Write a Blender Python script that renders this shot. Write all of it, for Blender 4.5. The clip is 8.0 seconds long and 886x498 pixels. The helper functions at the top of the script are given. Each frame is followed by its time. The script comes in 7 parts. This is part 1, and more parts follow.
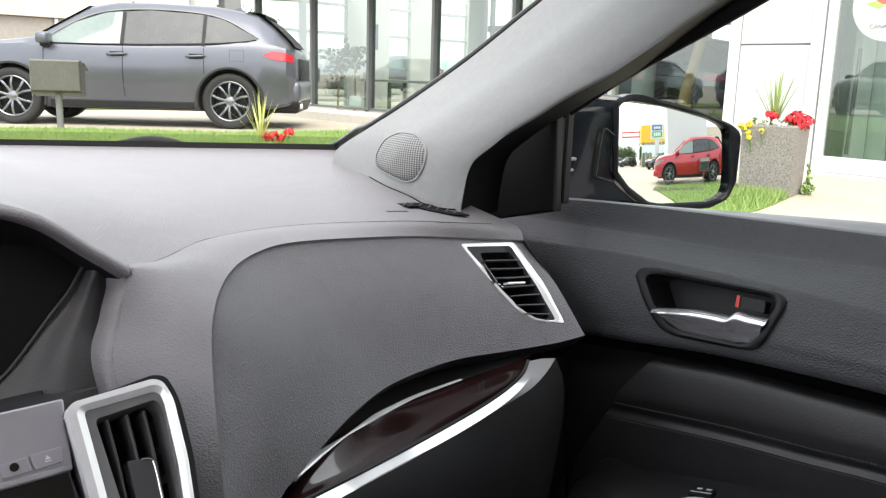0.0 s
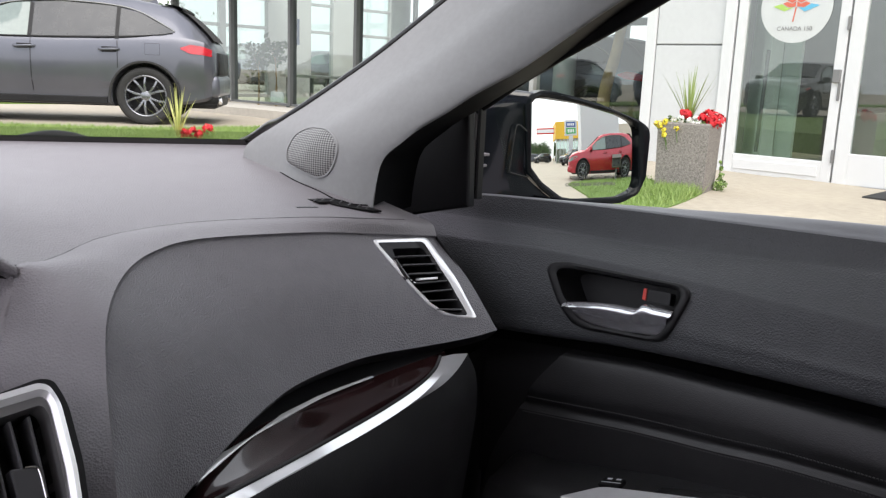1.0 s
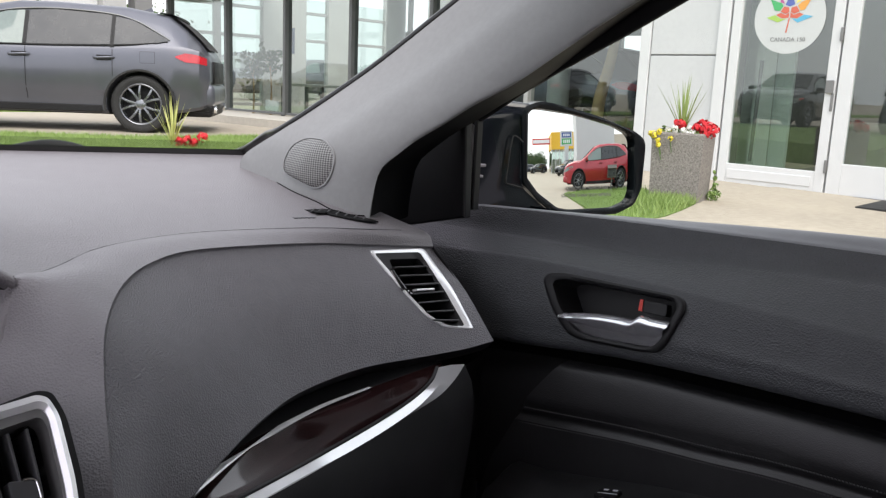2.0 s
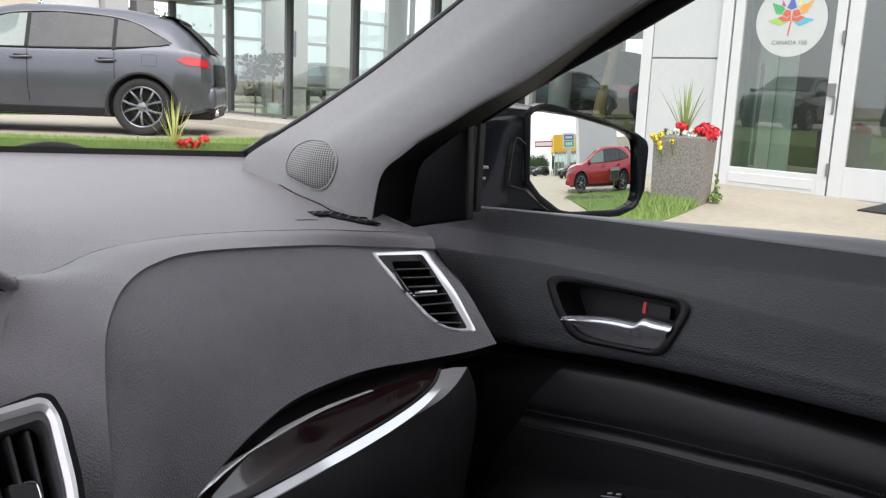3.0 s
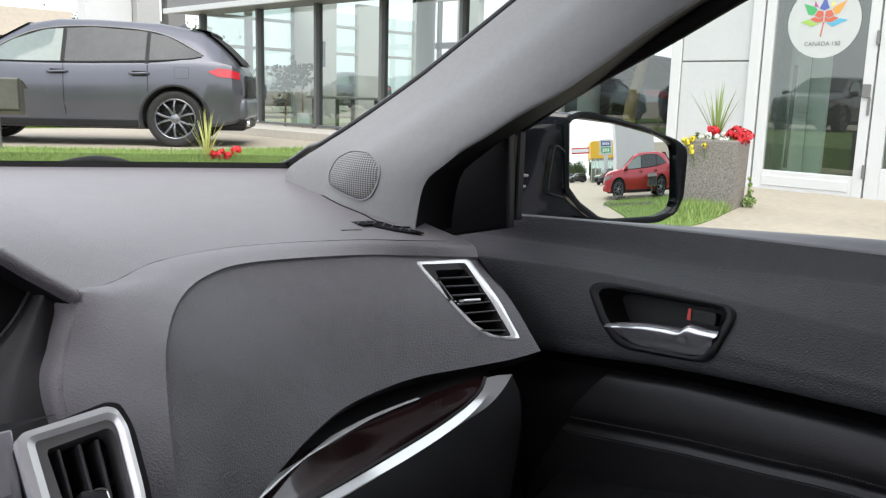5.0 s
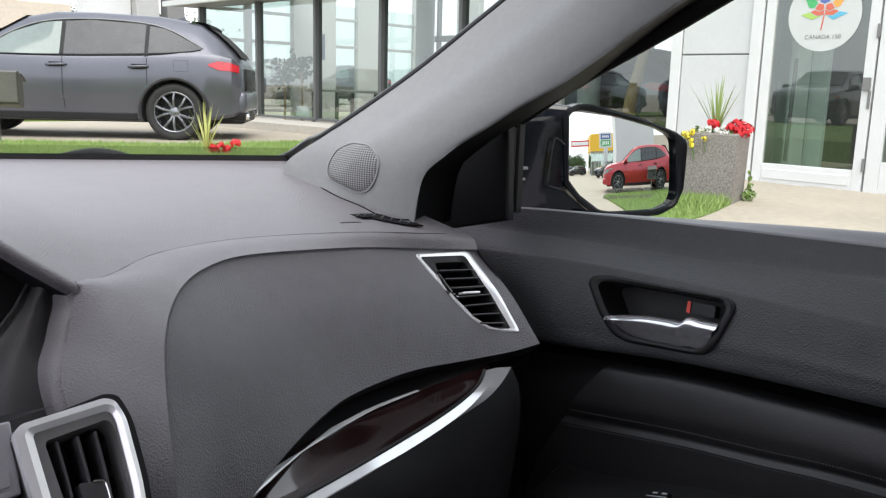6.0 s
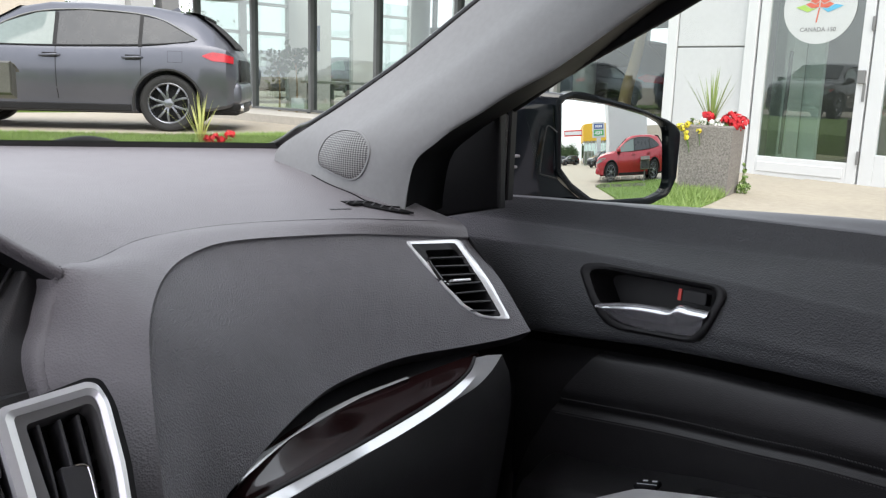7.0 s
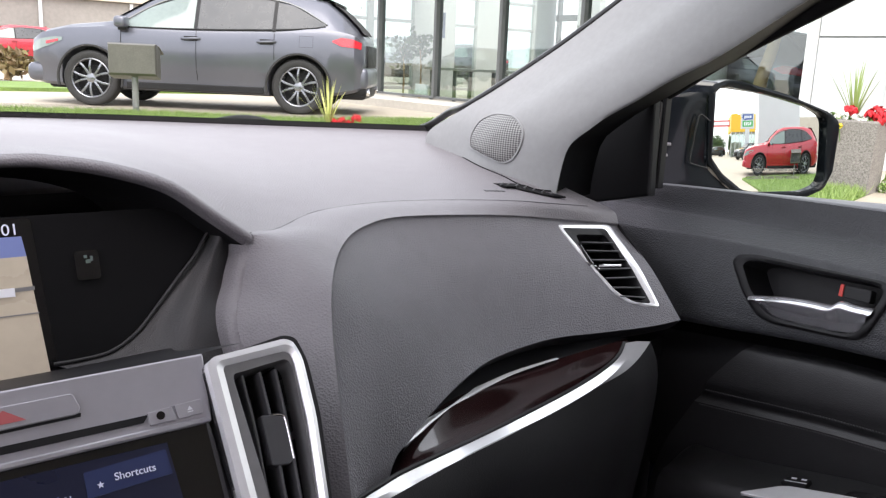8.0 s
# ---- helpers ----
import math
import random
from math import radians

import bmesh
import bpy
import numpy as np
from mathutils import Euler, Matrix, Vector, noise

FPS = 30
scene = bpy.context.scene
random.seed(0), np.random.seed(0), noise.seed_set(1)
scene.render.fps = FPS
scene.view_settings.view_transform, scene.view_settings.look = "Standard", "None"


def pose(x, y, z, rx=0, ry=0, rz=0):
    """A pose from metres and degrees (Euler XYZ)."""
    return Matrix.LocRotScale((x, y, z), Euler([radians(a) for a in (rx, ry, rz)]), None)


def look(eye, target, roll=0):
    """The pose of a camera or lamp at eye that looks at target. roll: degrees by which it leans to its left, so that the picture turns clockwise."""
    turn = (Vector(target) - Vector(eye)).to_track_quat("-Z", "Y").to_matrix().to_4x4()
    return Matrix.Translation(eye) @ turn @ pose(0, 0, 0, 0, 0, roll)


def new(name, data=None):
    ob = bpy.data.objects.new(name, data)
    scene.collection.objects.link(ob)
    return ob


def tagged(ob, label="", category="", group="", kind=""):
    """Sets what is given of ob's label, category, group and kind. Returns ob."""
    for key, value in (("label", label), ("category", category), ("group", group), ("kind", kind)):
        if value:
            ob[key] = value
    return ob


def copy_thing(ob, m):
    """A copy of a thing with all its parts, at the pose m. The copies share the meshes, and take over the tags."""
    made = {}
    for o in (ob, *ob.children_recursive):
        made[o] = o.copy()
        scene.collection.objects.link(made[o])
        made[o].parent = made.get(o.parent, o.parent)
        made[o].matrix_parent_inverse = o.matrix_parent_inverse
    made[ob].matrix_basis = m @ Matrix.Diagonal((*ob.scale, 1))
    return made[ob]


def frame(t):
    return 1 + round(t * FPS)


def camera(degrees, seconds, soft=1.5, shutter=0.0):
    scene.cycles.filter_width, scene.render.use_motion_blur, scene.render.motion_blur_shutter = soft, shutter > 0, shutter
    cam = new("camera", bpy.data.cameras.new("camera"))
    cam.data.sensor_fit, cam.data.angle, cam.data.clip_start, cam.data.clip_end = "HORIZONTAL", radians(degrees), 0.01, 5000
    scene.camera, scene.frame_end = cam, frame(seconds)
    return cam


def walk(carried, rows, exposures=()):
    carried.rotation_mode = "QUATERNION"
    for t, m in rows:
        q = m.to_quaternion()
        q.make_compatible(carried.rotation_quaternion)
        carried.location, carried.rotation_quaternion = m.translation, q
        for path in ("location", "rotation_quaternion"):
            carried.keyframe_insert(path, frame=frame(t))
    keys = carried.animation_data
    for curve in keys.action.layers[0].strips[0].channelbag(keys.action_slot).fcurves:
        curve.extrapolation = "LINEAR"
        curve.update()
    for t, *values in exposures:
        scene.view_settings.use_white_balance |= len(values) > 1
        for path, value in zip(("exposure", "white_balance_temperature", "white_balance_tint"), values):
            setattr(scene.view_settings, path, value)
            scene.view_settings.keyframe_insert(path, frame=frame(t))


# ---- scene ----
cam = camera(55.5, 8.0, soft=1.3)
PATH = [
    (0, (-0.1313, -0.0025, 1.0979), (1.1771, 1.4567, 0.6998), 1.70),
    (0.2, (-0.1242, -0.0063, 1.0978), (1.2463, 1.3924, 0.6969), 1.82),
    (0.3, (-0.1215, -0.0078, 1.0978), (1.2726, 1.3679, 0.6958), 1.87),
    (0.5, (-0.1200, -0.0086, 1.0978), (1.2869, 1.3546, 0.6952), 1.89),
    (1, (-0.1159, -0.0088, 1.0960), (1.3190, 1.3258, 0.6965), 2.27),
    (1.5, (-0.1197, -0.0090, 1.0992), (1.3254, 1.3185, 0.7128), 2.46),
    (3, (-0.1177, -0.0041, 1.0969), (1.3276, 1.3274, 0.7252), 2.48),
    (3.5, (-0.1220, -0.0064, 1.1012), (1.3187, 1.3300, 0.7287), 2.26),
    (4, (-0.1258, -0.0037, 1.1011), (1.3056, 1.3455, 0.7395), 2.03),
    (4.5, (-0.1300, 0.0000, 1.1000), (1.2859, 1.3674, 0.7458), 1.65),
    (5, (-0.1352, 0.0022, 1.0998), (1.2638, 1.3859, 0.7420), 1.53),
    (6.5, (-0.1310, 0.0027, 1.0954), (1.2694, 1.3789, 0.7144), 1.57),
    (7, (-0.1270, 0.0015, 1.0913), (1.2767, 1.3719, 0.7016), 1.72),
    (7.5, (-0.1309, 0.0036, 1.0896), (1.2324, 1.4095, 0.6832), 2.36),
    (8, (-0.1737, 0.0155, 1.0862), (1.0254, 1.5582, 0.6592), 2.54),
]
walk(cam, [(t, look(eye, target, roll)) for t, eye, target, roll in PATH],
     exposures=[(0, 1.7, 6700, 20), (0.5, 1.45, 6650, 22), (1.0, 1.15, 6600, 25), (1.5, 1.0, 6600, 25), (3.5, 1.0, 6520, 24), (4.5, 1.05, 6500, 22), (7.0, 1.1, 6480, 23), (7.5, 1.15, 6500, 23), (8.0, 1.62, 6570, 26)])

# ---- sky and sun: bright overcast ----
world = bpy.data.worlds.new("sky")
scene.world = world
world.use_nodes = True
wn = world.node_tree
sky = wn.nodes.new("ShaderNodeTexSky")
sky.sky_type, sky.sun_disc = "NISHITA", False
sky.sun_elevation, sky.sun_rotation = radians(48), radians(200)
sky.air_density, sky.dust_density, sky.ozone_density = 1.0, 4.0, 1.0
soft_sky = wn.nodes.new("ShaderNodeMixRGB")
soft_sky.inputs[0].default_value = 0.75
soft_sky.inputs[2].default_value = (9.0, 9.3, 9.8, 1)
wn.links.new(sky.outputs[0], soft_sky.inputs[1])
wn.links.new(soft_sky.outputs[0], wn.nodes["Background"].inputs[0])
wn.nodes["Background"].inputs[1].default_value = 0.12
sun = new("sun", bpy.data.lights.new("sun", "SUN"))
sun.data.energy, sun.data.angle, sun.data.color = 1.2, radians(50), (1.0, 0.96, 0.9)
sun.matrix_world = look((0, 0, 30), (10, 16, 0))

# ---- helpers for building ----


def node_mat(name, color, rough=0.5, metal=0.0, vary=0.06, scale=8.0, bump=0.0, bump_scale=200.0, coat=0.0, spec=0.5, cells=False):
    """A surface with uneven colour at two scales and fine relief."""
    m = bpy.data.materials.new(name)
    m.use_nodes = True
    t = m.node_tree
    b = t.nodes["Principled BSDF"]
    b.inputs["Roughness"].default_value, b.inputs["Metallic"].default_value = rough, metal
    b.inputs["Specular IOR Level"].default_value = spec
    b.inputs["Coat Weight"].default_value, b.inputs["Coat Roughness"].default_value = coat, 0.04
    co = t.nodes.new("ShaderNodeTexCoord")
    n1, n2 = t.nodes.new("ShaderNodeTexNoise"), t.nodes.new("ShaderNodeTexNoise")
    n1.inputs["Scale"].default_value, n2.inputs["Scale"].default_value = scale, scale * 11
    n1.inputs["Detail"].default_value = 6
    add = t.nodes.new("ShaderNodeMath")
    add.operation = "ADD"
    ramp = t.nodes.new("ShaderNodeMapRange")
    ramp.inputs[1].default_value, ramp.inputs[2].default_value = 0.7, 1.3
    ramp.inputs[3].default_value, ramp.inputs[4].default_value = 1 - vary, 1 + vary
    mul = t.nodes.new("ShaderNodeMixRGB")
    mul.blend_type = "MULTIPLY"
    mul.inputs[0].default_value = 1
    mul.inputs[1].default_value = (*color, 1)
    for n in (n1, n2):
        t.links.new(co.outputs["Object"], n.inputs["Vector"])
    t.links.new(n1.outputs[0], add.inputs[0])
    t.links.new(n2.outputs[0], add.inputs[1])
    t.links.new(add.outputs[0], ramp.inputs[0])
    t.links.new(ramp.outputs[0], mul.inputs[2])
    t.links.new(mul.outputs[0], b.inputs["Base Color"])
    rr = t.nodes.new("ShaderNodeMapRange")
    rr.inputs[1].default_value, rr.inputs[2].default_value = 0.3, 0.7
    rr.inputs[3].default_value, rr.inputs[4].default_value = max(rough - min(vary, 0.06), 0), min(rough + min(vary, 0.06), 1)
    t.links.new(n1.outputs[0], rr.inputs[0])
    t.links.new(rr.outputs[0], b.inputs["Roughness"])
    if bump:
        g = t.nodes.new("ShaderNodeTexVoronoi" if cells else "ShaderNodeTexNoise")
        g.inputs["Scale"].default_value = bump_scale
        t.links.new(co.outputs["Object"], g.inputs["Vector"])
        bp = t.nodes.new("ShaderNodeBump")
        bp.inputs["Strength"].default_value = bump
        bp.inputs["Distance"].default_value = 0.6 / bump_scale
        t.links.new(g.outputs[0], bp.inputs["Height"])
        t.links.new(bp.outputs[0], b.inputs["Normal"])
    return m


def glass_mat(name, tint, gloss=1.0, rough=0.0):
    """A clear pane: what lies behind it, tinted, under a mirror gloss that grows at grazing angles."""
    m = bpy.data.materials.new(name)
    m.use_nodes = True
    t = m.node_tree
    t.nodes.remove(t.nodes["Principled BSDF"])
    tr, gl, fr, mx = (t.nodes.new(k) for k in ("ShaderNodeBsdfTransparent", "ShaderNodeBsdfGlossy", "ShaderNodeLayerWeight", "ShaderNodeMixShader"))
    tr.inputs[0].default_value = (*tint, 1)
    gl.inputs["Roughness"].default_value = rough
    gl.inputs[0].default_value = (0.96, 1.0, 0.98, 1)
    fr.inputs[0].default_value = 0.5
    steep, k = t.nodes.new("ShaderNodeMath"), t.nodes.new("ShaderNodeMath")
    steep.operation, k.operation, k.use_clamp = "POWER", "MULTIPLY_ADD", True
    steep.inputs[1].default_value = 5.0
    k.inputs[1].default_value, k.inputs[2].default_value = 0.96 * gloss, 0.04 * gloss
    t.links.new(fr.outputs["Facing"], steep.inputs[0])
    t.links.new(steep.outputs[0], k.inputs[0])
    t.links.new(k.outputs[0], mx.inputs[0])
    t.links.new(tr.outputs[0], mx.inputs[1])
    t.links.new(gl.outputs[0], mx.inputs[2])
    t.links.new(mx.outputs[0], t.nodes["Material Output"].inputs[0])
    return m


def thing(name, label, category, at=None, group="", kind=""):
    ob = new(name)
    ob.empty_display_size = 0.1
    if at is not None:
        ob.matrix_world = at
    return tagged(ob, label, category, group, kind)


def mesh_of(bm, name, smooth=None):
    bmesh.ops.recalc_face_normals(bm, faces=bm.faces[:])
    me = bpy.data.meshes.new(name)
    bm.to_mesh(me)
    bm.free()
    if smooth is not None:
        for p in me.polygons:
            p.use_smooth = True
        me.set_sharp_from_angle(angle=radians(smooth))
    return me


def part(name, bm, material, parent=None, label="", smooth=None):
    me = bm if isinstance(bm, bpy.types.Mesh) else mesh_of(bm, name, smooth)
    if not me.materials:
        me.materials.append(material)
    ob = new(name, me)
    ob.parent = parent
    if label:
        ob["label"] = label
    return ob


def box(lo, hi, bevel=0.0, seg=2, bm=None):
    bm = bm or bmesh.new()
    lo, hi = Vector(lo), Vector(hi)
    r = bmesh.ops.create_cube(bm, size=1, matrix=Matrix.Translation((lo + hi) / 2) @ Matrix.Diagonal((*(hi - lo), 1)))
    if bevel:
        es = {e for v in r["verts"] for e in v.link_edges}
        bmesh.ops.bevel(bm, geom=list(es), offset=bevel, segments=seg, profile=0.5, affect="EDGES", clamp_overlap=True)
    return bm


def spline(pts, n):
    """n points evenly along a smooth curve through pts."""
    p = np.array(pts, float)
    if len(p) == 2:
        return p[0] + np.linspace(0, 1, n)[:, None] * (p[1] - p[0])
    q = np.vstack([2 * p[0] - p[1], p, 2 * p[-1] - p[-2]])
    out = []
    for i in range(len(p) - 1):
        a, b, c, d = q[i : i + 4]
        for u in np.linspace(0, 1, 24, endpoint=False):
            out.append(0.5 * (2 * b + (c - a) * u + (2 * a - 5 * b + 4 * c - d) * u * u + (3 * b - a - 3 * c + d) * u**3))
    out = np.array(out + [p[-1]])
    s = np.r_[0, np.cumsum(np.linalg.norm(np.diff(out, axis=0), axis=1))]
    return np.stack([np.interp(np.linspace(0, s[-1], n), s, out[:, k]) for k in range(p.shape[1])], 1)


def grid(rows, bm=None, closed=False):
    """A surface over rows of points; closed joins each row's ends."""
    bm = bm or bmesh.new()
    vs = [[bm.verts.new(p) for p in row] for row in rows]
    for a, b in zip(vs, vs[1:]):
        m = len(a)
        for j in range(m if closed else m - 1):
            k = (j + 1) % m
            bm.faces.new((a[j], a[k], b[k], b[j]))
    return bm


def loft(rails, n=60, across=16, bm=None):
    """A smooth skin over rails, each a few points long."""
    r = [spline(x, n) for x in rails]
    cols = [spline([x[i] for x in r], across) for i in range(n)]
    return grid(cols, bm)


def sweep(path, section, up=(0, 0, 1), n=None, scale=None, bm=None, cap=True, loop=False):
    """A closed 2D section carried along a path: section x goes sideways, y goes up."""
    p = np.array(path if n is None else spline(path, n), float)
    bm = bm or bmesh.new()
    rows = []
    for i in range(len(p)):
        a, b = (p[(i + 1) % len(p)], p[i - 1]) if loop else (p[min(i + 1, len(p) - 1)], p[max(i - 1, 0)])
        d = (a - b) / (np.linalg.norm(a - b) + 1e-12)
        side = np.cross(d, up)
        side /= np.linalg.norm(side) + 1e-12
        top = np.cross(side, d)
        k = 1 if scale is None else scale(i / (len(p) - 1))
        rows.append([bm.verts.new(p[i] + k * (x * side + y * top)) for x, y in section])
    for a, b in list(zip(rows, rows[1:])) + ([(rows[-1], rows[0])] if loop else []):
        for j in range(len(a)):
            m = (j + 1) % len(a)
            bm.faces.new((a[j], a[m], b[m], b[j]))
    if cap and not loop:
        bm.faces.new(rows[0])
        bm.faces.new(rows[-1][::-1])
    return bm


def disc(r, n=10):
    return [(r * math.cos(2 * math.pi * i / n), r * math.sin(2 * math.pi * i / n)) for i in range(n)]


def rect(w, h, b=0.0):
    if not b:
        return [(-w / 2, -h / 2), (w / 2, -h / 2), (w / 2, h / 2), (-w / 2, h / 2)]
    x, y = w / 2, h / 2
    return [(-x + b, -y), (x - b, -y), (x, -y + b), (x, y - b), (x - b, y), (-x + b, y), (-x, y - b), (-x, -y + b)]


def plate(outline, origin, u, v, thick, bevel=0.0, bm=None):
    """A flat 2D outline, laid at origin along u and v, with thickness towards u x v."""
    bm = bm or bmesh.new()
    o, u, v = Vector(origin), Vector(u).normalized(), Vector(v)
    v = (v - v.dot(u) * u).normalized()
    w = u.cross(v)
    lo = [bm.verts.new(o + x * u + y * v) for x, y in outline]
    f = bm.faces.new(lo)
    r = bmesh.ops.extrude_face_region(bm, geom=[f])
    top = [g for g in r["geom"] if isinstance(g, bmesh.types.BMVert)]
    bmesh.ops.translate(bm, verts=top, vec=w * thick)
    if bevel:
        tf = [g for g in r["geom"] if isinstance(g, bmesh.types.BMFace)]
        bmesh.ops.bevel(bm, geom=[e for x in tf for e in x.edges], offset=bevel, segments=2, profile=0.5, affect="EDGES", clamp_overlap=True)
    return bm


def rounded(pts, r=0.1, n=6):
    """A closed 2D outline with its corners rounded off by the length r."""
    out = []
    for i, p in enumerate(pts):
        a, b, c = Vector(pts[i - 1]), Vector(p), Vector(pts[(i + 1) % len(pts)])
        ra = min(r, (a - b).length * 0.45, (c - b).length * 0.45)
        s, e = b + (a - b).normalized() * ra, b + (c - b).normalized() * ra
        for k in range(n + 1):
            t = k / n
            out.append(tuple((1 - t) ** 2 * s + 2 * t * (1 - t) * b + t * t * e))
    return out


def ground_z(y):
    """The lot rises gently ahead of the car and is level further on."""
    return 0.17 + 0.0172 * min(max(y, 0), 9.7)


# ---- materials ----
LEATHER = node_mat("grained_soft_plastic", (0.126, 0.124, 0.133), 0.38, vary=0.08, scale=5, bump=0.7, bump_scale=600, cells=True)
DOOR_SKIN = node_mat("grained_door_plastic", (0.045, 0.048, 0.052), 0.40, vary=0.08, scale=5, bump=0.65, bump_scale=560, cells=True)
# paler than the door trim: the skylight on the ledge is in its colour
LEDGE = node_mat("smooth_ledge_skylight_tone", (0.15, 0.155, 0.165), 0.30, vary=0.06, scale=6, bump=0.15, bump_scale=700, cells=True)
CHANNEL = node_mat("grey_window_channel", (0.34, 0.34, 0.33), 0.5, vary=0.06)
DASH_TOP = node_mat("matte_dash_top", (0.165, 0.158, 0.167), 0.46, vary=0.05, scale=5, bump=0.45, bump_scale=560, cells=True)
BLACK = node_mat("black_plastic", (0.01, 0.01, 0.011), 0.5, vary=0.1, scale=9, spec=0.3)
HIDE = node_mat("black_leather", (0.017, 0.017, 0.018), 0.42, vary=0.12, scale=7, bump=0.25, bump_scale=800, cells=True)
PILLAR_CLOTH = node_mat("woven_grey_trim", (0.255, 0.262, 0.262), 0.8, vary=0.05, scale=12, bump=0.3, bump_scale=900)
SILVER = node_mat("satin_silver", (0.93, 0.945, 0.96), 0.20, 0.40, vary=0.03)
CHROME = node_mat("chrome", (0.85, 0.86, 0.88), 0.08, 1.0, vary=0.02)
POLISHED = node_mat("polished_aluminium", (0.82, 0.84, 0.87), 0.22, 0.8, vary=0.03)
WOOD = node_mat("dark_red_lacquered_wood", (0.013, 0.005, 0.005), 0.12, vary=0.5, scale=14, coat=0.3)
STACK_SILVER = node_mat("painted_silver_panel", (0.40, 0.395, 0.42), 0.35, 0.4, vary=0.04)
GREY_PAINT = node_mat("metallic_grey_car_paint", (0.115, 0.12, 0.145), 0.32, 0.5, vary=0.03, coat=0.35)
RED_PAINT = node_mat("red_car_paint", (0.42, 0.015, 0.03), 0.3, 0.2, vary=0.03, coat=1.0)
DARK_PAINT = node_mat("black_car_paint", (0.01, 0.011, 0.014), 0.2, 0.0, vary=0.05, coat=1.0)
TYRE = node_mat("tyre_rubber", (0.02, 0.02, 0.02), 0.8, vary=0.2)
RIM = node_mat("alloy_rim", (0.24, 0.25, 0.27), 0.28, 0.9, vary=0.05)
CAR_GLASS = node_mat("tinted_car_glass", (0.03, 0.033, 0.038), 0.30, vary=0.1, spec=0.6)
TAIL_RED = node_mat("red_tail_lamp", (0.5, 0.01, 0.02), 0.15, vary=0.2, coat=1.0)
CONCRETE = node_mat("tan_concrete", (0.38, 0.335, 0.27), 0.85, vary=0.12, scale=1.2, bump=0.3, bump_scale=60)
GRASS = node_mat("lawn_soil", (0.13, 0.21, 0.045), 0.9, vary=0.3, scale=3, bump=0.6, bump_scale=40)
WHITE = node_mat("white_panel", (0.56, 0.57, 0.58), 0.45, vary=0.04, scale=2)
GREY_METAL = node_mat("grey_metal", (0.2, 0.2, 0.2), 0.5, 0.3, vary=0.08)
AGGREGATE = node_mat("exposed_aggregate", (0.225, 0.205, 0.19), 0.9, vary=0.6, scale=75, bump=0.4, bump_scale=120, cells=True)
SHOP_GLASS = glass_mat("shop_glass", (0.62, 0.70, 0.67), 3.4)
CAR_PANE = glass_mat("car_pane", (0.87, 0.96, 0.88), 0.3)
FRIT = node_mat("black_ceramic_frit", (0.006, 0.006, 0.006), 0.3, vary=0.1)
PIANO = node_mat("gloss_black_plastic", (0.006, 0.006, 0.007), 0.08, vary=0.1, coat=1.0)
CLEAR_PAINT_BLACK = node_mat("dark_blue_black_paint", (0.006, 0.008, 0.014), 0.12, vary=0.1, spec=0.45, coat=0.4)
SATIN_BLACK = node_mat("gloss_black_plastic_foot", (0.006, 0.008, 0.010), 0.08, vary=0.1, spec=0.12)
FUNNEL_SKIN = node_mat("recess_shade_plastic", (0.016, 0.016, 0.017), 0.5, vary=0.08, scale=5, bump=0.3, bump_scale=720, cells=True)
SLAT = node_mat("satin_grey_slats", (0.05, 0.051, 0.054), 0.4, vary=0.08)
MIRROR = node_mat("mirror_silver", (0.74, 0.77, 0.76), 0.0, 1.0, vary=0.0)
MIRROR.node_tree.nodes["Principled BSDF"].inputs["Roughness"].default_value = 0.0
for link in list(MIRROR.node_tree.links):
    if link.to_socket.name == "Roughness":
        MIRROR.node_tree.links.remove(link)
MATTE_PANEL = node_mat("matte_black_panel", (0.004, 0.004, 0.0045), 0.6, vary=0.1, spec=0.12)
HAZARD_RED = node_mat("faded_red_mark", (0.42, 0.10, 0.10), 0.5, vary=0.05)
RED_MARK = node_mat("red_lock_mark", (0.6, 0.03, 0.015), 0.4, vary=0.05)
THREAD = node_mat("grey_thread", (0.06, 0.06, 0.062), 0.8, vary=0.1)
ETCH = node_mat("etched_letters", (0.2, 0.2, 0.18), 0.6, vary=0.05)
MARKING = node_mat("white_marking", (0.75, 0.77, 0.8), 0.5, vary=0.03)


def glow_mat(name, color, strength):
    m = node_mat(name, color, 0.3)
    b = m.node_tree.nodes["Principled BSDF"]
    b.inputs["Emission Color"].default_value = (*color, 1)
    b.inputs["Emission Strength"].default_value = strength
    return m


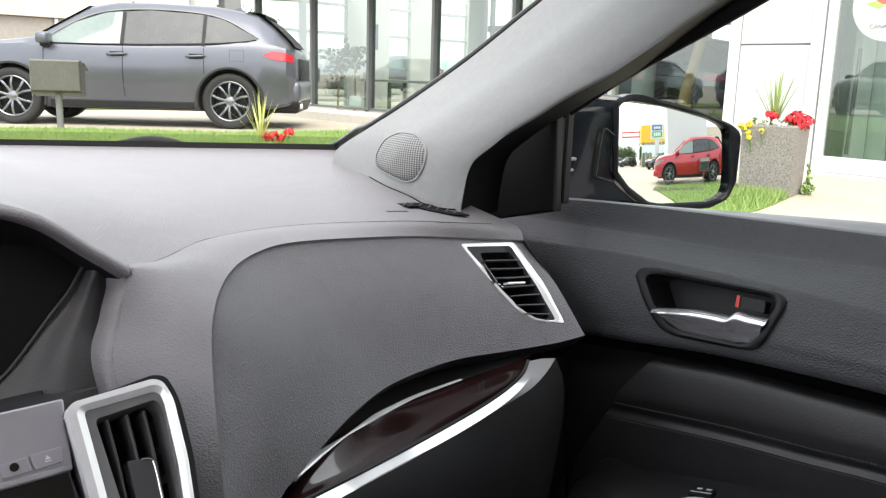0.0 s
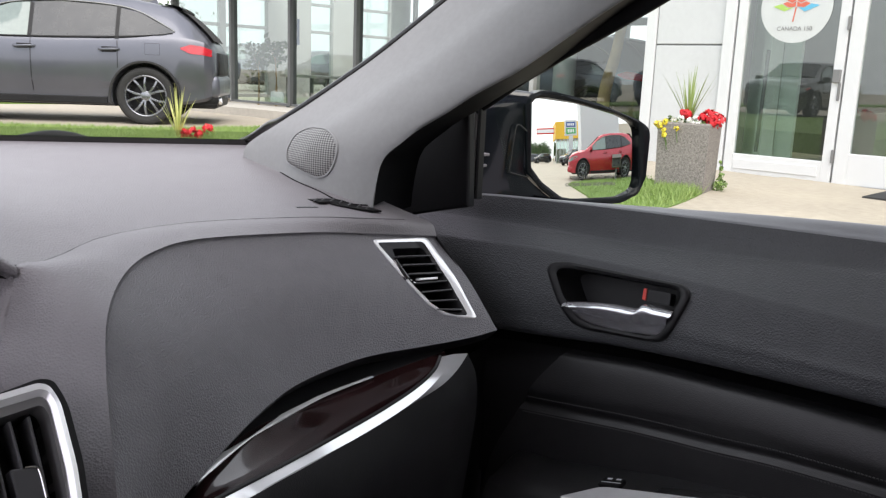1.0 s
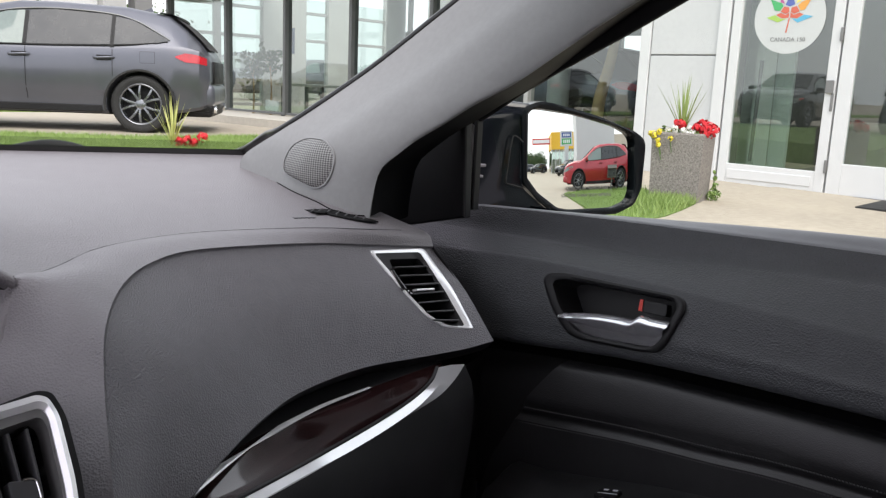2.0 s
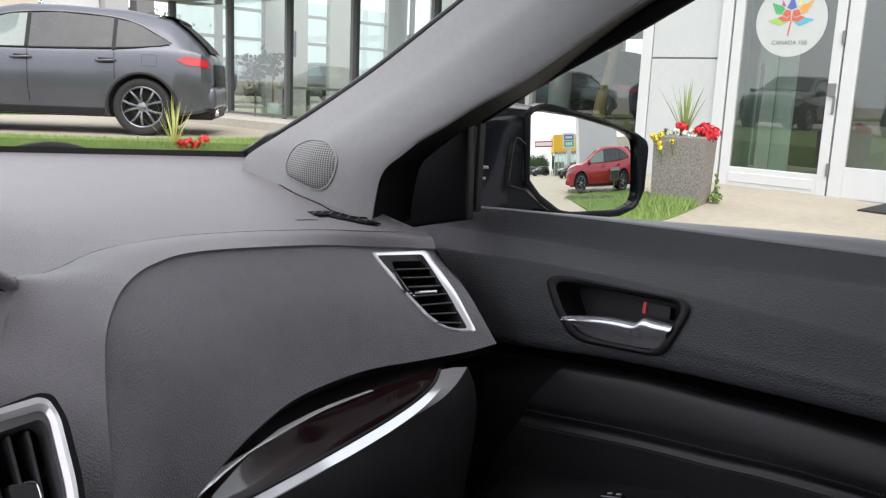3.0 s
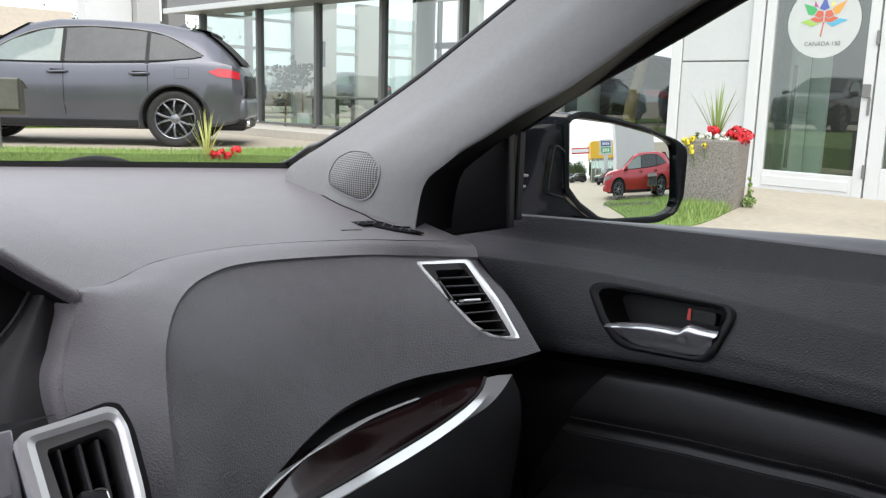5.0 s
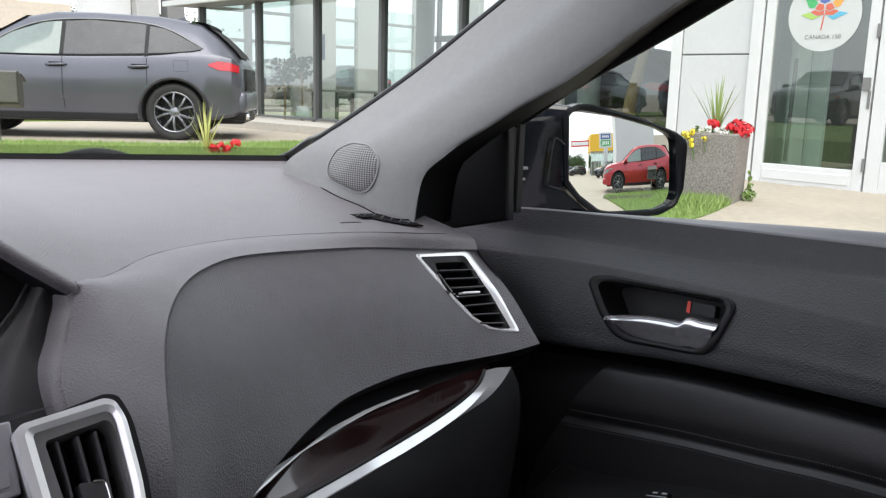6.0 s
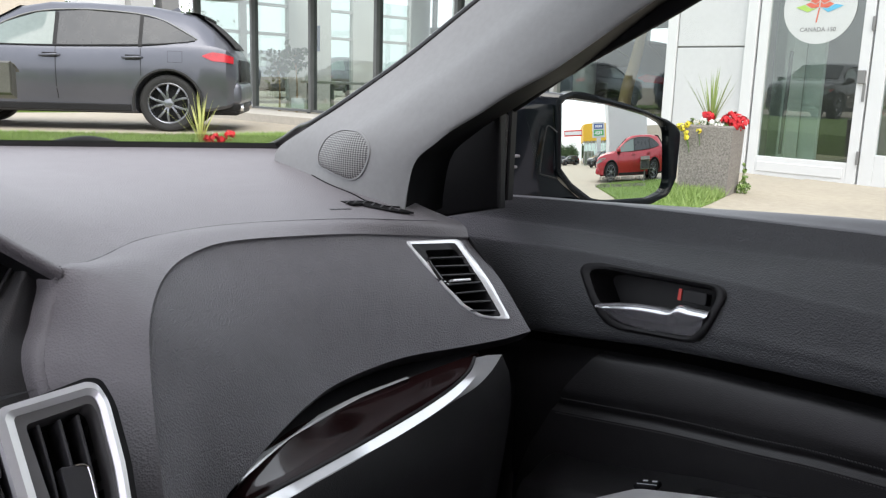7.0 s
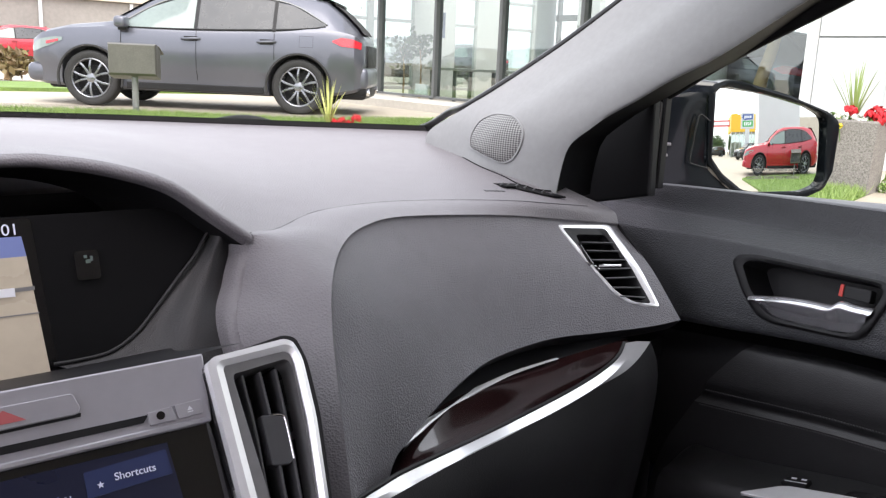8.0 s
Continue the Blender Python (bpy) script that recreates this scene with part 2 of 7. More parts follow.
def grille_mat():
    """Grey woven metal with rows of small round holes."""
    m = node_mat("speaker_mesh", (0.3, 0.3, 0.29), 0.45, 0.3, vary=0.05)
    t = m.node_tree
    b = t.nodes["Principled BSDF"]
    co, sp = t.nodes.new("ShaderNodeTexCoord"), t.nodes.new("ShaderNodeSeparateXYZ")
    t.links.new(co.outputs["Object"], sp.inputs[0])
    waves = []
    for axis, k in (("Y", 1500.0), ("Z", 2300.0)):
        a, s = t.nodes.new("ShaderNodeMath"), t.nodes.new("ShaderNodeMath")
        a.operation, s.operation = "MULTIPLY", "SINE"
        a.inputs[1].default_value = k
        t.links.new(sp.outputs[axis], a.inputs[0])
        t.links.new(a.outputs[0], s.inputs[0])
        waves.append(s)
    p = t.nodes.new("ShaderNodeMath")
    p.operation = "ADD"
    t.links.new(waves[0].outputs[0], p.inputs[0])
    t.links.new(waves[1].outputs[0], p.inputs[1])
    r = t.nodes.new("ShaderNodeMapRange")
    r.inputs[1].default_value, r.inputs[2].default_value = -0.4, 0.5
    t.links.new(p.outputs[0], r.inputs[0])
    mix = t.nodes.new("ShaderNodeMixRGB")
    mix.inputs[1].default_value, mix.inputs[2].default_value = (0.07, 0.07, 0.07, 1), (0.29, 0.29, 0.28, 1)
    t.links.new(r.outputs[0], mix.inputs[0])
    t.links.new(mix.outputs[0], b.inputs["Base Color"])
    return m


def dots_mat():
    """The windscreen's dotted shade band: fine black dots on clear glass."""
    m = bpy.data.materials.new("dotted_shade_band")
    m.use_nodes = True
    t = m.node_tree
    b = t.nodes["Principled BSDF"]
    b.inputs["Base Color"].default_value = (0.01, 0.01, 0.01, 1)
    co, sp = t.nodes.new("ShaderNodeTexCoord"), t.nodes.new("ShaderNodeSeparateXYZ")
    t.links.new(co.outputs["Object"], sp.inputs[0])
    waves = []
    for axis, k in (("X", 3000.0), ("Y", 2100.0)):
        a, w = t.nodes.new("ShaderNodeMath"), t.nodes.new("ShaderNodeMath")
        a.operation, w.operation = "MULTIPLY", "SINE"
        a.inputs[1].default_value = k
        t.links.new(sp.outputs[axis], a.inputs[0])
        t.links.new(a.outputs[0], w.inputs[0])
        waves.append(w)
    p, r = t.nodes.new("ShaderNodeMath"), t.nodes.new("ShaderNodeMath")
    p.operation, r.operation = "ADD", "GREATER_THAN"
    r.inputs[1].default_value = 0.35
    t.links.new(waves[0].outputs[0], p.inputs[0])
    t.links.new(waves[1].outputs[0], p.inputs[1])
    t.links.new(p.outputs[0], r.inputs[0])
    t.links.new(r.outputs[0], b.inputs["Alpha"])
    return m


SCREEN_PANE = glass_mat("windscreen_pane", (0.88, 0.96, 0.89), 0.07)
GRILLE, DOTS = grille_mat(), dots_mat()
SCREEN_MAP = glow_mat("lit_map_tan", (0.36, 0.325, 0.25), 0.12)
SCREEN_SKY = glow_mat("lit_map_blue", (0.14, 0.18, 0.36), 0.10)
SCREEN_DARK = glow_mat("lit_dark_blue", (0.008, 0.010, 0.024), 0.10)
SCREEN_KEY = glow_mat("lit_blue_key", (0.018, 0.026, 0.07), 0.10)
SCREEN_TEXT = glow_mat("lit_letters", (0.6, 0.64, 0.75), 0.06)
LAMP_GREEN = glow_mat("lit_pale_green", (0.09, 0.12, 0.11), 0.02)


def lettering(name, body, size, origin, u, v, material, parent, label="", depth=0.0003, lift=0.001):
    """Letters of the built-in font, laid flat, reading along u."""
    c = bpy.data.curves.new(name, "FONT")
    c.body, c.size, c.extrude, c.align_x, c.align_y = body, size, depth, "CENTER", "CENTER"
    tmp = bpy.data.objects.new(name, c)
    scene.collection.objects.link(tmp)
    me = bpy.data.meshes.new_from_object(tmp.evaluated_get(bpy.context.evaluated_depsgraph_get()))
    bpy.data.objects.remove(tmp)
    u, v = Vector(u).normalized(), Vector(v)
    v = (v - v.dot(u) * u).normalized()
    w = u.cross(v)
    me.transform(Matrix.Translation(Vector(origin) + w * lift) @ Matrix((u, v, w)).transposed().to_4x4())
    me.materials.clear()
    return part(name, me, material, parent, label)


def in_frame(o, u, v, pts, lift=0.0):
    """2D points of a face's own frame as places in the world."""
    o, u, v = Vector(o), Vector(u).normalized(), Vector(v)
    v = (v - v.dot(u) * u).normalized()
    w = u.cross(v)
    return [tuple(o + float(a) * u + float(b) * v + lift * w) for a, b in pts]


def ring(outer, inner, o, u, v, lift, drop=0.0, crown=0.0, n=None):
    """A frame between two outlines of as many points, crowned between them, its inner edge dropped by drop."""
    a, c = in_frame(o, u, v, outer, 0.0), in_frame(o, u, v, inner, -drop)
    am = in_frame(o, u, v, outer, lift)
    cm = in_frame(o, u, v, inner, lift - crown)
    mid = in_frame(o, u, v, [((p[0] + q[0]) / 2, (p[1] + q[1]) / 2) for p, q in zip(outer, inner)], lift + crown)
    rows = [[*r] for r in zip(a, am, mid, cm, c)]
    return grid([*rows, rows[0]])


def drape(ob, pts, o, u, v, lift=0.0):
    """2D points of a frame dropped on to a surface, each raised by lift along the frame's normal."""
    bpy.context.view_layer.update()
    out = []
    w = Vector(u).normalized().cross((Vector(v) - Vector(v).dot(Vector(u).normalized()) * Vector(u).normalized()).normalized())
    for p in in_frame(o, u, v, pts, 0.08):
        hit, place, _, _ = ob.ray_cast(Vector(p), -w, distance=0.2)
        out.append(tuple((place if hit else Vector(p) - w * 0.08) + w * lift))
    return out


def pierce(ob, outline, o, u, v, reach=0.05):
    """Opens a hole through a surface inside an outline of the frame."""
    o, u, v = Vector(o), Vector(u).normalized(), Vector(v)
    v = (v - v.dot(u) * u).normalized()
    w = u.cross(v)
    bm = bmesh.new()
    bm.from_mesh(ob.data)
    gone = []
    for f in bm.faces:
        d = f.calc_center_median() - o
        if abs(d.dot(w)) < reach and inside((d.dot(u), d.dot(v)), outline):
            gone.append(f)
    bmesh.ops.delete(bm, geom=gone, context="FACES")
    bm.to_mesh(ob.data)
    bm.free()


def inside(p, poly):
    c = False
    for (x0, y0), (x1, y1) in zip(poly, [*poly[1:], poly[0]]):
        if (y0 > p[1]) != (y1 > p[1]) and p[0] < (x1 - x0) * (p[1] - y0) / (y1 - y0) + x0:
            c = not c
    return c


def lie_ring(ob, outer, inner, o, u, v, lift, drop, crown=0.0, sink=0.004):
    """A raised frame that follows a surface: outer and inner outlines of as many points."""
    w = Vector(u).normalized().cross((Vector(v) - Vector(v).dot(Vector(u).normalized()) * Vector(u).normalized()).normalized())
    mid = [((p[0] + q[0]) / 2, (p[1] + q[1]) / 2) for p, q in zip(outer, inner)]
    near = [(p[0] * 0.88 + q[0] * 0.12, p[1] * 0.88 + q[1] * 0.12) for p, q in zip(outer, inner)]
    rows_ = [drape(ob, outer, o, u, v, -sink), drape(ob, outer, o, u, v, lift * 0.7), drape(ob, near, o, u, v, lift), drape(ob, mid, o, u, v, lift + crown), drape(ob, inner, o, u, v, lift - crown), drape(ob, inner, o, u, v, -drop)]
    cols = [list(c) for c in zip(*rows_)]
    return grid([*cols, cols[0]])


def resample(pts, n):
    """A closed outline as n even points."""
    p = np.array([*pts, pts[0]], float)
    s = np.r_[0, np.cumsum(np.linalg.norm(np.diff(p, axis=0), axis=1))]
    t = np.linspace(0, s[-1], n, endpoint=False)
    return [(float(np.interp(q, s, p[:, 0])), float(np.interp(q, s, p[:, 1]))) for q in t]


# ---- ground ----
ys = [-2500, -300, -80, -30, -12, -5, 0, 1, 2, 3, 4, 5, 6, 7, 8, 9, 9.7, 11, 14, 20, 40, 90, 400, 2500]
xs = [-2500, -300, -60, -20, -8, -3, 0, 3, 6, 9, 14, 30, 80, 300, 2500]
gr = part("ground", grid([[(x, y, ground_z(y)) for x in xs] for y in ys]), CONCRETE)
tagged(gr, "tan concrete pavement of the car lot", "ground", kind="structure")

# ---- dashboard ----
dash = thing("dashboard", "dark grey soft-touch car dashboard with wood and silver trim", "dashboard")
BROW = [(-0.75, 0.60, 0.95), (-0.42, 0.66, 0.985), (-0.2, 0.70, 1.006), (-0.054, 0.705, 1.008), (-0.018, 0.696, 1.007), (0.02, 0.684, 1.001), (0.059, 0.67, 0.988), (0.09, 0.66, 0.965), (0.118, 0.652, 0.944)]
CREST = [(0.1655, 0.6895, 0.9385), (0.226, 0.7314, 0.9419), (0.3274, 0.7527, 0.9417), (0.4491, 0.7226, 0.940), (0.5266, 0.7076, 0.9334), (0.632, 0.716, 0.9200)]
WIND = [(-0.75, 1.14, 0.979), (-0.4, 1.38, 0.979), (0.0, 1.46, 0.979), (0.19, 1.41, 0.979), (0.33, 1.315, 0.980), (0.46, 1.22, 0.981), (0.585, 1.10, 0.984), (0.64, 1.05, 0.985)]
MID = [(-0.75, 0.85, 0.985), (-0.3, 0.92, 1.005), (-0.03, 0.90, 1.003), (0.10, 0.86, 0.985), (0.2, 0.86, 0.963), (0.34, 0.90, 0.958), (0.48, 0.87, 0.957), (0.575, 0.81, 0.950), (0.60, 0.78, 0.944)]
top_pad = part("top_pad", loft([WIND, MID, BROW + CREST], 120, 26), DASH_TOP, dash, smooth=60)
TIP = (0.118, 0.652, 0.944)
rim_line = [tuple(p) for p in spline(BROW + CREST, 160)]
tip_at = min(range(160), key=lambda k: (Vector(rim_line[k]) - Vector(TIP)).length)
BAND = [(0.0492, 0.4592, 0.7192), (0.0828, 0.5589, 0.820), (0.088, 0.6104, 0.8798), (0.1043, 0.6371, 0.9039), (0.1155, 0.6492, 0.930)] + rim_line[tip_at:159:4] + [rim_line[159]]
PAD_TOP = [(0.0834, 0.4074, 0.7411), (0.1173, 0.4966, 0.8313), (0.1388, 0.5501, 0.883), (0.1575, 0.5835, 0.9147), (0.1958, 0.6327, 0.930), (0.2452, 0.6747, 0.9356), (0.3056, 0.6955, 0.9365), (0.4334, 0.6991, 0.9281), (0.518, 0.7013, 0.9176), (0.6295, 0.6965, 0.9034)]
PAD_LOW = [(0.105, 0.44, 0.71), (0.165, 0.505, 0.777), (0.202, 0.527, 0.791), (0.241, 0.547, 0.801), (0.298, 0.578, 0.806), (0.358, 0.604, 0.807), (0.444, 0.617, 0.807), (0.521, 0.610, 0.804), (0.579, 0.594, 0.806), (0.612, 0.578, 0.813)]
# the band rolls softly from the crest into the steeper pad
BAND_MID = [(x + 0.001, y - 0.002, z + 0.003) for x, y, z in (spline(BAND, 12) + spline(PAD_TOP, 12)) / 2]
PAD_IN = [(x + 0.004, y - 0.003, z - 0.009) for x, y, z in PAD_TOP]
part("band", loft([BAND, BAND_MID, PAD_TOP], 90, 10), DASH_TOP, dash, smooth=60)
PAD_MID = [(x, y - 0.004, z + 0.003) for x, y, z in (spline(PAD_TOP, 12) + spline(PAD_LOW, 12)) / 2]
pad = part("passenger_pad", loft([PAD_TOP, PAD_IN, PAD_MID, PAD_LOW], 300, 90), LEATHER, dash, smooth=60)
# the pad's end towards the door
END_T = [(0.632, 0.716, 0.9200), (0.6295, 0.6965, 0.9034), (0.6200, 0.635, 0.861), (0.612, 0.578, 0.813)]
part("end_cap", loft([END_T, [(x + 0.003, y + 0.010, z - 0.003) for x, y, z in END_T], [(x + 0.004, y + 0.07, z - 0.006) for x, y, z in END_T]], 20, 8), BLACK, dash, smooth=60)
UNDER = [[(x, y + a, z - b) for x, y, z in PAD_LOW] for a, b in ((0.0, 0.0), (0.012, 0.012), (0.03, 0.018), (0.09, 0.012))]
part("pad_underside", loft(UNDER, 60, 10), BLACK, dash, smooth=60)
WOOD_TOP = [(0.172, 0.515, 0.769), (0.192, 0.533, 0.775), (0.218, 0.544, 0.787), (0.268, 0.57, 0.790), (0.31, 0.586, 0.787), (0.353, 0.598, 0.785), (0.396, 0.607, 0.783), (0.456, 0.614, 0.784), (0.556, 0.607, 0.792)]
CHR_UP = [(0.1087, 0.4627, 0.7911), (0.1354, 0.4742, 0.7889), (0.1621, 0.4857, 0.7867), (0.2049, 0.5005, 0.7820), (0.2730, 0.5207, 0.7769), (0.3484, 0.5391, 0.7757), (0.4255, 0.5583, 0.7759), (0.4789, 0.5702, 0.7806), (0.5103, 0.5775, 0.7887), (0.5241, 0.5829, 0.7990)]
CHR_RIDGE = [(0.0990, 0.4560, 0.7900), (0.1322, 0.4683, 0.7861), (0.1993, 0.4926, 0.7765), (0.2906, 0.5164, 0.7728), (0.3601, 0.5346, 0.7690), (0.4271, 0.5510, 0.7694), (0.4756, 0.5623, 0.7738), (0.5116, 0.5730, 0.7807), (0.5380, 0.5833, 0.7870), (0.5480, 0.5864, 0.7960)]
CHR_LOW = [(0.1050, 0.4560, 0.7840), (0.1437, 0.4703, 0.7810), (0.2219, 0.4980, 0.7745), (0.2997, 0.5184, 0.7712), (0.3858, 0.5436, 0.7671), (0.4691, 0.5642, 0.7676), (0.5180, 0.5735, 0.7710), (0.5546, 0.5837, 0.7788), (0.5734, 0.5874, 0.7910)]
WOOD_BACK = [(x - 0.03, y + 0.07, z + 0.012) for x, y, z in WOOD_TOP]
WOOD_MID = [(x, y - 0.006, z - 0.004) for x, y, z in (spline(WOOD_TOP, 10) + spline(CHR_UP, 10)) / 2]
part("wood_trim", loft([WOOD_TOP, WOOD_MID, CHR_UP], 60, 20), WOOD, dash, "glossy dark red wood inlay", smooth=60)
part("wood_recess", loft([WOOD_BACK, WOOD_TOP], 60, 6), BLACK, dash, smooth=60)
part("silver_strip", grid(list(zip(*[[tuple(q) for q in spline(r, 60)] for r in ([(x, y + 0.002, z - 0.004) for x, y, z in CHR_UP], CHR_UP, CHR_RIDGE, CHR_LOW, [(x, y + 0.004, z - 0.002) for x, y, z in CHR_LOW])]))), SILVER, dash, "satin silver trim strip", smooth=12)
part("wood_gap", sweep([(x, y + 0.001, z + 0.0008) for x, y, z in CHR_UP], rect(0.003, 0.0022), n=60), BLACK, dash)
part("strip_gap", sweep([(x, y + 0.002, z - 0.0012) for x, y, z in CHR_LOW], rect(0.003, 0.0022), n=60), BLACK, dash)
SLIVER_UP = [(0.1875, 0.5335, 0.7782), (0.2092, 0.5403, 0.7880), (0.2369, 0.5516, 0.7891), (0.2749, 0.5692, 0.7882), (0.3101, 0.5837, 0.7870), (0.3444, 0.5940, 0.7863), (0.3886, 0.6047, 0.7856), (0.4528, 0.6115, 0.7851)]
SLIVER_LOW = [(0.1873, 0.5323, 0.7774), (0.2127, 0.5354, 0.7834), (0.2380, 0.5480, 0.7856), (0.2750, 0.5670, 0.7853), (0.3100, 0.5810, 0.7846), (0.3440, 0.5922, 0.7847), (0.3884, 0.6037, 0.7848), (0.4528, 0.6114, 0.7850)]
SLIVER_MID = [((a[0] + b[0]) / 2 - 0.001, (a[1] + b[1]) / 2 - 0.002, (a[2] + b[2]) / 2 + 0.001) for a, b in zip(SLIVER_UP, SLIVER_LOW)]
part("upper_silver_strip", loft([[(x, y + 0.004, z) for x, y, z in SLIVER_UP], SLIVER_UP, SLIVER_MID, SLIVER_LOW, [(x, y + 0.004, z) for x, y, z in SLIVER_LOW]], 50, 12), SILVER, dash, "thin silver sliver above the wood", smooth=50)
LOWER = [CHR_LOW] + [[(x + c, y + a, z - b) for x, y, z in CHR_LOW] for a, b, c in ((-0.004, 0.012, 0.004), (-0.006, 0.04, 0.012), (0.004, 0.12, 0.018), (0.05, 0.40, 0.02))]
part("glovebox_face", loft(LOWER, 40, 20), HIDE, dash, smooth=60)
part("knee_panel", grid([[(-0.75, 0.50, z), (0.1, 0.50, z), (0.72, 0.68, z)] for z in (0.75, 0.2)]), BLACK, dash)

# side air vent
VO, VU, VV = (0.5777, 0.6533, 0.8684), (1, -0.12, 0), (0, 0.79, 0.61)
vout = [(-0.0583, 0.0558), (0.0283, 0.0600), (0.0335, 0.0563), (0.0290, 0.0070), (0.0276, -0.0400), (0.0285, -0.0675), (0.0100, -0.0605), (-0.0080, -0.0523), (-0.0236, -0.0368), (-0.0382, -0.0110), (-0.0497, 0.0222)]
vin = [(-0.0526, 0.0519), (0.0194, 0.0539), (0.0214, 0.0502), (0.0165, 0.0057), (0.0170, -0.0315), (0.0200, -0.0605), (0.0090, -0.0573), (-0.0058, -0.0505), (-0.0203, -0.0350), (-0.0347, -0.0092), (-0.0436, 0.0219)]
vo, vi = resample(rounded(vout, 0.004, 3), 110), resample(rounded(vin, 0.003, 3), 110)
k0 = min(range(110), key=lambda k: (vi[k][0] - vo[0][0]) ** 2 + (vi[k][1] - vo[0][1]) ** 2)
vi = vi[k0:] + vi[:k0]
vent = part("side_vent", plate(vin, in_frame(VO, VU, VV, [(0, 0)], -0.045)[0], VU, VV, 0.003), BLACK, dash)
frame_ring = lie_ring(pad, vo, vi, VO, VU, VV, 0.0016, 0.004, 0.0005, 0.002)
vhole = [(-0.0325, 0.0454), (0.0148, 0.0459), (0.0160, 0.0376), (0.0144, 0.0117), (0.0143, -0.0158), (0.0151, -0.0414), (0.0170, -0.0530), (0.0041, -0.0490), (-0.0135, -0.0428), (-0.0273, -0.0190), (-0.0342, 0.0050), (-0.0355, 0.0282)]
vh = resample(rounded(vhole, 0.004, 3), 110)
k0 = min(range(110), key=lambda k: (vh[k][0] - vi[0][0]) ** 2 + (vh[k][1] - vi[0][1]) ** 2)
vh = vh[k0:] + vh[:k0]
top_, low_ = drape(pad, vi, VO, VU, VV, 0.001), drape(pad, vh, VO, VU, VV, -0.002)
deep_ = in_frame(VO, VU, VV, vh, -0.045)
slat_ends = []
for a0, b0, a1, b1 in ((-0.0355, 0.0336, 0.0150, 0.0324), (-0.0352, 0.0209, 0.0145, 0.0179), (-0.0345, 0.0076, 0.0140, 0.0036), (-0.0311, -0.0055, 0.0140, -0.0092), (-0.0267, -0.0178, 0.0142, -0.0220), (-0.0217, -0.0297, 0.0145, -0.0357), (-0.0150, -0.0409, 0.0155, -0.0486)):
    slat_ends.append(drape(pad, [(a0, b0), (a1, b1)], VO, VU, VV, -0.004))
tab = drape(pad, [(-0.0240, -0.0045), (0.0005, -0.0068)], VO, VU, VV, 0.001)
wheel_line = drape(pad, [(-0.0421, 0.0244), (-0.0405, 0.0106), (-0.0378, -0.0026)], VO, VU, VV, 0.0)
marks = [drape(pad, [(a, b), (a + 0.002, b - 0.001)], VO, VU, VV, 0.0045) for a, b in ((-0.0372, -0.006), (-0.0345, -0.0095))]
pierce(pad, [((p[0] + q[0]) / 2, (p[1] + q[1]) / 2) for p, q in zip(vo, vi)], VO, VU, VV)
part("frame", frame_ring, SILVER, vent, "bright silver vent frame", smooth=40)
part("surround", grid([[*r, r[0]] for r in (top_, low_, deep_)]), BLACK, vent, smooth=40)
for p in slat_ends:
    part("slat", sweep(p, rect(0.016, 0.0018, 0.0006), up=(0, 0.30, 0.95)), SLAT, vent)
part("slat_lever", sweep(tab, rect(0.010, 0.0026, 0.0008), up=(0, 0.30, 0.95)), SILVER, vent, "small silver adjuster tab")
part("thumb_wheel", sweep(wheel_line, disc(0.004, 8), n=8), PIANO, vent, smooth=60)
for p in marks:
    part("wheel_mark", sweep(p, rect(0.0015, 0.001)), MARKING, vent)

# thin dark strip imitating the shadow where the top pad overhangs the band
part("crest_shadow_line", sweep([(x, y - 0.0006, z - 0.0002) for x, y, z in rim_line[tip_at + 4:157:3]], disc(0.0005, 6)), DOOR_SKIN, dash, smooth=60)
# defroster slot and embossed mark by the pillar's foot
slot_line = [np.array(p) for p in drape(top_pad, [tuple(q) for q in spline([(0.500, 0.780), (0.522, 0.7775), (0.535, 0.761), (0.551, 0.746), (0.566, 0.7415)], 16)], (0, 0, 0.95), (1, 0, 0), (0, 1, 0))]
slot = part("defroster_vent", sweep([tuple(p + (0, 0, 0.0003)) for p in slot_line], rect(0.034, 0.002, 0.0006)), MATTE_PANEL, dash)
for k in range(1, 15, 2):
    s = slot_line[k]
    part("fin", sweep([(s[0] - 0.008, s[1] - 0.007, s[2] + 0.0010), (s[0] + 0.008, s[1] + 0.006, s[2] + 0.0012)], rect(0.0022, 0.002, 0.0005)), SLAT, slot)
for k in range(5):
    x, y = 0.463 + 0.0055 * k, 0.757 - 0.001 * k
    p = drape(top_pad, [(x, y)], (0, 0, 0.95), (1, 0, 0), (0, 1, 0))[0]
    part("embossed_bar", box((x, y, p[2] - 0.001), (x + 0.004, y + 0.009, p[2] + 0.0008)), DOOR_SKIN, dash)

# binnacle: the hooded recess round the upper display
inner = [(x * 0.985 - 0.003, y + 0.004, z - 0.011) for x, y, z in BROW[1:]]
deep = [(x * 0.9 - 0.012, y + 0.06, z - 0.022) for x, y, z in BROW[1:]]
part("hood_lip", loft([BROW[1:], [(x, y - 0.005, z - 0.003) for x, y, z in BROW[1:]], [(x - 0.001, y - 0.005, z - 0.008) for x, y, z in BROW[1:]], inner], 70, 10), DASH_TOP, dash, smooth=60)
part("hood_inside", loft([inner, deep, [(x * 0.8 - 0.02, 0.80, z - 0.03) for x, y, z in BROW[1:]]], 70, 10), BLACK, dash, smooth=60)
band_line = spline(BAND, 240)
low_at, high_at = (min(range(240), key=lambda k: float(np.linalg.norm(band_line[k] - np.array(q)))) for q in ((0.0828, 0.5589, 0.820), rim_line[tip_at]))
RIGHT_A = [tuple(p) for p in band_line[low_at:high_at + 1:3]][::-1]
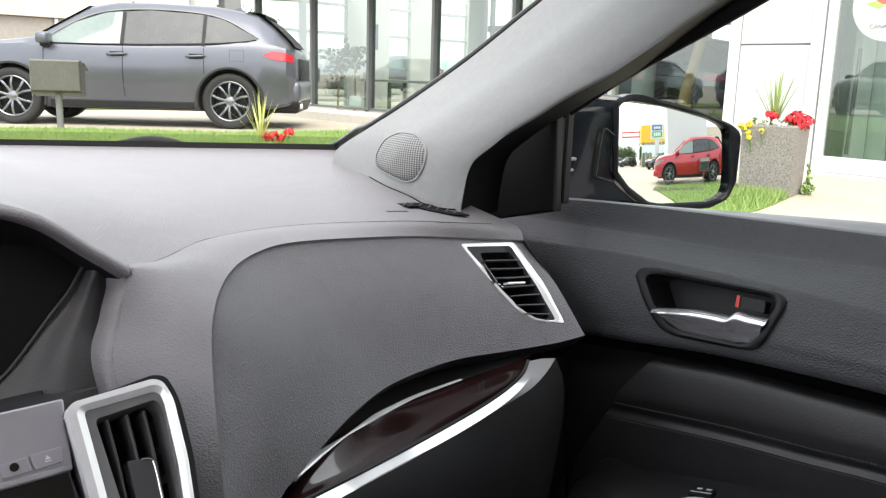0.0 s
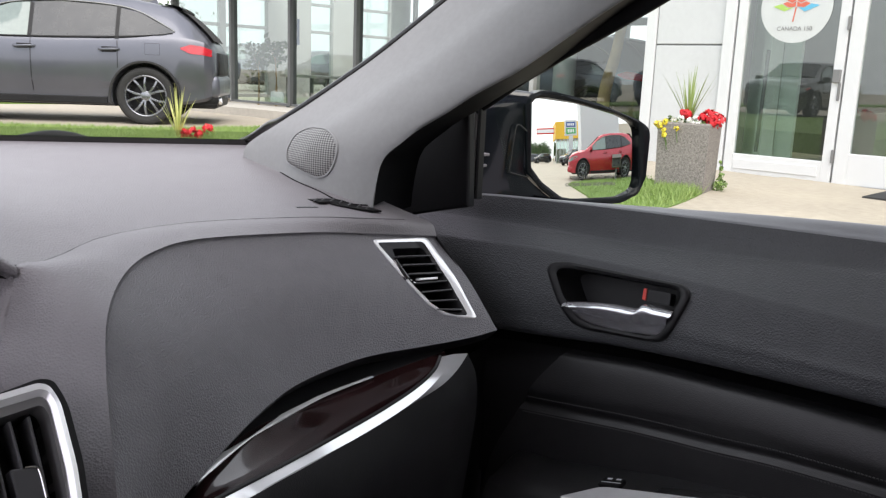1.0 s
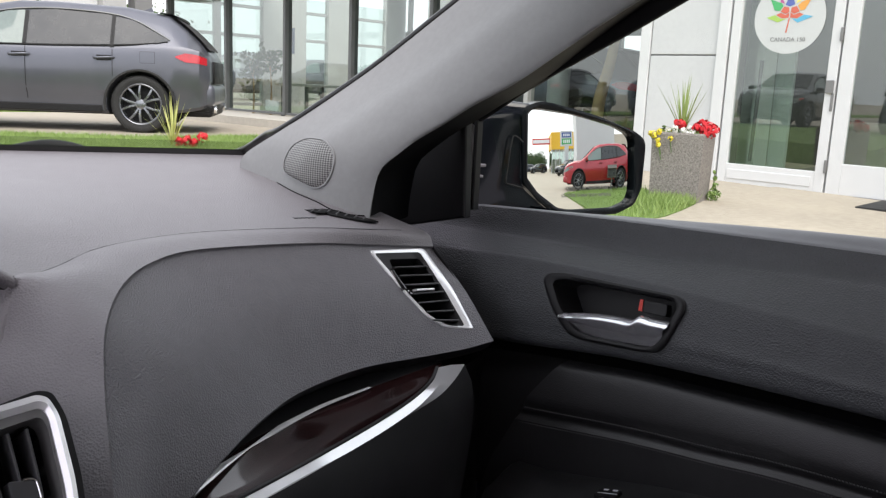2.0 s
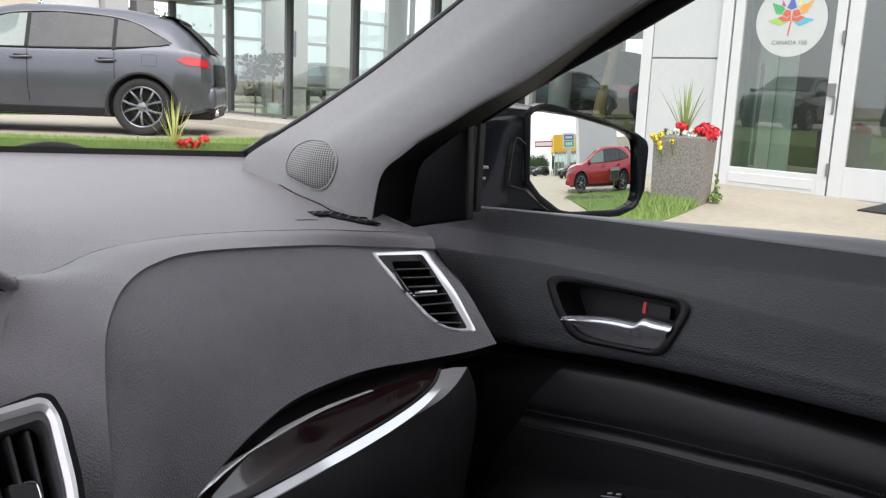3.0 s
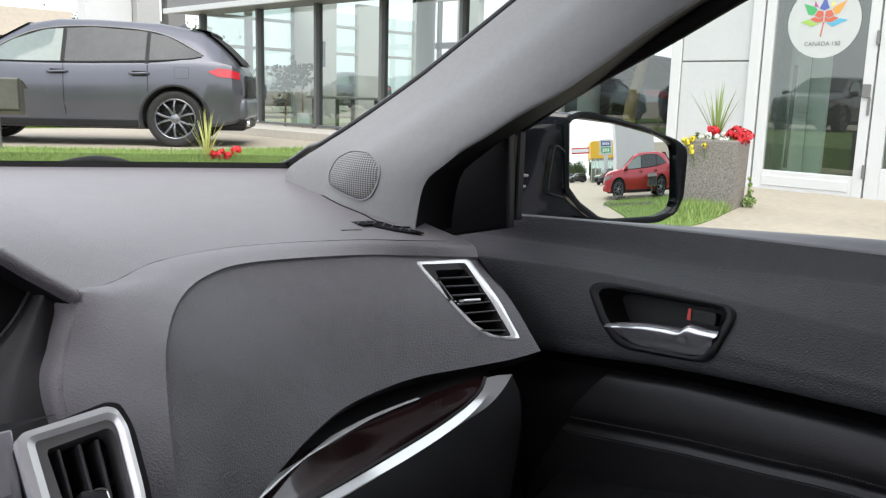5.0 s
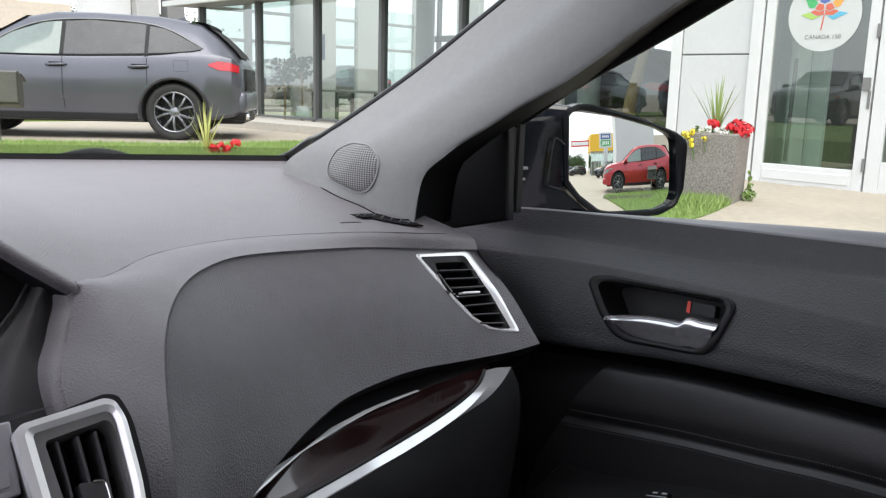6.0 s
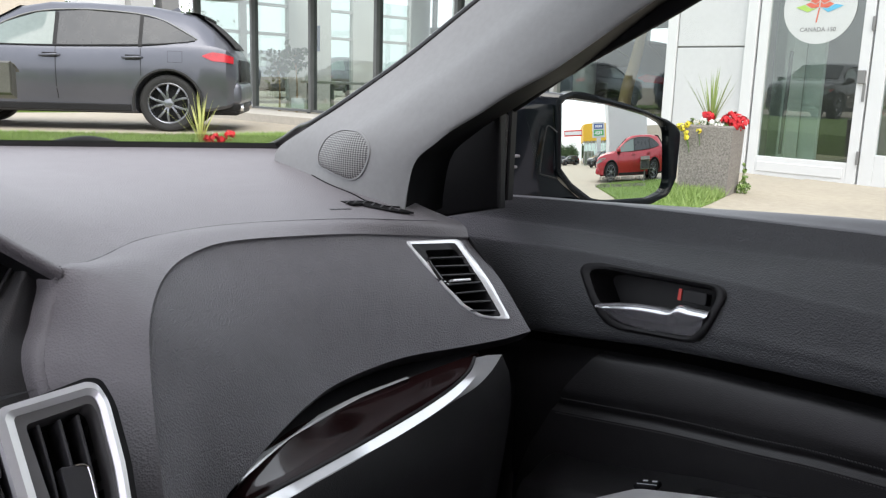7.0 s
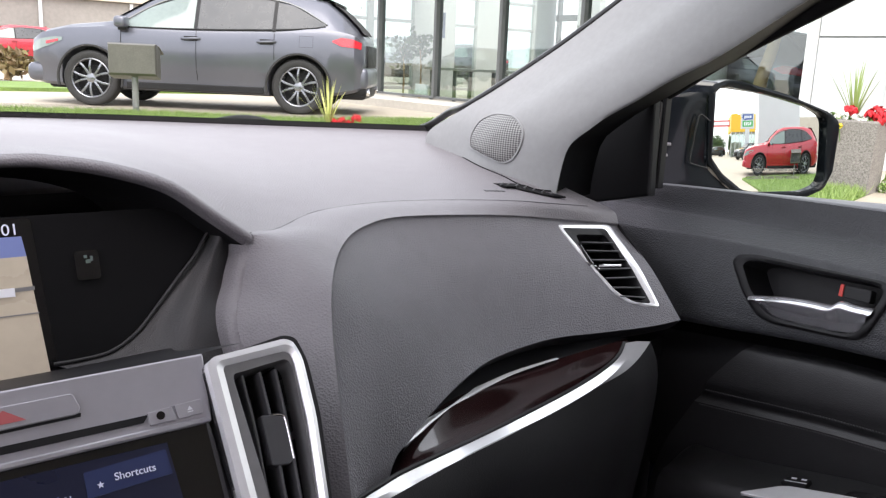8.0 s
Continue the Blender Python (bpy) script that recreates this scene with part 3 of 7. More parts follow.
roll = lambda dx, dy, dz: [(x + dx, y + dy, z + dz - 0.006 * max(0, 1 - 5 * k / len(RIGHT_A))) for k, (x, y, z) in enumerate(RIGHT_A)]
# the funnel from the rim of the hood down to the black display panel
DO, DU, DV = (-0.05, 0.672, 0.92), (1, 0, 0), (0, 0.35, 0.94)
panel_edge = [(0.150, 0.030), (0.1398, 0.0184), (0.1287, 0.0038), (0.1125, -0.0123), (0.0945, -0.0312), (0.0738, -0.0512), (0.0534, -0.0624), (0.0320, -0.0650), (0.0118, -0.0651)]
FUNNEL = in_frame(DO, DU, DV, [tuple(p) for p in spline(panel_edge, 24)], 0.0)
blend = lambda u, dx, dy: [tuple(np.array(p) * (1 - u) + np.array(q) * u + np.array((dx, dy, 0.0))) for p, q in zip(spline(RIGHT_A, 24), FUNNEL)]
ROLL_END = roll(-0.009, 0.020, -0.002)
part("band_roll", loft([RIGHT_A, roll(-0.0035, 0.0008, 0.0), roll(-0.0062, 0.004, -0.0005), roll(-0.008, 0.010, -0.001), ROLL_END], 60, 16), DASH_TOP, dash, smooth=70)
# the recess side's shade under the hood is put into its darker colour
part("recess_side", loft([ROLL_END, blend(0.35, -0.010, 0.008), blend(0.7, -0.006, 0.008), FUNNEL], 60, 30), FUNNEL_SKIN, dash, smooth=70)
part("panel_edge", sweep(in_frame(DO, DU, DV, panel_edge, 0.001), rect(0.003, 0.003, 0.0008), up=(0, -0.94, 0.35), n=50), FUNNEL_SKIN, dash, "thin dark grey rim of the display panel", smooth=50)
part("recess_floor", loft([[(-0.7, 0.53, 0.882), (-0.1, 0.53, 0.886), (0.056, 0.527, 0.896)], [(-0.7, 0.57, 0.874), (-0.1, 0.57, 0.876), (0.03, 0.575, 0.880)], [(-0.7, 0.655, 0.850), (-0.1, 0.655, 0.852), (0.05, 0.655, 0.856)]], 40, 10), BLACK, dash, smooth=60)

disp = thing("navigation_display", "upper dash display showing a tan road map", "car display")


def screen_piece(name, pts, mat, parent, o, u, v, lift, thick=0.001, label="", bevel=0.0):
    return part(name, plate(pts, in_frame(o, u, v, [(0, 0)], lift)[0], u, v, thick, bevel), mat, parent, label)


screen_piece("panel", [(-0.60, -0.085), (0.0, -0.085)] + [(float(a), float(b)) for a, b in spline(panel_edge[::-1], 24)] + [(0.105, 0.046), (-0.60, 0.050)], MATTE_PANEL, disp, DO, DU, DV, -0.006, 0.0055)
screen_piece("bezel", rounded([(-0.21, -0.080), (0.0150, -0.080), (0.0095, 0.045), (-0.21, 0.045)], 0.004), PIANO, disp, DO, DU, DV, -0.0005, 0.0008)
screen_piece("map", [(-0.17, -0.074), (0.0092, -0.0745), (0.0035, 0.0165), (-0.17, 0.017)], SCREEN_MAP, disp, DO, DU, DV, 0.0, label="lit tan map picture")
screen_piece("map_sky", [(-0.17, 0.017), (0.0035, 0.0165), (0.0018, 0.0315), (-0.17, 0.032)], SCREEN_SKY, disp, DO, DU, DV, 0.0)
screen_piece("map_road", [(-0.17, -0.012), (0.006, -0.009), (0.006, -0.006), (-0.17, -0.0085)], GREY_METAL, disp, DO, DU, DV, 0.0012, 0.0004)
screen_piece("map_road", [(-0.17, -0.026), (0.0068, -0.0265), (0.0068, -0.0255), (-0.17, -0.025)], GREY_METAL, disp, DO, DU, DV, 0.0012, 0.0004)
screen_piece("map_block", [(-0.02, -0.012), (-0.0075, -0.0125), (-0.0075, -0.006), (-0.02, -0.006)], MARKING, disp, DO, DU, DV, 0.002, 0.0004)
lettering("clock_digits", "01", 0.012, in_frame(DO, DU, DV, [(-0.0052, 0.0365)])[0], DU, DV, SCREEN_TEXT, disp, "white clock digits")
screen_piece("indicator", rounded([(0.036, -0.006), (0.0535, -0.006), (0.0535, 0.0165), (0.036, 0.0165)], 0.003), PIANO, disp, DO, DU, DV, 0.0, 0.002, "black passenger airbag indicator")
for a, b, w, h in ((0.0425, 0.0105, 0.0025, 0.0025), (0.0435, 0.0065, 0.0035, 0.003), (0.047, 0.008, 0.002, 0.004)):
    screen_piece("indicator_mark", [(a, b), (a + w, b), (a + w, b + h), (a, b + h)], LAMP_GREEN, disp, DO, DU, DV, 0.0022, 0.0003)

# centre stack and its vent
CO, CU, CV = (0.06, 0.515, 0.89), (1, 0, 0), (0, 0.55, 0.835)
stack = thing("centre_stack", "silver and black centre console with buttons and touchscreen", "console")
screen_piece("silver_panel", rounded([(-0.33, -0.0365), (-0.04, -0.0365), (-0.036, 0.0078), (-0.33, 0.0045)], 0.002), STACK_SILVER, stack, CO, CU, CV, -0.01, 0.01, "satin silver panel", 0.0015)
screen_piece("hazard_switch", rounded([(-0.24, -0.0172), (-0.118, -0.0156), (-0.1155, -0.0125), (-0.1185, -0.0028), (-0.24, -0.0035)], 0.002), STACK_SILVER, stack, CO, CU, CV, 0.0005, 0.002, "wide silver hazard switch", 0.0006)
screen_piece("hazard_mark", [(-0.168, -0.0135), (-0.145, -0.013), (-0.156, -0.0055)], HAZARD_RED, stack, CO, CU, CV, 0.0027, 0.0003, "red triangle mark")
screen_piece("hazard_shadow_gap", [(-0.24, -0.0192), (-0.116, -0.0172), (-0.1155, -0.0150), (-0.24, -0.0168)], BLACK, stack, CO, CU, CV, 0.0003, 0.0003)
screen_piece("disc_slot", [(-0.30, -0.0305), (-0.082, -0.0288), (-0.078, -0.0245), (-0.30, -0.0255)], BLACK, stack, CO, CU, CV, 0.0003, 0.0006, "dark disc slot")
screen_piece("disc_button", rounded([(-0.079, -0.0315), (-0.0625, -0.0313), (-0.0640, -0.0225), (-0.079, -0.0235)], 0.001), STACK_SILVER, stack, CO, CU, CV, 0.0005, 0.0018, bevel=0.0004)
screen_piece("eject_button", rounded([(-0.0610, -0.0313), (-0.0456, -0.0308), (-0.0446, -0.0215), (-0.0622, -0.0222)], 0.001), STACK_SILVER, stack, CO, CU, CV, 0.0005, 0.0018, bevel=0.0004)
screen_piece("eject_mark", [(-0.055, -0.0272), (-0.0515, -0.0271), (-0.0532, -0.0245)], MARKING, stack, CO, CU, CV, 0.0024, 0.0003)
screen_piece("eject_mark", [(-0.055, -0.0285), (-0.0515, -0.0284), (-0.0515, -0.0278), (-0.055, -0.0279)], MARKING, stack, CO, CU, CV, 0.0024, 0.0003)
screen_piece("sensor_eye", disc(0.0026, 14), PIANO, stack, in_frame(CO, CU, CV, [(-0.0717, -0.0268)], 0)[0], CU, CV, 0.002, 0.001)
part("ledge", sweep(in_frame(CO, CU, CV, [(-0.33, -0.0375), (-0.045, -0.0350)], 0.0), rect(0.004, 0.004, 0.001), up=(0, -0.8, 0.5)), STACK_SILVER, stack)
screen_piece("bezel", [(-0.33, -0.16), (-0.03, -0.16), (-0.042, -0.037), (-0.33, -0.0385)], PIANO, stack, CO, CU, CV, -0.012, 0.01)
touch = thing("touchscreen", "dark touchscreen with a blue shortcuts key", "touchscreen")
screen_piece("screen", [(-0.30, -0.15), (-0.063, -0.15), (-0.0705, -0.0432), (-0.30, -0.0437)], SCREEN_DARK, touch, CO, CU, CV, -0.0015, 0.001)
screen_piece("key", rounded([(-0.1205, -0.0645), (-0.0712, -0.0622), (-0.0725, -0.0470), (-0.1205, -0.0495)], 0.001), SCREEN_KEY, touch, CO, CU, CV, 0.0, 0.0004, "dark blue key")
lettering("key_letters", "Shortcuts", 0.0062, in_frame(CO, CU, CV, [(-0.0925, -0.0562)])[0], CU, CV, SCREEN_TEXT, touch)
star = [((0.0022 if k % 2 == 0 else 0.0009) * math.sin(k * math.pi / 5), (0.0022 if k % 2 == 0 else 0.0009) * math.cos(k * math.pi / 5)) for k in range(10)]
screen_piece("star_mark", star[::-1], SCREEN_TEXT, touch, in_frame(CO, CU, CV, [(-0.1127, -0.0585)])[0], CU, CV, 0.001, 0.0003)
lettering("clock_digits", "01", 0.0055, in_frame(CO, CU, CV, [(-0.131, -0.0625)])[0], CU, CV, SCREEN_TEXT, touch)
screen_piece("blue_mark", [(-0.139, -0.066), (-0.1355, -0.066), (-0.1355, -0.059), (-0.139, -0.061)], SCREEN_SKY, touch, CO, CU, CV, 0.0, 0.0006)

cout = [(-0.0395, -0.0030), (-0.0350, 0.0014), (0.0165, 0.0052), (0.0225, 0.0020), (0.0262, -0.0100), (0.0250, -0.0500), (0.0185, -0.1020), (0.0080, -0.1650), (-0.0360, -0.1650), (-0.0378, -0.0880)]
cinn = [(-0.0295, -0.0075), (-0.0280, -0.0055), (0.0150, -0.0030), (0.0185, -0.0050), (0.0200, -0.0110), (0.0185, -0.0520), (0.0125, -0.1010), (0.0030, -0.1580), (-0.0260, -0.1580), (-0.0278, -0.0880)]
chol = [(-0.0238, -0.0140), (-0.0225, -0.0115), (0.0138, -0.0080), (0.0165, -0.0098), (0.0182, -0.0155), (0.0162, -0.0580), (0.0115, -0.0996), (0.0010, -0.1500), (-0.0170, -0.1500), (-0.0195, -0.0880)]
cgap = [(-0.0395, -0.0030), (-0.0300, 0.0020), (0.0200, 0.0095), (0.0285, 0.0065), (0.0330, -0.0100), (0.0320, -0.0490), (0.0245, -0.1020), (0.0140, -0.1650), (-0.0360, -0.1650), (-0.0378, -0.0880)]
co_, ci_, ch_, cg_ = (rounded(p, r, 4) for p, r in ((cout, 0.006), (cinn, 0.004), (chol, 0.004), (cgap, 0.008)))
cv = part("centre_vent", plate(cout, in_frame(CO, CU, CV, [(0, 0)], -0.045)[0], CU, CV, 0.003), BLACK, stack)
part("frame", ring(co_, ci_, CO, CU, CV, 0.012, 0.002, 0.0012), SILVER, cv, "thick satin silver vent frame", smooth=25)
# black ring laid on the band as the shadow round the vent frame
part("shadow_gap", ring(cg_, co_, CO, CU, CV, 0.0045, 0.01), BLACK, cv, smooth=40)
part("surround", ring(ci_, ch_, CO, CU, CV, 0.0095, 0.020, 0.0), GREY_METAL, cv, smooth=40)
wall = in_frame(CO, CU, CV, resample(chol, 60), -0.01), in_frame(CO, CU, CV, resample(chol, 60), -0.045)
part("duct", grid([[*wall[0], wall[0][0]], [*wall[1], wall[1][0]]]), BLACK, cv)
for a, b in ((-0.0157, -0.0182), (-0.0031, -0.0068), (0.0080, 0.0030)):
    p = in_frame(CO, CU, CV, [(a, -0.0128), ((a + b) / 2 + 0.001, -0.055), (b - 0.004, -0.15)], -0.006)
    part("slat", sweep(p, rect(0.0022, 0.022, 0.0007), up=(0, -0.835, 0.55), n=12), SLAT, cv, smooth=50)
lev = part("vent_lever", plate(rounded([(-0.0110, -0.0740), (0.0005, -0.0762), (0.0045, -0.0735), (0.0058, -0.0470), (0.0028, -0.0432), (-0.0105, -0.0410)], 0.002), in_frame(CO, CU, CV, [(0, 0)], -0.004)[0], CU, CV, 0.01, 0.001), SLAT, cv)
part("silver_edge", sweep(in_frame(CO, CU, CV, [(-0.002, -0.0425), (0.003, -0.0434), (0.0056, -0.0475), (0.0048, -0.073)], 0.0055), rect(0.0016, 0.002, 0.0004), up=(0, -0.835, 0.55), n=14), CHROME, lev)

# ---- passenger door ----
door = thing("passenger_door", "black and dark grey car door with grained trim and stitched leather panel", "car door")


def door_rail(x, zs):
    """A rail along the door at a given depth, heights from front to back."""
    yy = [0.95, 0.75, 0.6, 0.45, 0.25, -0.1, -0.7]
    return [(x - 0.05 * max(0, (y - 0.45)) ** 1.3, y, z) for y, z in zip(yy, zs)]


D0 = door_rail(0.80, (0.906, 0.922, 0.934, 0.944, 0.956, 0.969, 0.984))
D1 = door_rail(0.789, (0.920, 0.934, 0.9455, 0.956, 0.968, 0.980, 0.995))
D1a = door_rail(0.7725, (0.925, 0.941, 0.9480, 0.9525, 0.958, 0.966, 0.977))
D1b = door_rail(0.7680, (0.923, 0.939, 0.9460, 0.9495, 0.9545, 0.962, 0.973))
D1c = door_rail(0.7640, (0.917, 0.930, 0.9370, 0.9405, 0.946, 0.954, 0.965))
D2 = door_rail(0.7550, (0.908, 0.913, 0.9165, 0.9190, 0.929, 0.938, 0.947))
D2a = door_rail(0.7460, (0.902, 0.906, 0.9100, 0.9120, 0.9205, 0.929, 0.938))
D2b = door_rail(0.7200, (0.883, 0.890, 0.8960, 0.8960, 0.8920, 0.888, 0.884))
D2c = door_rail(0.7120, (0.872, 0.880, 0.8880, 0.8870, 0.8810, 0.876, 0.872))
D3 = door_rail(0.702, (0.84, 0.848, 0.855, 0.855, 0.850, 0.845, 0.845))
D3b = door_rail(0.697, (0.795, 0.802, 0.813, 0.827, 0.835, 0.840, 0.844))
D4 = door_rail(0.703, (0.768, 0.775, 0.787, 0.803, 0.812, 0.817, 0.821))
D5 = door_rail(0.752, (0.768, 0.777, 0.789, 0.805, 0.814, 0.819, 0.823))
part("ledge", loft([D0, D1, D1a, D1b], 120, 24), LEDGE, door, "smooth dark grey ledge under the window", smooth=60)
trim = part("upper_trim", loft([D1b, D1c, D2, D2a, D2b, D2c, D3, D3b, D4, D5], 420, 150), DOOR_SKIN, door, smooth=60)
E0 = door_rail(0.752, (0.750, 0.762, 0.775, 0.788, 0.798, 0.805, 0.81))
E1 = door_rail(0.735, (0.735, 0.748, 0.766, 0.781, 0.789, 0.793, 0.797))
E2 = door_rail(0.718, (0.725, 0.742, 0.758, 0.775, 0.784, 0.788, 0.792))
E3 = door_rail(0.708, (0.685, 0.70, 0.718, 0.737, 0.753, 0.761, 0.766))
E4 = door_rail(0.712, (0.676, 0.684, 0.699, 0.717, 0.735, 0.747, 0.752))
E5 = door_rail(0.716, (0.668, 0.676, 0.691, 0.709, 0.728, 0.740, 0.744))
E6 = door_rail(0.711, (0.660, 0.668, 0.683, 0.702, 0.721, 0.733, 0.738))
E7 = door_rail(0.71, (0.55, 0.56, 0.58, 0.60, 0.62, 0.63, 0.63))
E8 = door_rail(0.715, (0.30, 0.30, 0.30, 0.30, 0.30, 0.30, 0.30))
# recess coloured near-black in place of the shade below the upper trim
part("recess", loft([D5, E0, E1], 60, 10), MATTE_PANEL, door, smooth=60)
back = lambda rail: [p for p in rail if p[1] < 0.5]
cut = lambda rail, y0: [(float(np.interp(y, [q[1] for q in rail][::-1], [q[0] for q in rail][::-1])), y, float(np.interp(y, [q[1] for q in rail][::-1], [q[2] for q in rail][::-1]))) for y in (y0, y0 - 0.05, 0.45, 0.35, 0.25, 0.0, -0.3, -0.7)]
part("leather_insert", loft([cut(E1, 0.552), cut(E2, 0.560), cut(E3, 0.592), cut(E4, 0.602)], 60, 20), HIDE, door, "black leather panel with a soft upper edge", smooth=60)
part("seam_channel", loft([cut(E4, 0.602), cut(E5, 0.607), cut(E6, 0.612)], 60, 8), HIDE, door, smooth=60)
part("lower_panel", loft([cut(E6, 0.612), cut(E7, 0.66), cut(E8, 0.70)], 50, 14), HIDE, door, smooth=60)
part("front_filler", loft([E1, E3, E7], 40, 10), BLACK, door, smooth=60).location = (0.012, 0, 0)
for rail, off, nm in ((cut(E4, 0.598), 0.0025, "upper_stitching"), (cut(E6, 0.604), -0.002, "lower_stitching")):
    bm = bmesh.new()
    line = spline(rail, 760)
    for a in range(0, 758, 2):
        p, q = line[a], line[a + 1]
        sweep([(p[0] - 0.0012, p[1], p[2] + off), (q[0] - 0.0012, q[1], q[2] + off * 1.1)], rect(0.0012, 0.0012), bm=bm)
    part(nm, bm, THREAD, door, "row of grey thread stitches")

# interior handle
HO, HU, HV = (0.698, 0.48, 0.852), (0, -1, 0), (0.25, 0, 1)
eout = [(-0.0979, 0.0214), (-0.0928, 0.0305), (-0.0716, 0.0353), (0.0765, 0.0368), (0.0866, 0.0305), (0.0871, 0.0204), (0.0744, -0.0186), (0.0644, -0.0303), (0.0465, -0.0333), (-0.0325, -0.0383), (-0.0522, -0.0347), (-0.0752, -0.0125)]
einn = [(-0.0833, 0.0192), (-0.0795, 0.025), (-0.0663, 0.0283), (0.0667, 0.0315), (0.0773, 0.0279), (0.0777, 0.0197), (0.0672, -0.0153), (0.0587, -0.0241), (0.0457, -0.0278), (-0.0258, -0.0314), (-0.0439, -0.0275), (-0.067, -0.0053)]
eo, ei = resample(rounded(eout, 0.008, 3), 120), resample(rounded(einn, 0.006, 3), 120)
k0 = min(range(120), key=lambda k: (ei[k][0] - eo[0][0]) ** 2 + (ei[k][1] - eo[0][1]) ** 2)
ei = ei[k0:] + ei[:k0]
sur = lie_ring(trim, eo, ei, HO, HU, HV, 0.0045, 0.008, 0.001)
inner_ = drape(trim, ei, HO, HU, HV, -0.002)
pierce(trim, [((p[0] + q[0]) / 2, (p[1] + q[1]) / 2) for p, q in zip(eo, ei)], HO, HU, HV)
esc = part("handle_surround", sur, BLACK, door, "black handle surround", smooth=50)
deep_ = in_frame(HO, HU, HV, [(a * 0.93, b * 0.93) for a, b in ei], -0.042)
part("cup_wall", grid([[*r, r[0]] for r in (inner_, deep_)]), BLACK, esc, smooth=50)
screen_piece("cup", einn, BLACK, esc, HO, HU, HV, -0.044, 0.002)
lo = [(-0.0643, -0.0125), (-0.0400, -0.0075), (-0.0137, -0.0033), (0.0100, -0.0015), (0.0292, -0.0007), (0.0382, 0.0063), (0.0521, 0.0055), (0.0741, 0.0058)]
lu = [(-0.0500, -0.0275), (-0.0342, -0.0298), (-0.0150, -0.0302), (0.0050, -0.0296), (0.0250, -0.0280), (0.0420, -0.0262), (0.0560, -0.0245), (0.0650, -0.0215)]
lm = [(a * 0.5 + c * 0.5, b * 0.62 + d * 0.38) for (a, b), (c, d) in zip(lo, lu)]
lt = [(a, b + 0.001) for a, b in lo]
part("lever", loft([in_frame(HO, HU, HV, lt, -0.02), in_frame(HO, HU, HV, lo, 0.0), in_frame(HO, HU, HV, [(a, b - 0.006) for a, b in lo], 0.006), in_frame(HO, HU, HV, lm, 0.004), in_frame(HO, HU, HV, lu, -0.012)], 40, 24), POLISHED, esc, "silver pull lever", smooth=60)
lock = part("lock_tab", plate(rounded([(0.0375, 0.0100), (0.0660, 0.0105), (0.0650, 0.0245), (0.0365, 0.0235)], 0.003), in_frame(HO, HU, HV, [(0, 0)], -0.016)[0], HU, HV, 0.012, 0.001), BLACK, esc)
screen_piece("red_mark", [(0.0320, 0.0112), (0.0362, 0.0108), (0.0352, 0.0240), (0.0315, 0.0237)], RED_MARK, lock, HO, HU, HV, -0.006, 0.002, "red unlocked mark")

# armrest with the window switch
ar = [[(0.712, y, z + 0.012), (0.69, y, z + 0.010), (0.655, y, z), (0.63, y, z - 0.015), (0.625, y, z - 0.09)] for y, z in ((0.600, 0.616), (0.55, 0.620), (0.50, 0.630), (0.40, 0.652), (0.2, 0.684), (-0.2, 0.71), (-0.6, 0.71))]
arm = part("armrest", grid([list(map(tuple, spline(r, 12))) for r in [[(0.712, 0.612, 0.62), (0.69, 0.612, 0.615), (0.66, 0.61, 0.60), (0.65, 0.608, 0.58), (0.65, 0.606, 0.54)], *ar]]), HIDE, door, smooth=60)
part("silver_bezel", plate(rounded([(0.0, 0.0), (0.25, 0.0), (0.25, 0.035), (0.04, 0.035)], 0.01), (0.630, 0.492, 0.629), (0, -0.965, 0.26), (1, 0, 0.15), 0.003, 0.001), SILVER, arm, "silver switch surround")
sw = part("window_switch", plate(rounded([(0, 0), (0.03, 0), (0.03, 0.016), (0, 0.016)], 0.003), (0.668, 0.462, 0.6395), (0, -0.965, 0.26), (1, 0, 0.15), 0.008, 0.002), BLACK, arm, "black switch with white marks")
for a in (0.006, 0.018):
    part("switch_mark", plate([(a, 0.009), (a + 0.006, 0.009), (a + 0.006, 0.012), (a, 0.012)], (0.668, 0.462, 0.648), (0, -0.965, 0.26), (1, 0, 0.15), 0.0004), MARKING, sw)
part("switch_edge", plate([(0.002, 0.002), (0.028, 0.002), (0.028, 0.003), (0.002, 0.003)], (0.668, 0.462, 0.648), (0, -0.965, 0.26), (1, 0, 0.15), 0.0004), MARKING, sw)
part("grip_pocket", plate(rounded([(0, 0), (0.12, 0), (0.12, 0.03), (0.01, 0.03)], 0.006), (0.655, 0.400, 0.6545), (0, -0.965, 0.26), (1, 0, 0.15), 0.002), PIANO, arm)

# sail panel, window channel and glass of the door
sail = [(0.72, 0.925, 0.88), (0.72, 0.910, 0.930), (0.72, 0.885, 0.965), (0.72, 0.847, 0.999), (0.72, 0.78, 1.033), (0.72, 0.722, 1.062), (0.72, 0.716, 0.93)]
part("sail_panel", plate([(-p[1], p[2]) for p in sail], (0.72, 0, 0), (0, -1, 0), (0, 0, 1), 0.012, 0.003), BLACK, door, "black triangular corner panel")
part("window_channel", sweep([(0.742, 0.737, 0.938), (0.742, 0.737, 1.058), (0.742, 0.735, 1.066)], rect(0.012, 0.022, 0.003), up=(1, 0, 0)), CHANNEL, door, "slim grey window channel")
part("channel_seal", sweep([(0.738, 0.7255, 0.938), (0.738, 0.7245, 1.070)], rect(0.006, 0.014, 0.002), up=(1, 0, 0)), BLACK, door)
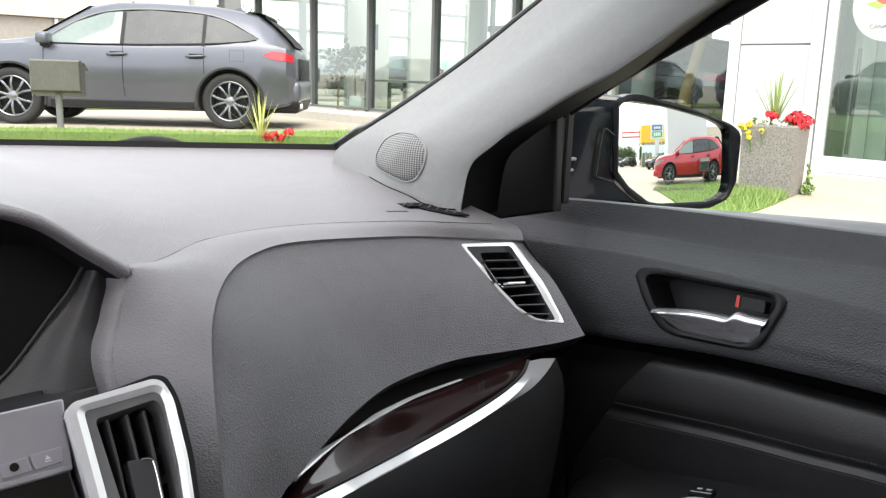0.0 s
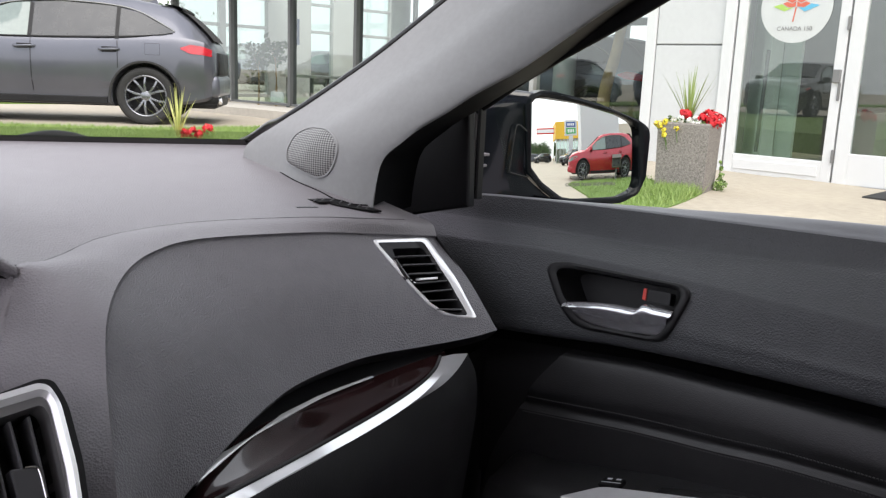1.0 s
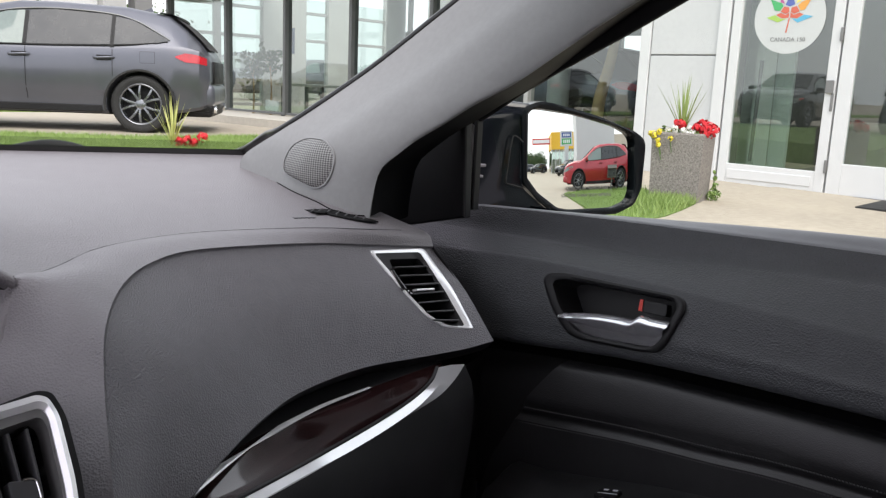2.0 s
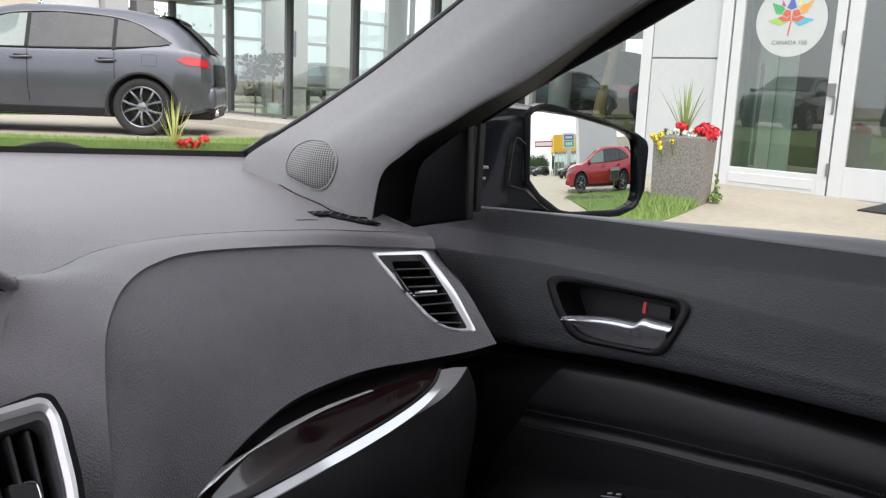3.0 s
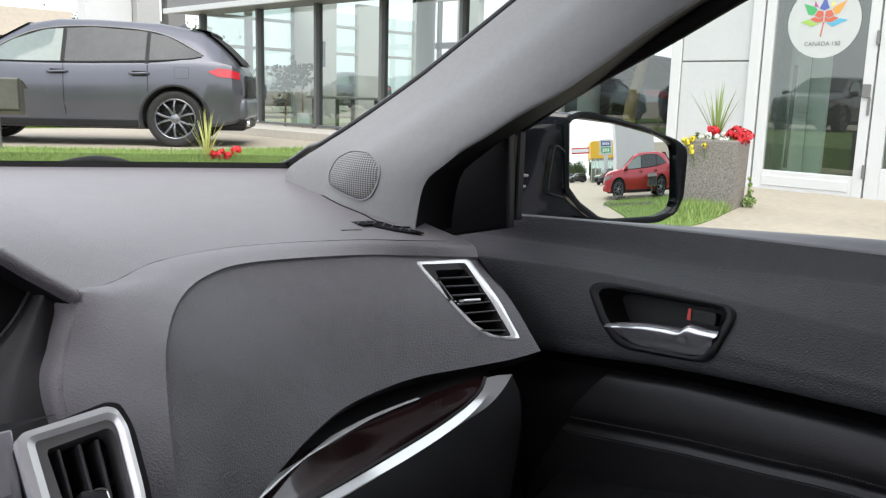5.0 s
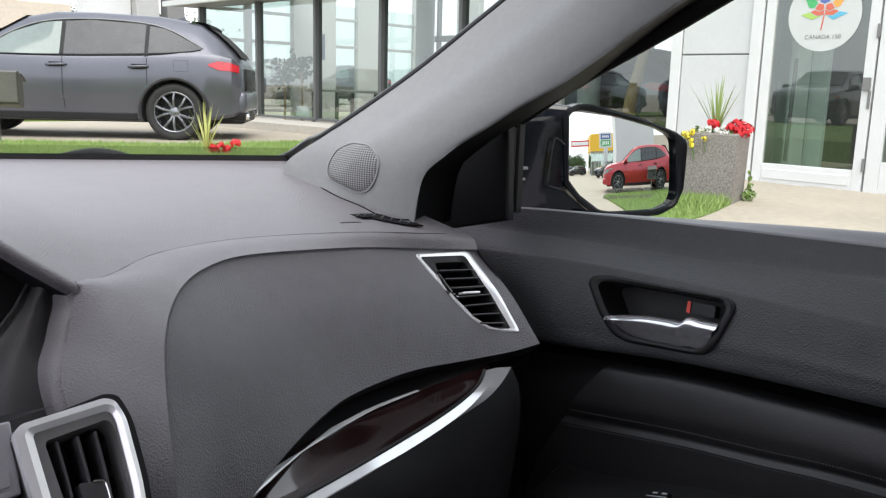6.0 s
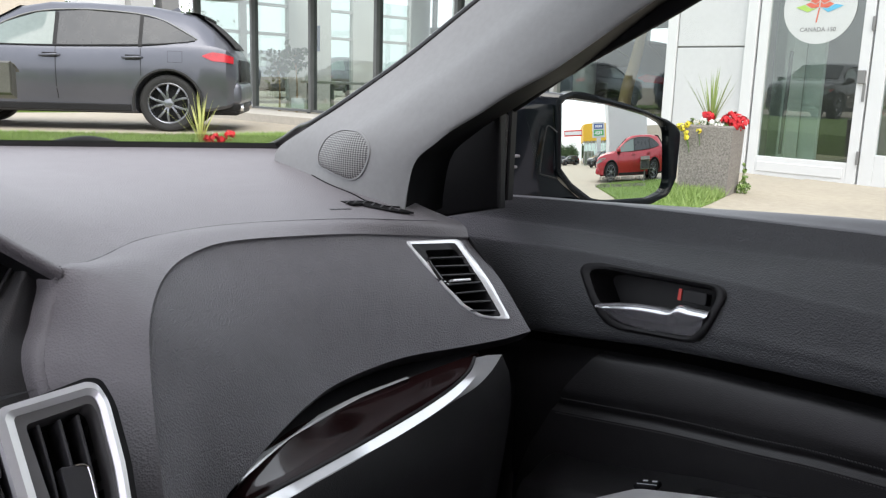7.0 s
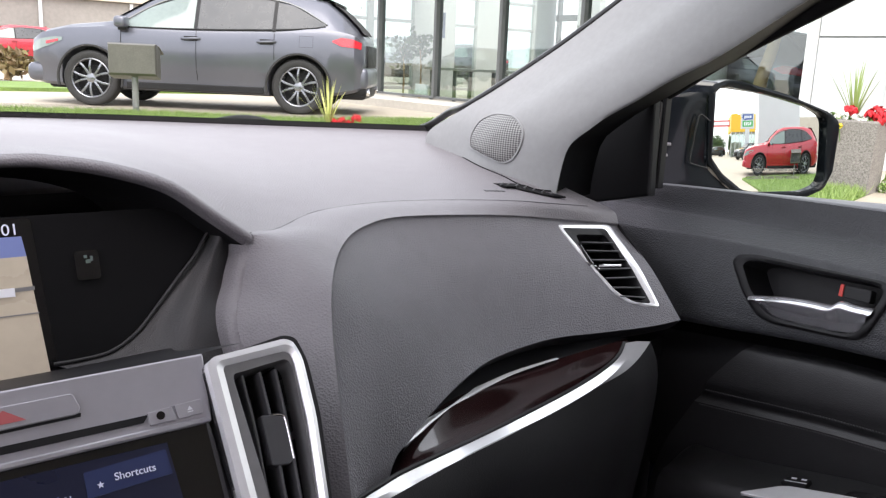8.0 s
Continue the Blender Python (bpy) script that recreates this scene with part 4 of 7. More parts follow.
top_run = [(0.72, 0.93, 0.945), (0.728, 0.847, 1.003), (0.735, 0.751, 1.056), (0.735, 0.717, 1.074), (0.735, 0.634, 1.121), (0.735, 0.519, 1.176), (0.735, 0.45, 1.211), (0.735, 0.367, 1.252), (0.735, 0.269, 1.299), (0.72, 0.0, 1.37), (0.71, -0.4, 1.38)]
part("window_seal", sweep(top_run, rect(0.03, 0.010, 0.003), up=(1, 0, 0.3), n=50), BLACK, door, smooth=50)
win = part("side_window", grid([[(0.805, y, 0.93), (0.752, y, z)] for y, z in ((0.72, 1.07), (0.57, 1.147), (0.444, 1.21), (0.25, 1.30), (0.0, 1.36), (-0.4, 1.37))]), CAR_PANE, door)
win.visible_shadow = False

# ---- A-pillar trim ----
pil = thing("pillar_trim", "light grey woven windscreen pillar trim with speaker grille", "pillar trim")
P_L = [(0.563, 1.018, 0.970), (0.566, 1.008, 0.994), (0.579, 0.931, 1.036), (0.628, 0.827, 1.111), (0.665, 0.734, 1.185), (0.70, 0.62, 1.27), (0.72, 0.45, 1.37)]
P_R = [(0.5655, 0.7490, 0.922), (0.5654, 0.7473, 0.9417), (0.5660, 0.7423, 0.9712), (0.5664, 0.7360, 0.9921), (0.5691, 0.7272, 1.0060), (0.5750, 0.7124, 1.0185), (0.5842, 0.6899, 1.0377), (0.5977, 0.6593, 1.0583), (0.6104, 0.6294, 1.0799), (0.6234, 0.6008, 1.0977), (0.6352, 0.5751, 1.1149), (0.680, 0.460, 1.200), (0.71, 0.27, 1.30)]
l9, r9 = spline(P_L, 9), spline(P_R, 9)
P_M1 = [(x - 0.010, y, z) for x, y, z in l9 * 0.68 + r9 * 0.32]
P_M2 = [(x - 0.0195, y, z) for x, y, z in l9 * 0.45 + r9 * 0.55]
P_M3 = [(x - 0.0135, y, z) for x, y, z in l9 * 0.18 + r9 * 0.82]
P_R2 = [(x + 0.006, y + 0.004, z - 0.003) for x, y, z in P_R]
P_R3 = [(x + 0.12, y + 0.05, z) for x, y, z in P_R]
cover = part("cover", loft([P_L, P_M1, P_M2, P_M3, P_R, P_R2], 120, 60), PILLAR_CLOTH, pil, smooth=70)
# dark tube standing for the shadow under the trim's foot on the dashboard
FOOT = [(0.577, 0.9884, 0.9718), (0.5567, 0.922, 0.9637), (0.5440, 0.8662, 0.957), (0.5410, 0.8141, 0.9504), (0.5372, 0.7839, 0.9457), (0.5464, 0.7618, 0.9415), (0.5656, 0.753, 0.9395)]
part("foot_shadow", sweep([(x - 0.001, y - 0.001, z) for x, y, z in FOOT], disc(0.0010, 6), n=40), MATTE_PANEL, pil, smooth=60)
part("edge_seal", loft([P_R2, P_R3], 40, 4), MATTE_PANEL, pil, smooth=60)
SO, SU, SV = (0.5625, 0.860, 1.000), (0.07, -1, -0.12), (0.17, 0, 1)
tri = rounded([(-0.0348, 0.0107), (-0.0071, 0.0249), (0.0329, 0.028), (0.0544, 0.0142), (0.0529, -0.0079), (0.0442, -0.0243), (0.0297, -0.0311), (-0.0365, -0.0259), (-0.0436, -0.0134)], 0.012, 5)
tri = [(a * 1.16 if a > 0 else a, b * 1.04) for a, b in tri]
t2 = resample(tri, 70)
cx, cz = sum(p[0] for p in t2) / 70, sum(p[1] for p in t2) / 70
rows = [drape(cover, [(cx + (a - cx) * s, cz + (b - cz) * s) for a, b in [*t2, t2[0]]], SO, SU, SV, l) for s, l in ((0.002, 0.0035), (0.25, 0.0035), (0.5, 0.0033), (0.75, 0.003), (0.93, 0.0025), (1.0, 0.0008))]
sg = part("speaker_grille", grid(rows), GRILLE, pil, "perforated grey speaker grille", smooth=60)
part("grille_rim", lie_ring(cover, [(cx + (a - cx) * 1.05, cz + (b - cz) * 1.05) for a, b in t2], t2, SO, SU, SV, 0.0022, 0.002, 0.0), PILLAR_CLOTH, sg, smooth=50)

# ---- windscreen ----
ws = thing("windscreen", "clear car windscreen with a black dotted border", "windscreen", kind="structure")
top_edge = [(-0.6, 0.45, 1.42), (-0.3, 0.55, 1.45), (0.0, 0.58, 1.46), (0.3, 0.55, 1.45), (0.5, 0.50, 1.435), (0.60, 0.47, 1.42), (0.72, 0.44, 1.38)]
pane = part("pane", loft([[(x, y + 0.012, z + 0.0) for x, y, z in WIND], top_edge], 50, 12), SCREEN_PANE, ws, smooth=80)
pane.visible_shadow = False
w60, t60 = spline(WIND, 120), spline(top_edge, 120)
part("frit_band", grid([[tuple(a + (0, 0.006, -0.02)), tuple(a + (b - a) * 0.006 + (0, 0.006, 0.006))] for a, b in zip(w60, t60)]), FRIT, ws)
part("dotted_band", grid([[tuple(a + (b - a) * 0.006 + (0, 0.008, 0.006)), tuple(a + (b - a) * 0.040 + (0, 0.010, 0.004))] for a, b in zip(w60, t60)]), DOTS, ws).visible_shadow = False
part("pillar_frit", sweep([(0.663, 1.337, 0.963), (0.651, 1.235, 0.971), (0.63, 1.142, 0.981), (0.609, 1.065, 0.997), (0.601, 1.007, 1.02)] + [(x + 0.004, y + 0.004, z + 0.001) for x, y, z in P_L[2:]], rect(0.010, 0.010, 0.003), n=60, up=(1, 0, 0)), FRIT, ws, smooth=50)

# ---- shell of the car round the cabin ----
car = thing("car_shell", "dark sedan body round the cabin", "car body", kind="structure")
LINER = node_mat("grey_headliner", (0.58, 0.57, 0.56), 0.9, vary=0.05, scale=9, bump=0.2, bump_scale=500)
roof = [[(x, y, 1.44 + 0.02 * math.cos(x * 2) - 0.03 * (y < -1.0)) for x in (-0.72, -0.4, 0, 0.4, 0.72)] for y in (0.50, 0.2, -0.4, -1.0, -1.5)]
part("headliner", grid(roof), LINER, car)
part("roof_skin", grid([[(x * 1.05, y, z + 0.04) for x, y, z in r] for r in roof]), CLEAR_PAINT_BLACK, car)
part("driver_pillar", sweep([(-0.60, 1.05, 0.97), (-0.68, 0.7, 1.2), (-0.73, 0.4, 1.42)], rect(0.09, 0.05, 0.01), n=12), PILLAR_CLOTH, car)
for sx in (-1, 1):
    part("centre_pillar", sweep([(0.76 * sx, -0.62, 0.3), (0.77 * sx, -0.64, 0.96), (0.70 * sx, -0.72, 1.44)], rect(0.04, 0.16, 0.01), n=8, up=(0, 1, 0)), PILLAR_CLOTH, car)
    part("rear_quarter", box((0.70 * sx - 0.03, -1.7, 0.25), (0.70 * sx + 0.03, -0.7, 0.98), 0.01), BLACK, car)
part("cabin_floor", box((-0.75, -1.7, 0.22), (0.75, 1.0, 0.26)), BLACK, car)
# two unseen walls, added to keep side and rear light off the cabin
part("side_light_block", box((-0.82, -0.86, 0.25), (-0.76, -0.30, 1.43), 0.01), BLACK, car)
part("rear_light_block", box((-0.05, -0.86, 0.25), (0.76, -0.80, 1.43)), BLACK, car)
part("firewall", box((-0.75, 1.0, 0.25), (0.75, 1.03, 0.93)), BLACK, car)
flank = [[(0.905 - 0.03 * max(0, z - 0.75) * 4, y, z) for z in (0.25, 0.55, 0.75, 0.85, 0.93)] for y in (0.95, 0.4, -0.4, -1.2, -2.0)]
part("outer_door_skin", grid(flank), CLEAR_PAINT_BLACK, car, smooth=70)
part("outer_handle", sweep([(0.915, -0.30, 0.80), (0.945, -0.33, 0.805), (0.945, -0.48, 0.812), (0.915, -0.51, 0.815)], rect(0.02, 0.025, 0.006), n=14, up=(1, 0, 0)), CHROME, car, "chrome outer door handle", smooth=50)
hood = [[(x, y, z - 0.05 * (x / 0.8) ** 2) for x in (-0.85, -0.45, 0, 0.45, 0.85)] for y, z in ((1.5, 0.955), (1.8, 0.93), (2.2, 0.88), (2.6, 0.78), (2.75, 0.6), (2.8, 0.3))]
part("hood", grid(hood), CLEAR_PAINT_BLACK, car, smooth=70)
# wiper lying at the foot of the windscreen
wip = thing("wiper", "black wiper arm and blade at the windscreen base", "wiper")
part("arm", sweep([(0.545, 1.462, 0.960), (0.50, 1.50, 0.964), (0.44, 1.56, 0.960), (0.2, 1.72, 0.954), (-0.1, 1.80, 0.950)], rect(0.016, 0.010, 0.003), n=20), BLACK, wip, smooth=50)
part("pivot_cover", sweep([(0.545, 1.462, 0.958), (0.525, 1.482, 0.966), (0.50, 1.507, 0.969), (0.478, 1.53, 0.965), (0.455, 1.55, 0.958)], disc(0.010, 8), n=12), BLACK, wip, smooth=60)

# ---- door mirror ----
mir = thing("door_mirror", "gloss black door mirror with a convex glass", "car mirror")
MO, MU, MV = (0.975, 0.715, 1.0), (0.9455, -0.3257, 0.0), (0.0138, 0.0400, 0.9991)
mbez = [(-0.1169, 0.062), (-0.1076, 0.076), (-0.0879, 0.0829), (-0.0677, 0.0824), (0.017, 0.0659), (0.0963, 0.0421), (0.1154, 0.0315), (0.1208, 0.0199), (0.117, -0.0475), (0.1036, -0.0743), (0.0699, -0.0875), (0.0252, -0.0891), (-0.0503, -0.0842), (-0.0822, -0.0633), (-0.1105, -0.0371)]
mgl = [(-0.1042, 0.0646), (-0.0974, 0.0713), (-0.0825, 0.0731), (-0.0203, 0.0655), (0.0558, 0.050), (0.0874, 0.0386), (0.0981, 0.0289), (0.1022, -0.0559), (0.0949, -0.0692), (0.063, -0.078), (-0.0242, -0.0783), (-0.0455, -0.0749), (-0.0827, -0.0505), (-0.1017, -0.029)]
b80, g80 = resample(mbez, 80), resample([(a, b) for a, b in mgl], 80)
k0 = min(range(80), key=lambda k: (g80[k][0] - b80[0][0]) ** 2 + (g80[k][1] - b80[0][1]) ** 2)
g80 = g80[k0:] + g80[:k0]
bm = ring(b80, g80, MO, MU, MV, 0.004, 0.012, 0.0015)
part("bezel", bm, SATIN_BLACK, mir, smooth=50)
shell = []
for s, k in ((0, 1.0), (0.012, 1.015), (0.035, 0.97), (0.06, 0.86), (0.082, 0.66), (0.095, 0.35), (0.098, 0.05)):
    pts = in_frame(MO, MU, MV, [(0.0 + (a - 0.0) * k, -0.004 + (b + 0.004) * k) for a, b in b80], -s)
    shell.append([*pts, pts[0]])
part("housing", grid(shell), CLEAR_PAINT_BLACK, mir, "gloss blue-black painted housing", smooth=70)
edge_a = in_frame(MO, MU, MV, [(-0.1150, 0.0640), (-0.1169, 0.0560), (-0.114, 0.01), (-0.1105, -0.0371), (-0.0822, -0.0633), (-0.0503, -0.0842)], 0.0)
edge_b = [(0.805, 0.800, 1.058), (0.792, 0.797, 1.045), (0.788, 0.790, 1.0), (0.788, 0.778, 0.95), (0.79, 0.77, 0.92), (0.80, 0.765, 0.88)]
mid_ab = [((a[0] + b[0]) / 2 + 0.004, (a[1] + b[1]) / 2 - 0.004, (a[2] + b[2]) / 2 + 0.002) for a, b in zip(edge_a, edge_b)]
part("foot", loft([edge_a, mid_ab, edge_b], 40, 20), SATIN_BLACK, mir, "gloss black mirror foot", smooth=70)
shoulder = [edge_a[0], mid_ab[0], edge_b[0]]
crown_a = in_frame(MO, MU, MV, [(-0.0985, 0.0800)], -0.006)[0]
crown_line = [crown_a, ((crown_a[0] + 0.80) / 2, (crown_a[1] + 0.822) / 2, (crown_a[2] + 1.078) / 2 + 0.004), (0.80, 0.822, 1.078)]
roll_line = [tuple((np.array(p) * 0.45 + np.array(q) * 0.55) + (0, -0.004, 0.004)) for p, q in zip(shoulder, crown_line)]
part("foot_top", loft([shoulder, roll_line, crown_line, [(0.95, 0.84, 1.07), (0.88, 0.87, 1.072), (0.80, 0.88, 1.066)]], 20, 16), CLEAR_PAINT_BLACK, mir, "gloss black shoulder", smooth=70)
part("foot_rim", sweep([(0.8570, 0.7400, 1.0246), (0.8539, 0.7458, 1.0297), (0.8509, 0.7505, 1.0333), (0.8482, 0.7527, 1.0305), (0.8449, 0.7533, 1.0154), (0.8415, 0.7534, 0.9939), (0.8378, 0.7531, 0.9695), (0.8392, 0.7525, 0.9646), (0.8501, 0.7470, 0.9612), (0.8633, 0.7397, 0.9575)], disc(0.0011, 8), n=40), TYRE, mir, smooth=60)
for x, z, w in ((0.768, 0.991, 0.018), (0.761, 0.976, 0.020)):
    part("foot_clip", box((x, 0.748, z), (x + w, 0.790, z + 0.004), 0.001), GREY_METAL, mir)

# ---- mirror glass: a convex cap ----
RADIUS_ACROSS, RADIUS_UP, TILT = 0.75, 1.05, 0.024
gu, gv = Vector(MU).normalized(), Vector(MV).normalized()
gw = gu.cross(gv)
core = [(sum(p[0] for p in g80) / 80, sum(p[1] for p in g80) / 80)]
rows = []
for k in range(15):
    s = 1.03 * k / 14
    row = []
    for a, b in [*g80, g80[0]]:
        a, b = core[0][0] + (a - core[0][0]) * max(s, 0.002), core[0][1] + (b - core[0][1]) * max(s, 0.002)
        row.append(tuple(Vector(MO) + gw * 0.002 + a * gu + b * gv - gw * (a * a / (2 * RADIUS_ACROSS) + b * b / (2 * RADIUS_UP) + TILT * b)))
    rows.append(row)
mg = part("mirror_glass", grid(rows), MIRROR, mir, "convex mirror glass with etched warning", smooth=180)
for body, b in (("OBJECTS IN MIRROR ARE", -0.042), ("CLOSER THAN THEY APPEAR", -0.053)):
    lettering("etched_words", body, 0.0072, Vector(MO) + gw * 0.002 + 0.010 * gu + (b - 0.004) * gv, gu, gv, ETCH, mg, lift=0.0006, depth=0.0001)

# ---- vehicles ----
# opaque pale tone: light seen through the front windows is put into the colour
PALE_OPAQUE_GLASS = node_mat("pale_opaque_glass", (0.17, 0.21, 0.2), 0.05, vary=0.08, scale=1.5, coat=0.3)


def lathe(profile, n=40, bm=None, axis="y"):
    """A turned body: profile of (radius, along)."""
    rows = [[(r * math.cos(2 * math.pi * i / n), a, r * math.sin(2 * math.pi * i / n)) for r, a in profile] for i in range(n + 1)]
    bm = grid(rows, bm)
    bmesh.ops.remove_doubles(bm, verts=bm.verts[:], dist=1e-5)
    return bm


TYRE_ME = mesh_of(lathe([(0.262, -0.10), (0.30, -0.118), (0.345, -0.118), (0.364, -0.10), (0.37, -0.06), (0.37, 0.06), (0.364, 0.10), (0.345, 0.118), (0.30, 0.118), (0.262, 0.10)], 44), "tyre", 50)
RIM_ME = mesh_of(lathe([(0.268, -0.10), (0.268, 0.104), (0.258, 0.112), (0.248, 0.104), (0.240, 0.05), (0.240, -0.06)], 44), "rim", 40)
DISC_ME = mesh_of(lathe([(0.0, -0.02), (0.17, -0.02), (0.17, -0.035), (0.24, -0.05)], 30), "brake", 40)
bm = bmesh.new()
for k in range(5):
    for da in (-0.16, 0.16):
        a = 2 * math.pi * k / 5 + da
        b = 2 * math.pi * k / 5 + da * 2.0
        r0, r1 = 0.05, 0.252
        p0 = (r0 * math.cos(a), 0.085, r0 * math.sin(a))
        p1 = (0.16 * math.cos((a + b) / 2), 0.098, 0.16 * math.sin((a + b) / 2))
        p2 = (r1 * math.cos(b), 0.085, r1 * math.sin(b))
        sweep([p0, p1, p2], rect(0.030, 0.026, 0.006), up=(0, 1, 0), n=6, bm=bm)
lathe([(0.0, 0.108), (0.03, 0.106), (0.065, 0.096), (0.068, 0.06)], 24, bm)
SPOKE_ME = mesh_of(bm, "spokes", 40)


def wheel(parent, x, y, z, side, steer=0.0):
    w = part("tyre", TYRE_ME, TYRE, parent, "black tyre")
    w.matrix_local = pose(x, y, z, 0, 0, steer + (0 if side > 0 else 180))
    part("rim", RIM_ME, RIM, w, "dark alloy rim")
    part("spokes", SPOKE_ME, RIM, w)
    part("brake", DISC_ME, BLACK, w)
    return w


# the rest of the car's own body: wings, boot, scuttle and wheels
part("scuttle", grid([[(x, y, z - 0.05 * (x / 0.8) ** 2) for x in (-0.85, -0.4, 0, 0.4, 0.85)] for y, z in ((1.0, 0.915), (1.25, 0.93), (1.5, 0.953))]), BLACK, car)
wing = ((0.95, 0.905, 0.28, 0.90), (1.32, 0.90, 0.30, 0.90), (1.42, 0.90, 0.62, 0.895), (1.58, 0.90, 0.78, 0.89), (1.75, 0.895, 0.82, 0.88), (1.92, 0.89, 0.78, 0.86), (2.08, 0.88, 0.62, 0.84), (2.18, 0.87, 0.32, 0.82), (2.5, 0.84, 0.30, 0.77), (2.75, 0.80, 0.30, 0.58))
for sx in (-1, 1):
    part("wing", grid([[(sx * x, y, z0 + (z1 - z0) * k / 4) for k in range(4)] + [(sx * (x - 0.02), y, z1)] + [(sx * 0.84, y, z1 + 0.008)] for y, x, z0, z1 in wing]), CLEAR_PAINT_BLACK, car, smooth=60)
    for y in (1.75, -1.05):
        wheel(car, sx * 0.83, y, ground_z(y) + 0.33, sx).matrix_local = pose(sx * 0.83, y, ground_z(y) + 0.33, 0, 0, -90 if sx > 0 else 90) @ Matrix.Scale(0.89, 4)
part("outer_door_skin", grid([[(-x, y, z) for x, y, z in r] for r in flank]), CLEAR_PAINT_BLACK, car, smooth=70)
part("boot", box((-0.86, -2.62, 0.36), (0.86, -1.74, 0.97), 0.09, 3), CLEAR_PAINT_BLACK, car, smooth=50)
part("rear_window", grid([[(x * 0.95, -1.45, 1.425) for x in (-0.68, 0, 0.68)], [(x, -1.80, 0.975) for x in (-0.72, 0, 0.72)]]), CAR_PANE, car).visible_shadow = False


def car_section(s, X):
    """The half section of a body at X: points from the sill up to the roof's middle."""
    f = lambda k: float(np.interp(X, s["x"], s[k]))
    hw, zb, belt, top, hr = f("hw"), f("zb"), f("belt"), f("top"), f("hr")
    return [(0, zb), (hw - 0.12, zb), (hw - 0.065, zb + 0.04), (hw - 0.055, zb + 0.22), (hw - 0.006, zb + 0.30), (hw, belt - 0.26), (hw - 0.012, belt - 0.14), (hw - 0.03, belt - 0.03), (hw - 0.045, belt), (hr, top - 0.055), (hr - 0.05, top - 0.015), (hr - 0.16, top), (0, top + 0.018)]


def side_at(s, X, z, out=0.0):
    """A place on the body's left flank."""
    sec = car_section(s, X)
    zs, yy = [p[1] for p in sec[1:11]], [p[0] for p in sec[1:11]]
    return (X, float(np.interp(z, zs, yy)) + out, z)


def flank_panel(s, outline, out=0.006, nx=14, nz=5, flip=1):
    """A panel lying on the flank between lower and upper heights given at a few X: (X, low, high)."""
    xs_, lo_, hi_ = zip(*outline)
    rows = []
    for i in range(nx):
        X = xs_[0] + (xs_[-1] - xs_[0]) * i / (nx - 1)
        o = np.argsort(xs_)
        lo, hi = (float(np.interp(X, np.array(xs_)[o], np.array(v)[o])) for v in (lo_, hi_))
        rows.append([side_at(s, X, lo + (hi - lo) * j / (nz - 1), out) for j in range(nz)])
    return grid([[(x, flip * y, z) for x, y, z in r] for r in rows])


SUV = dict(
    x=[-2.29, -2.25, -2.15, -1.95, -1.74, -1.2, -0.4, 0.1, 0.45, 1.15, 1.25, 1.75, 2.1, 2.28, 2.36],
    hw=[0.62, 0.82, 0.92, 0.965, 0.975, 0.98, 0.975, 0.975, 0.975, 0.975, 0.97, 0.95, 0.88, 0.74, 0.55],
    zb=[0.45, 0.36, 0.32, 0.28, 0.26, 0.24, 0.24, 0.24, 0.24, 0.24, 0.24, 0.25, 0.27, 0.30, 0.36],
    belt=[0.94, 1.00, 1.08, 1.13, 1.13, 1.10, 1.06, 1.05, 1.05, 1.06, 1.06, 1.02, 0.95, 0.86, 0.70],
    top=[0.99, 1.06, 1.19, 1.38, 1.53, 1.615, 1.64, 1.635, 1.57, 1.155, 1.13, 1.08, 1.01, 0.91, 0.73],
    hr=[0.50, 0.62, 0.64, 0.64, 0.65, 0.665, 0.67, 0.66, 0.655, 0.80, 0.86, 0.80, 0.70, 0.58, 0.42],
)


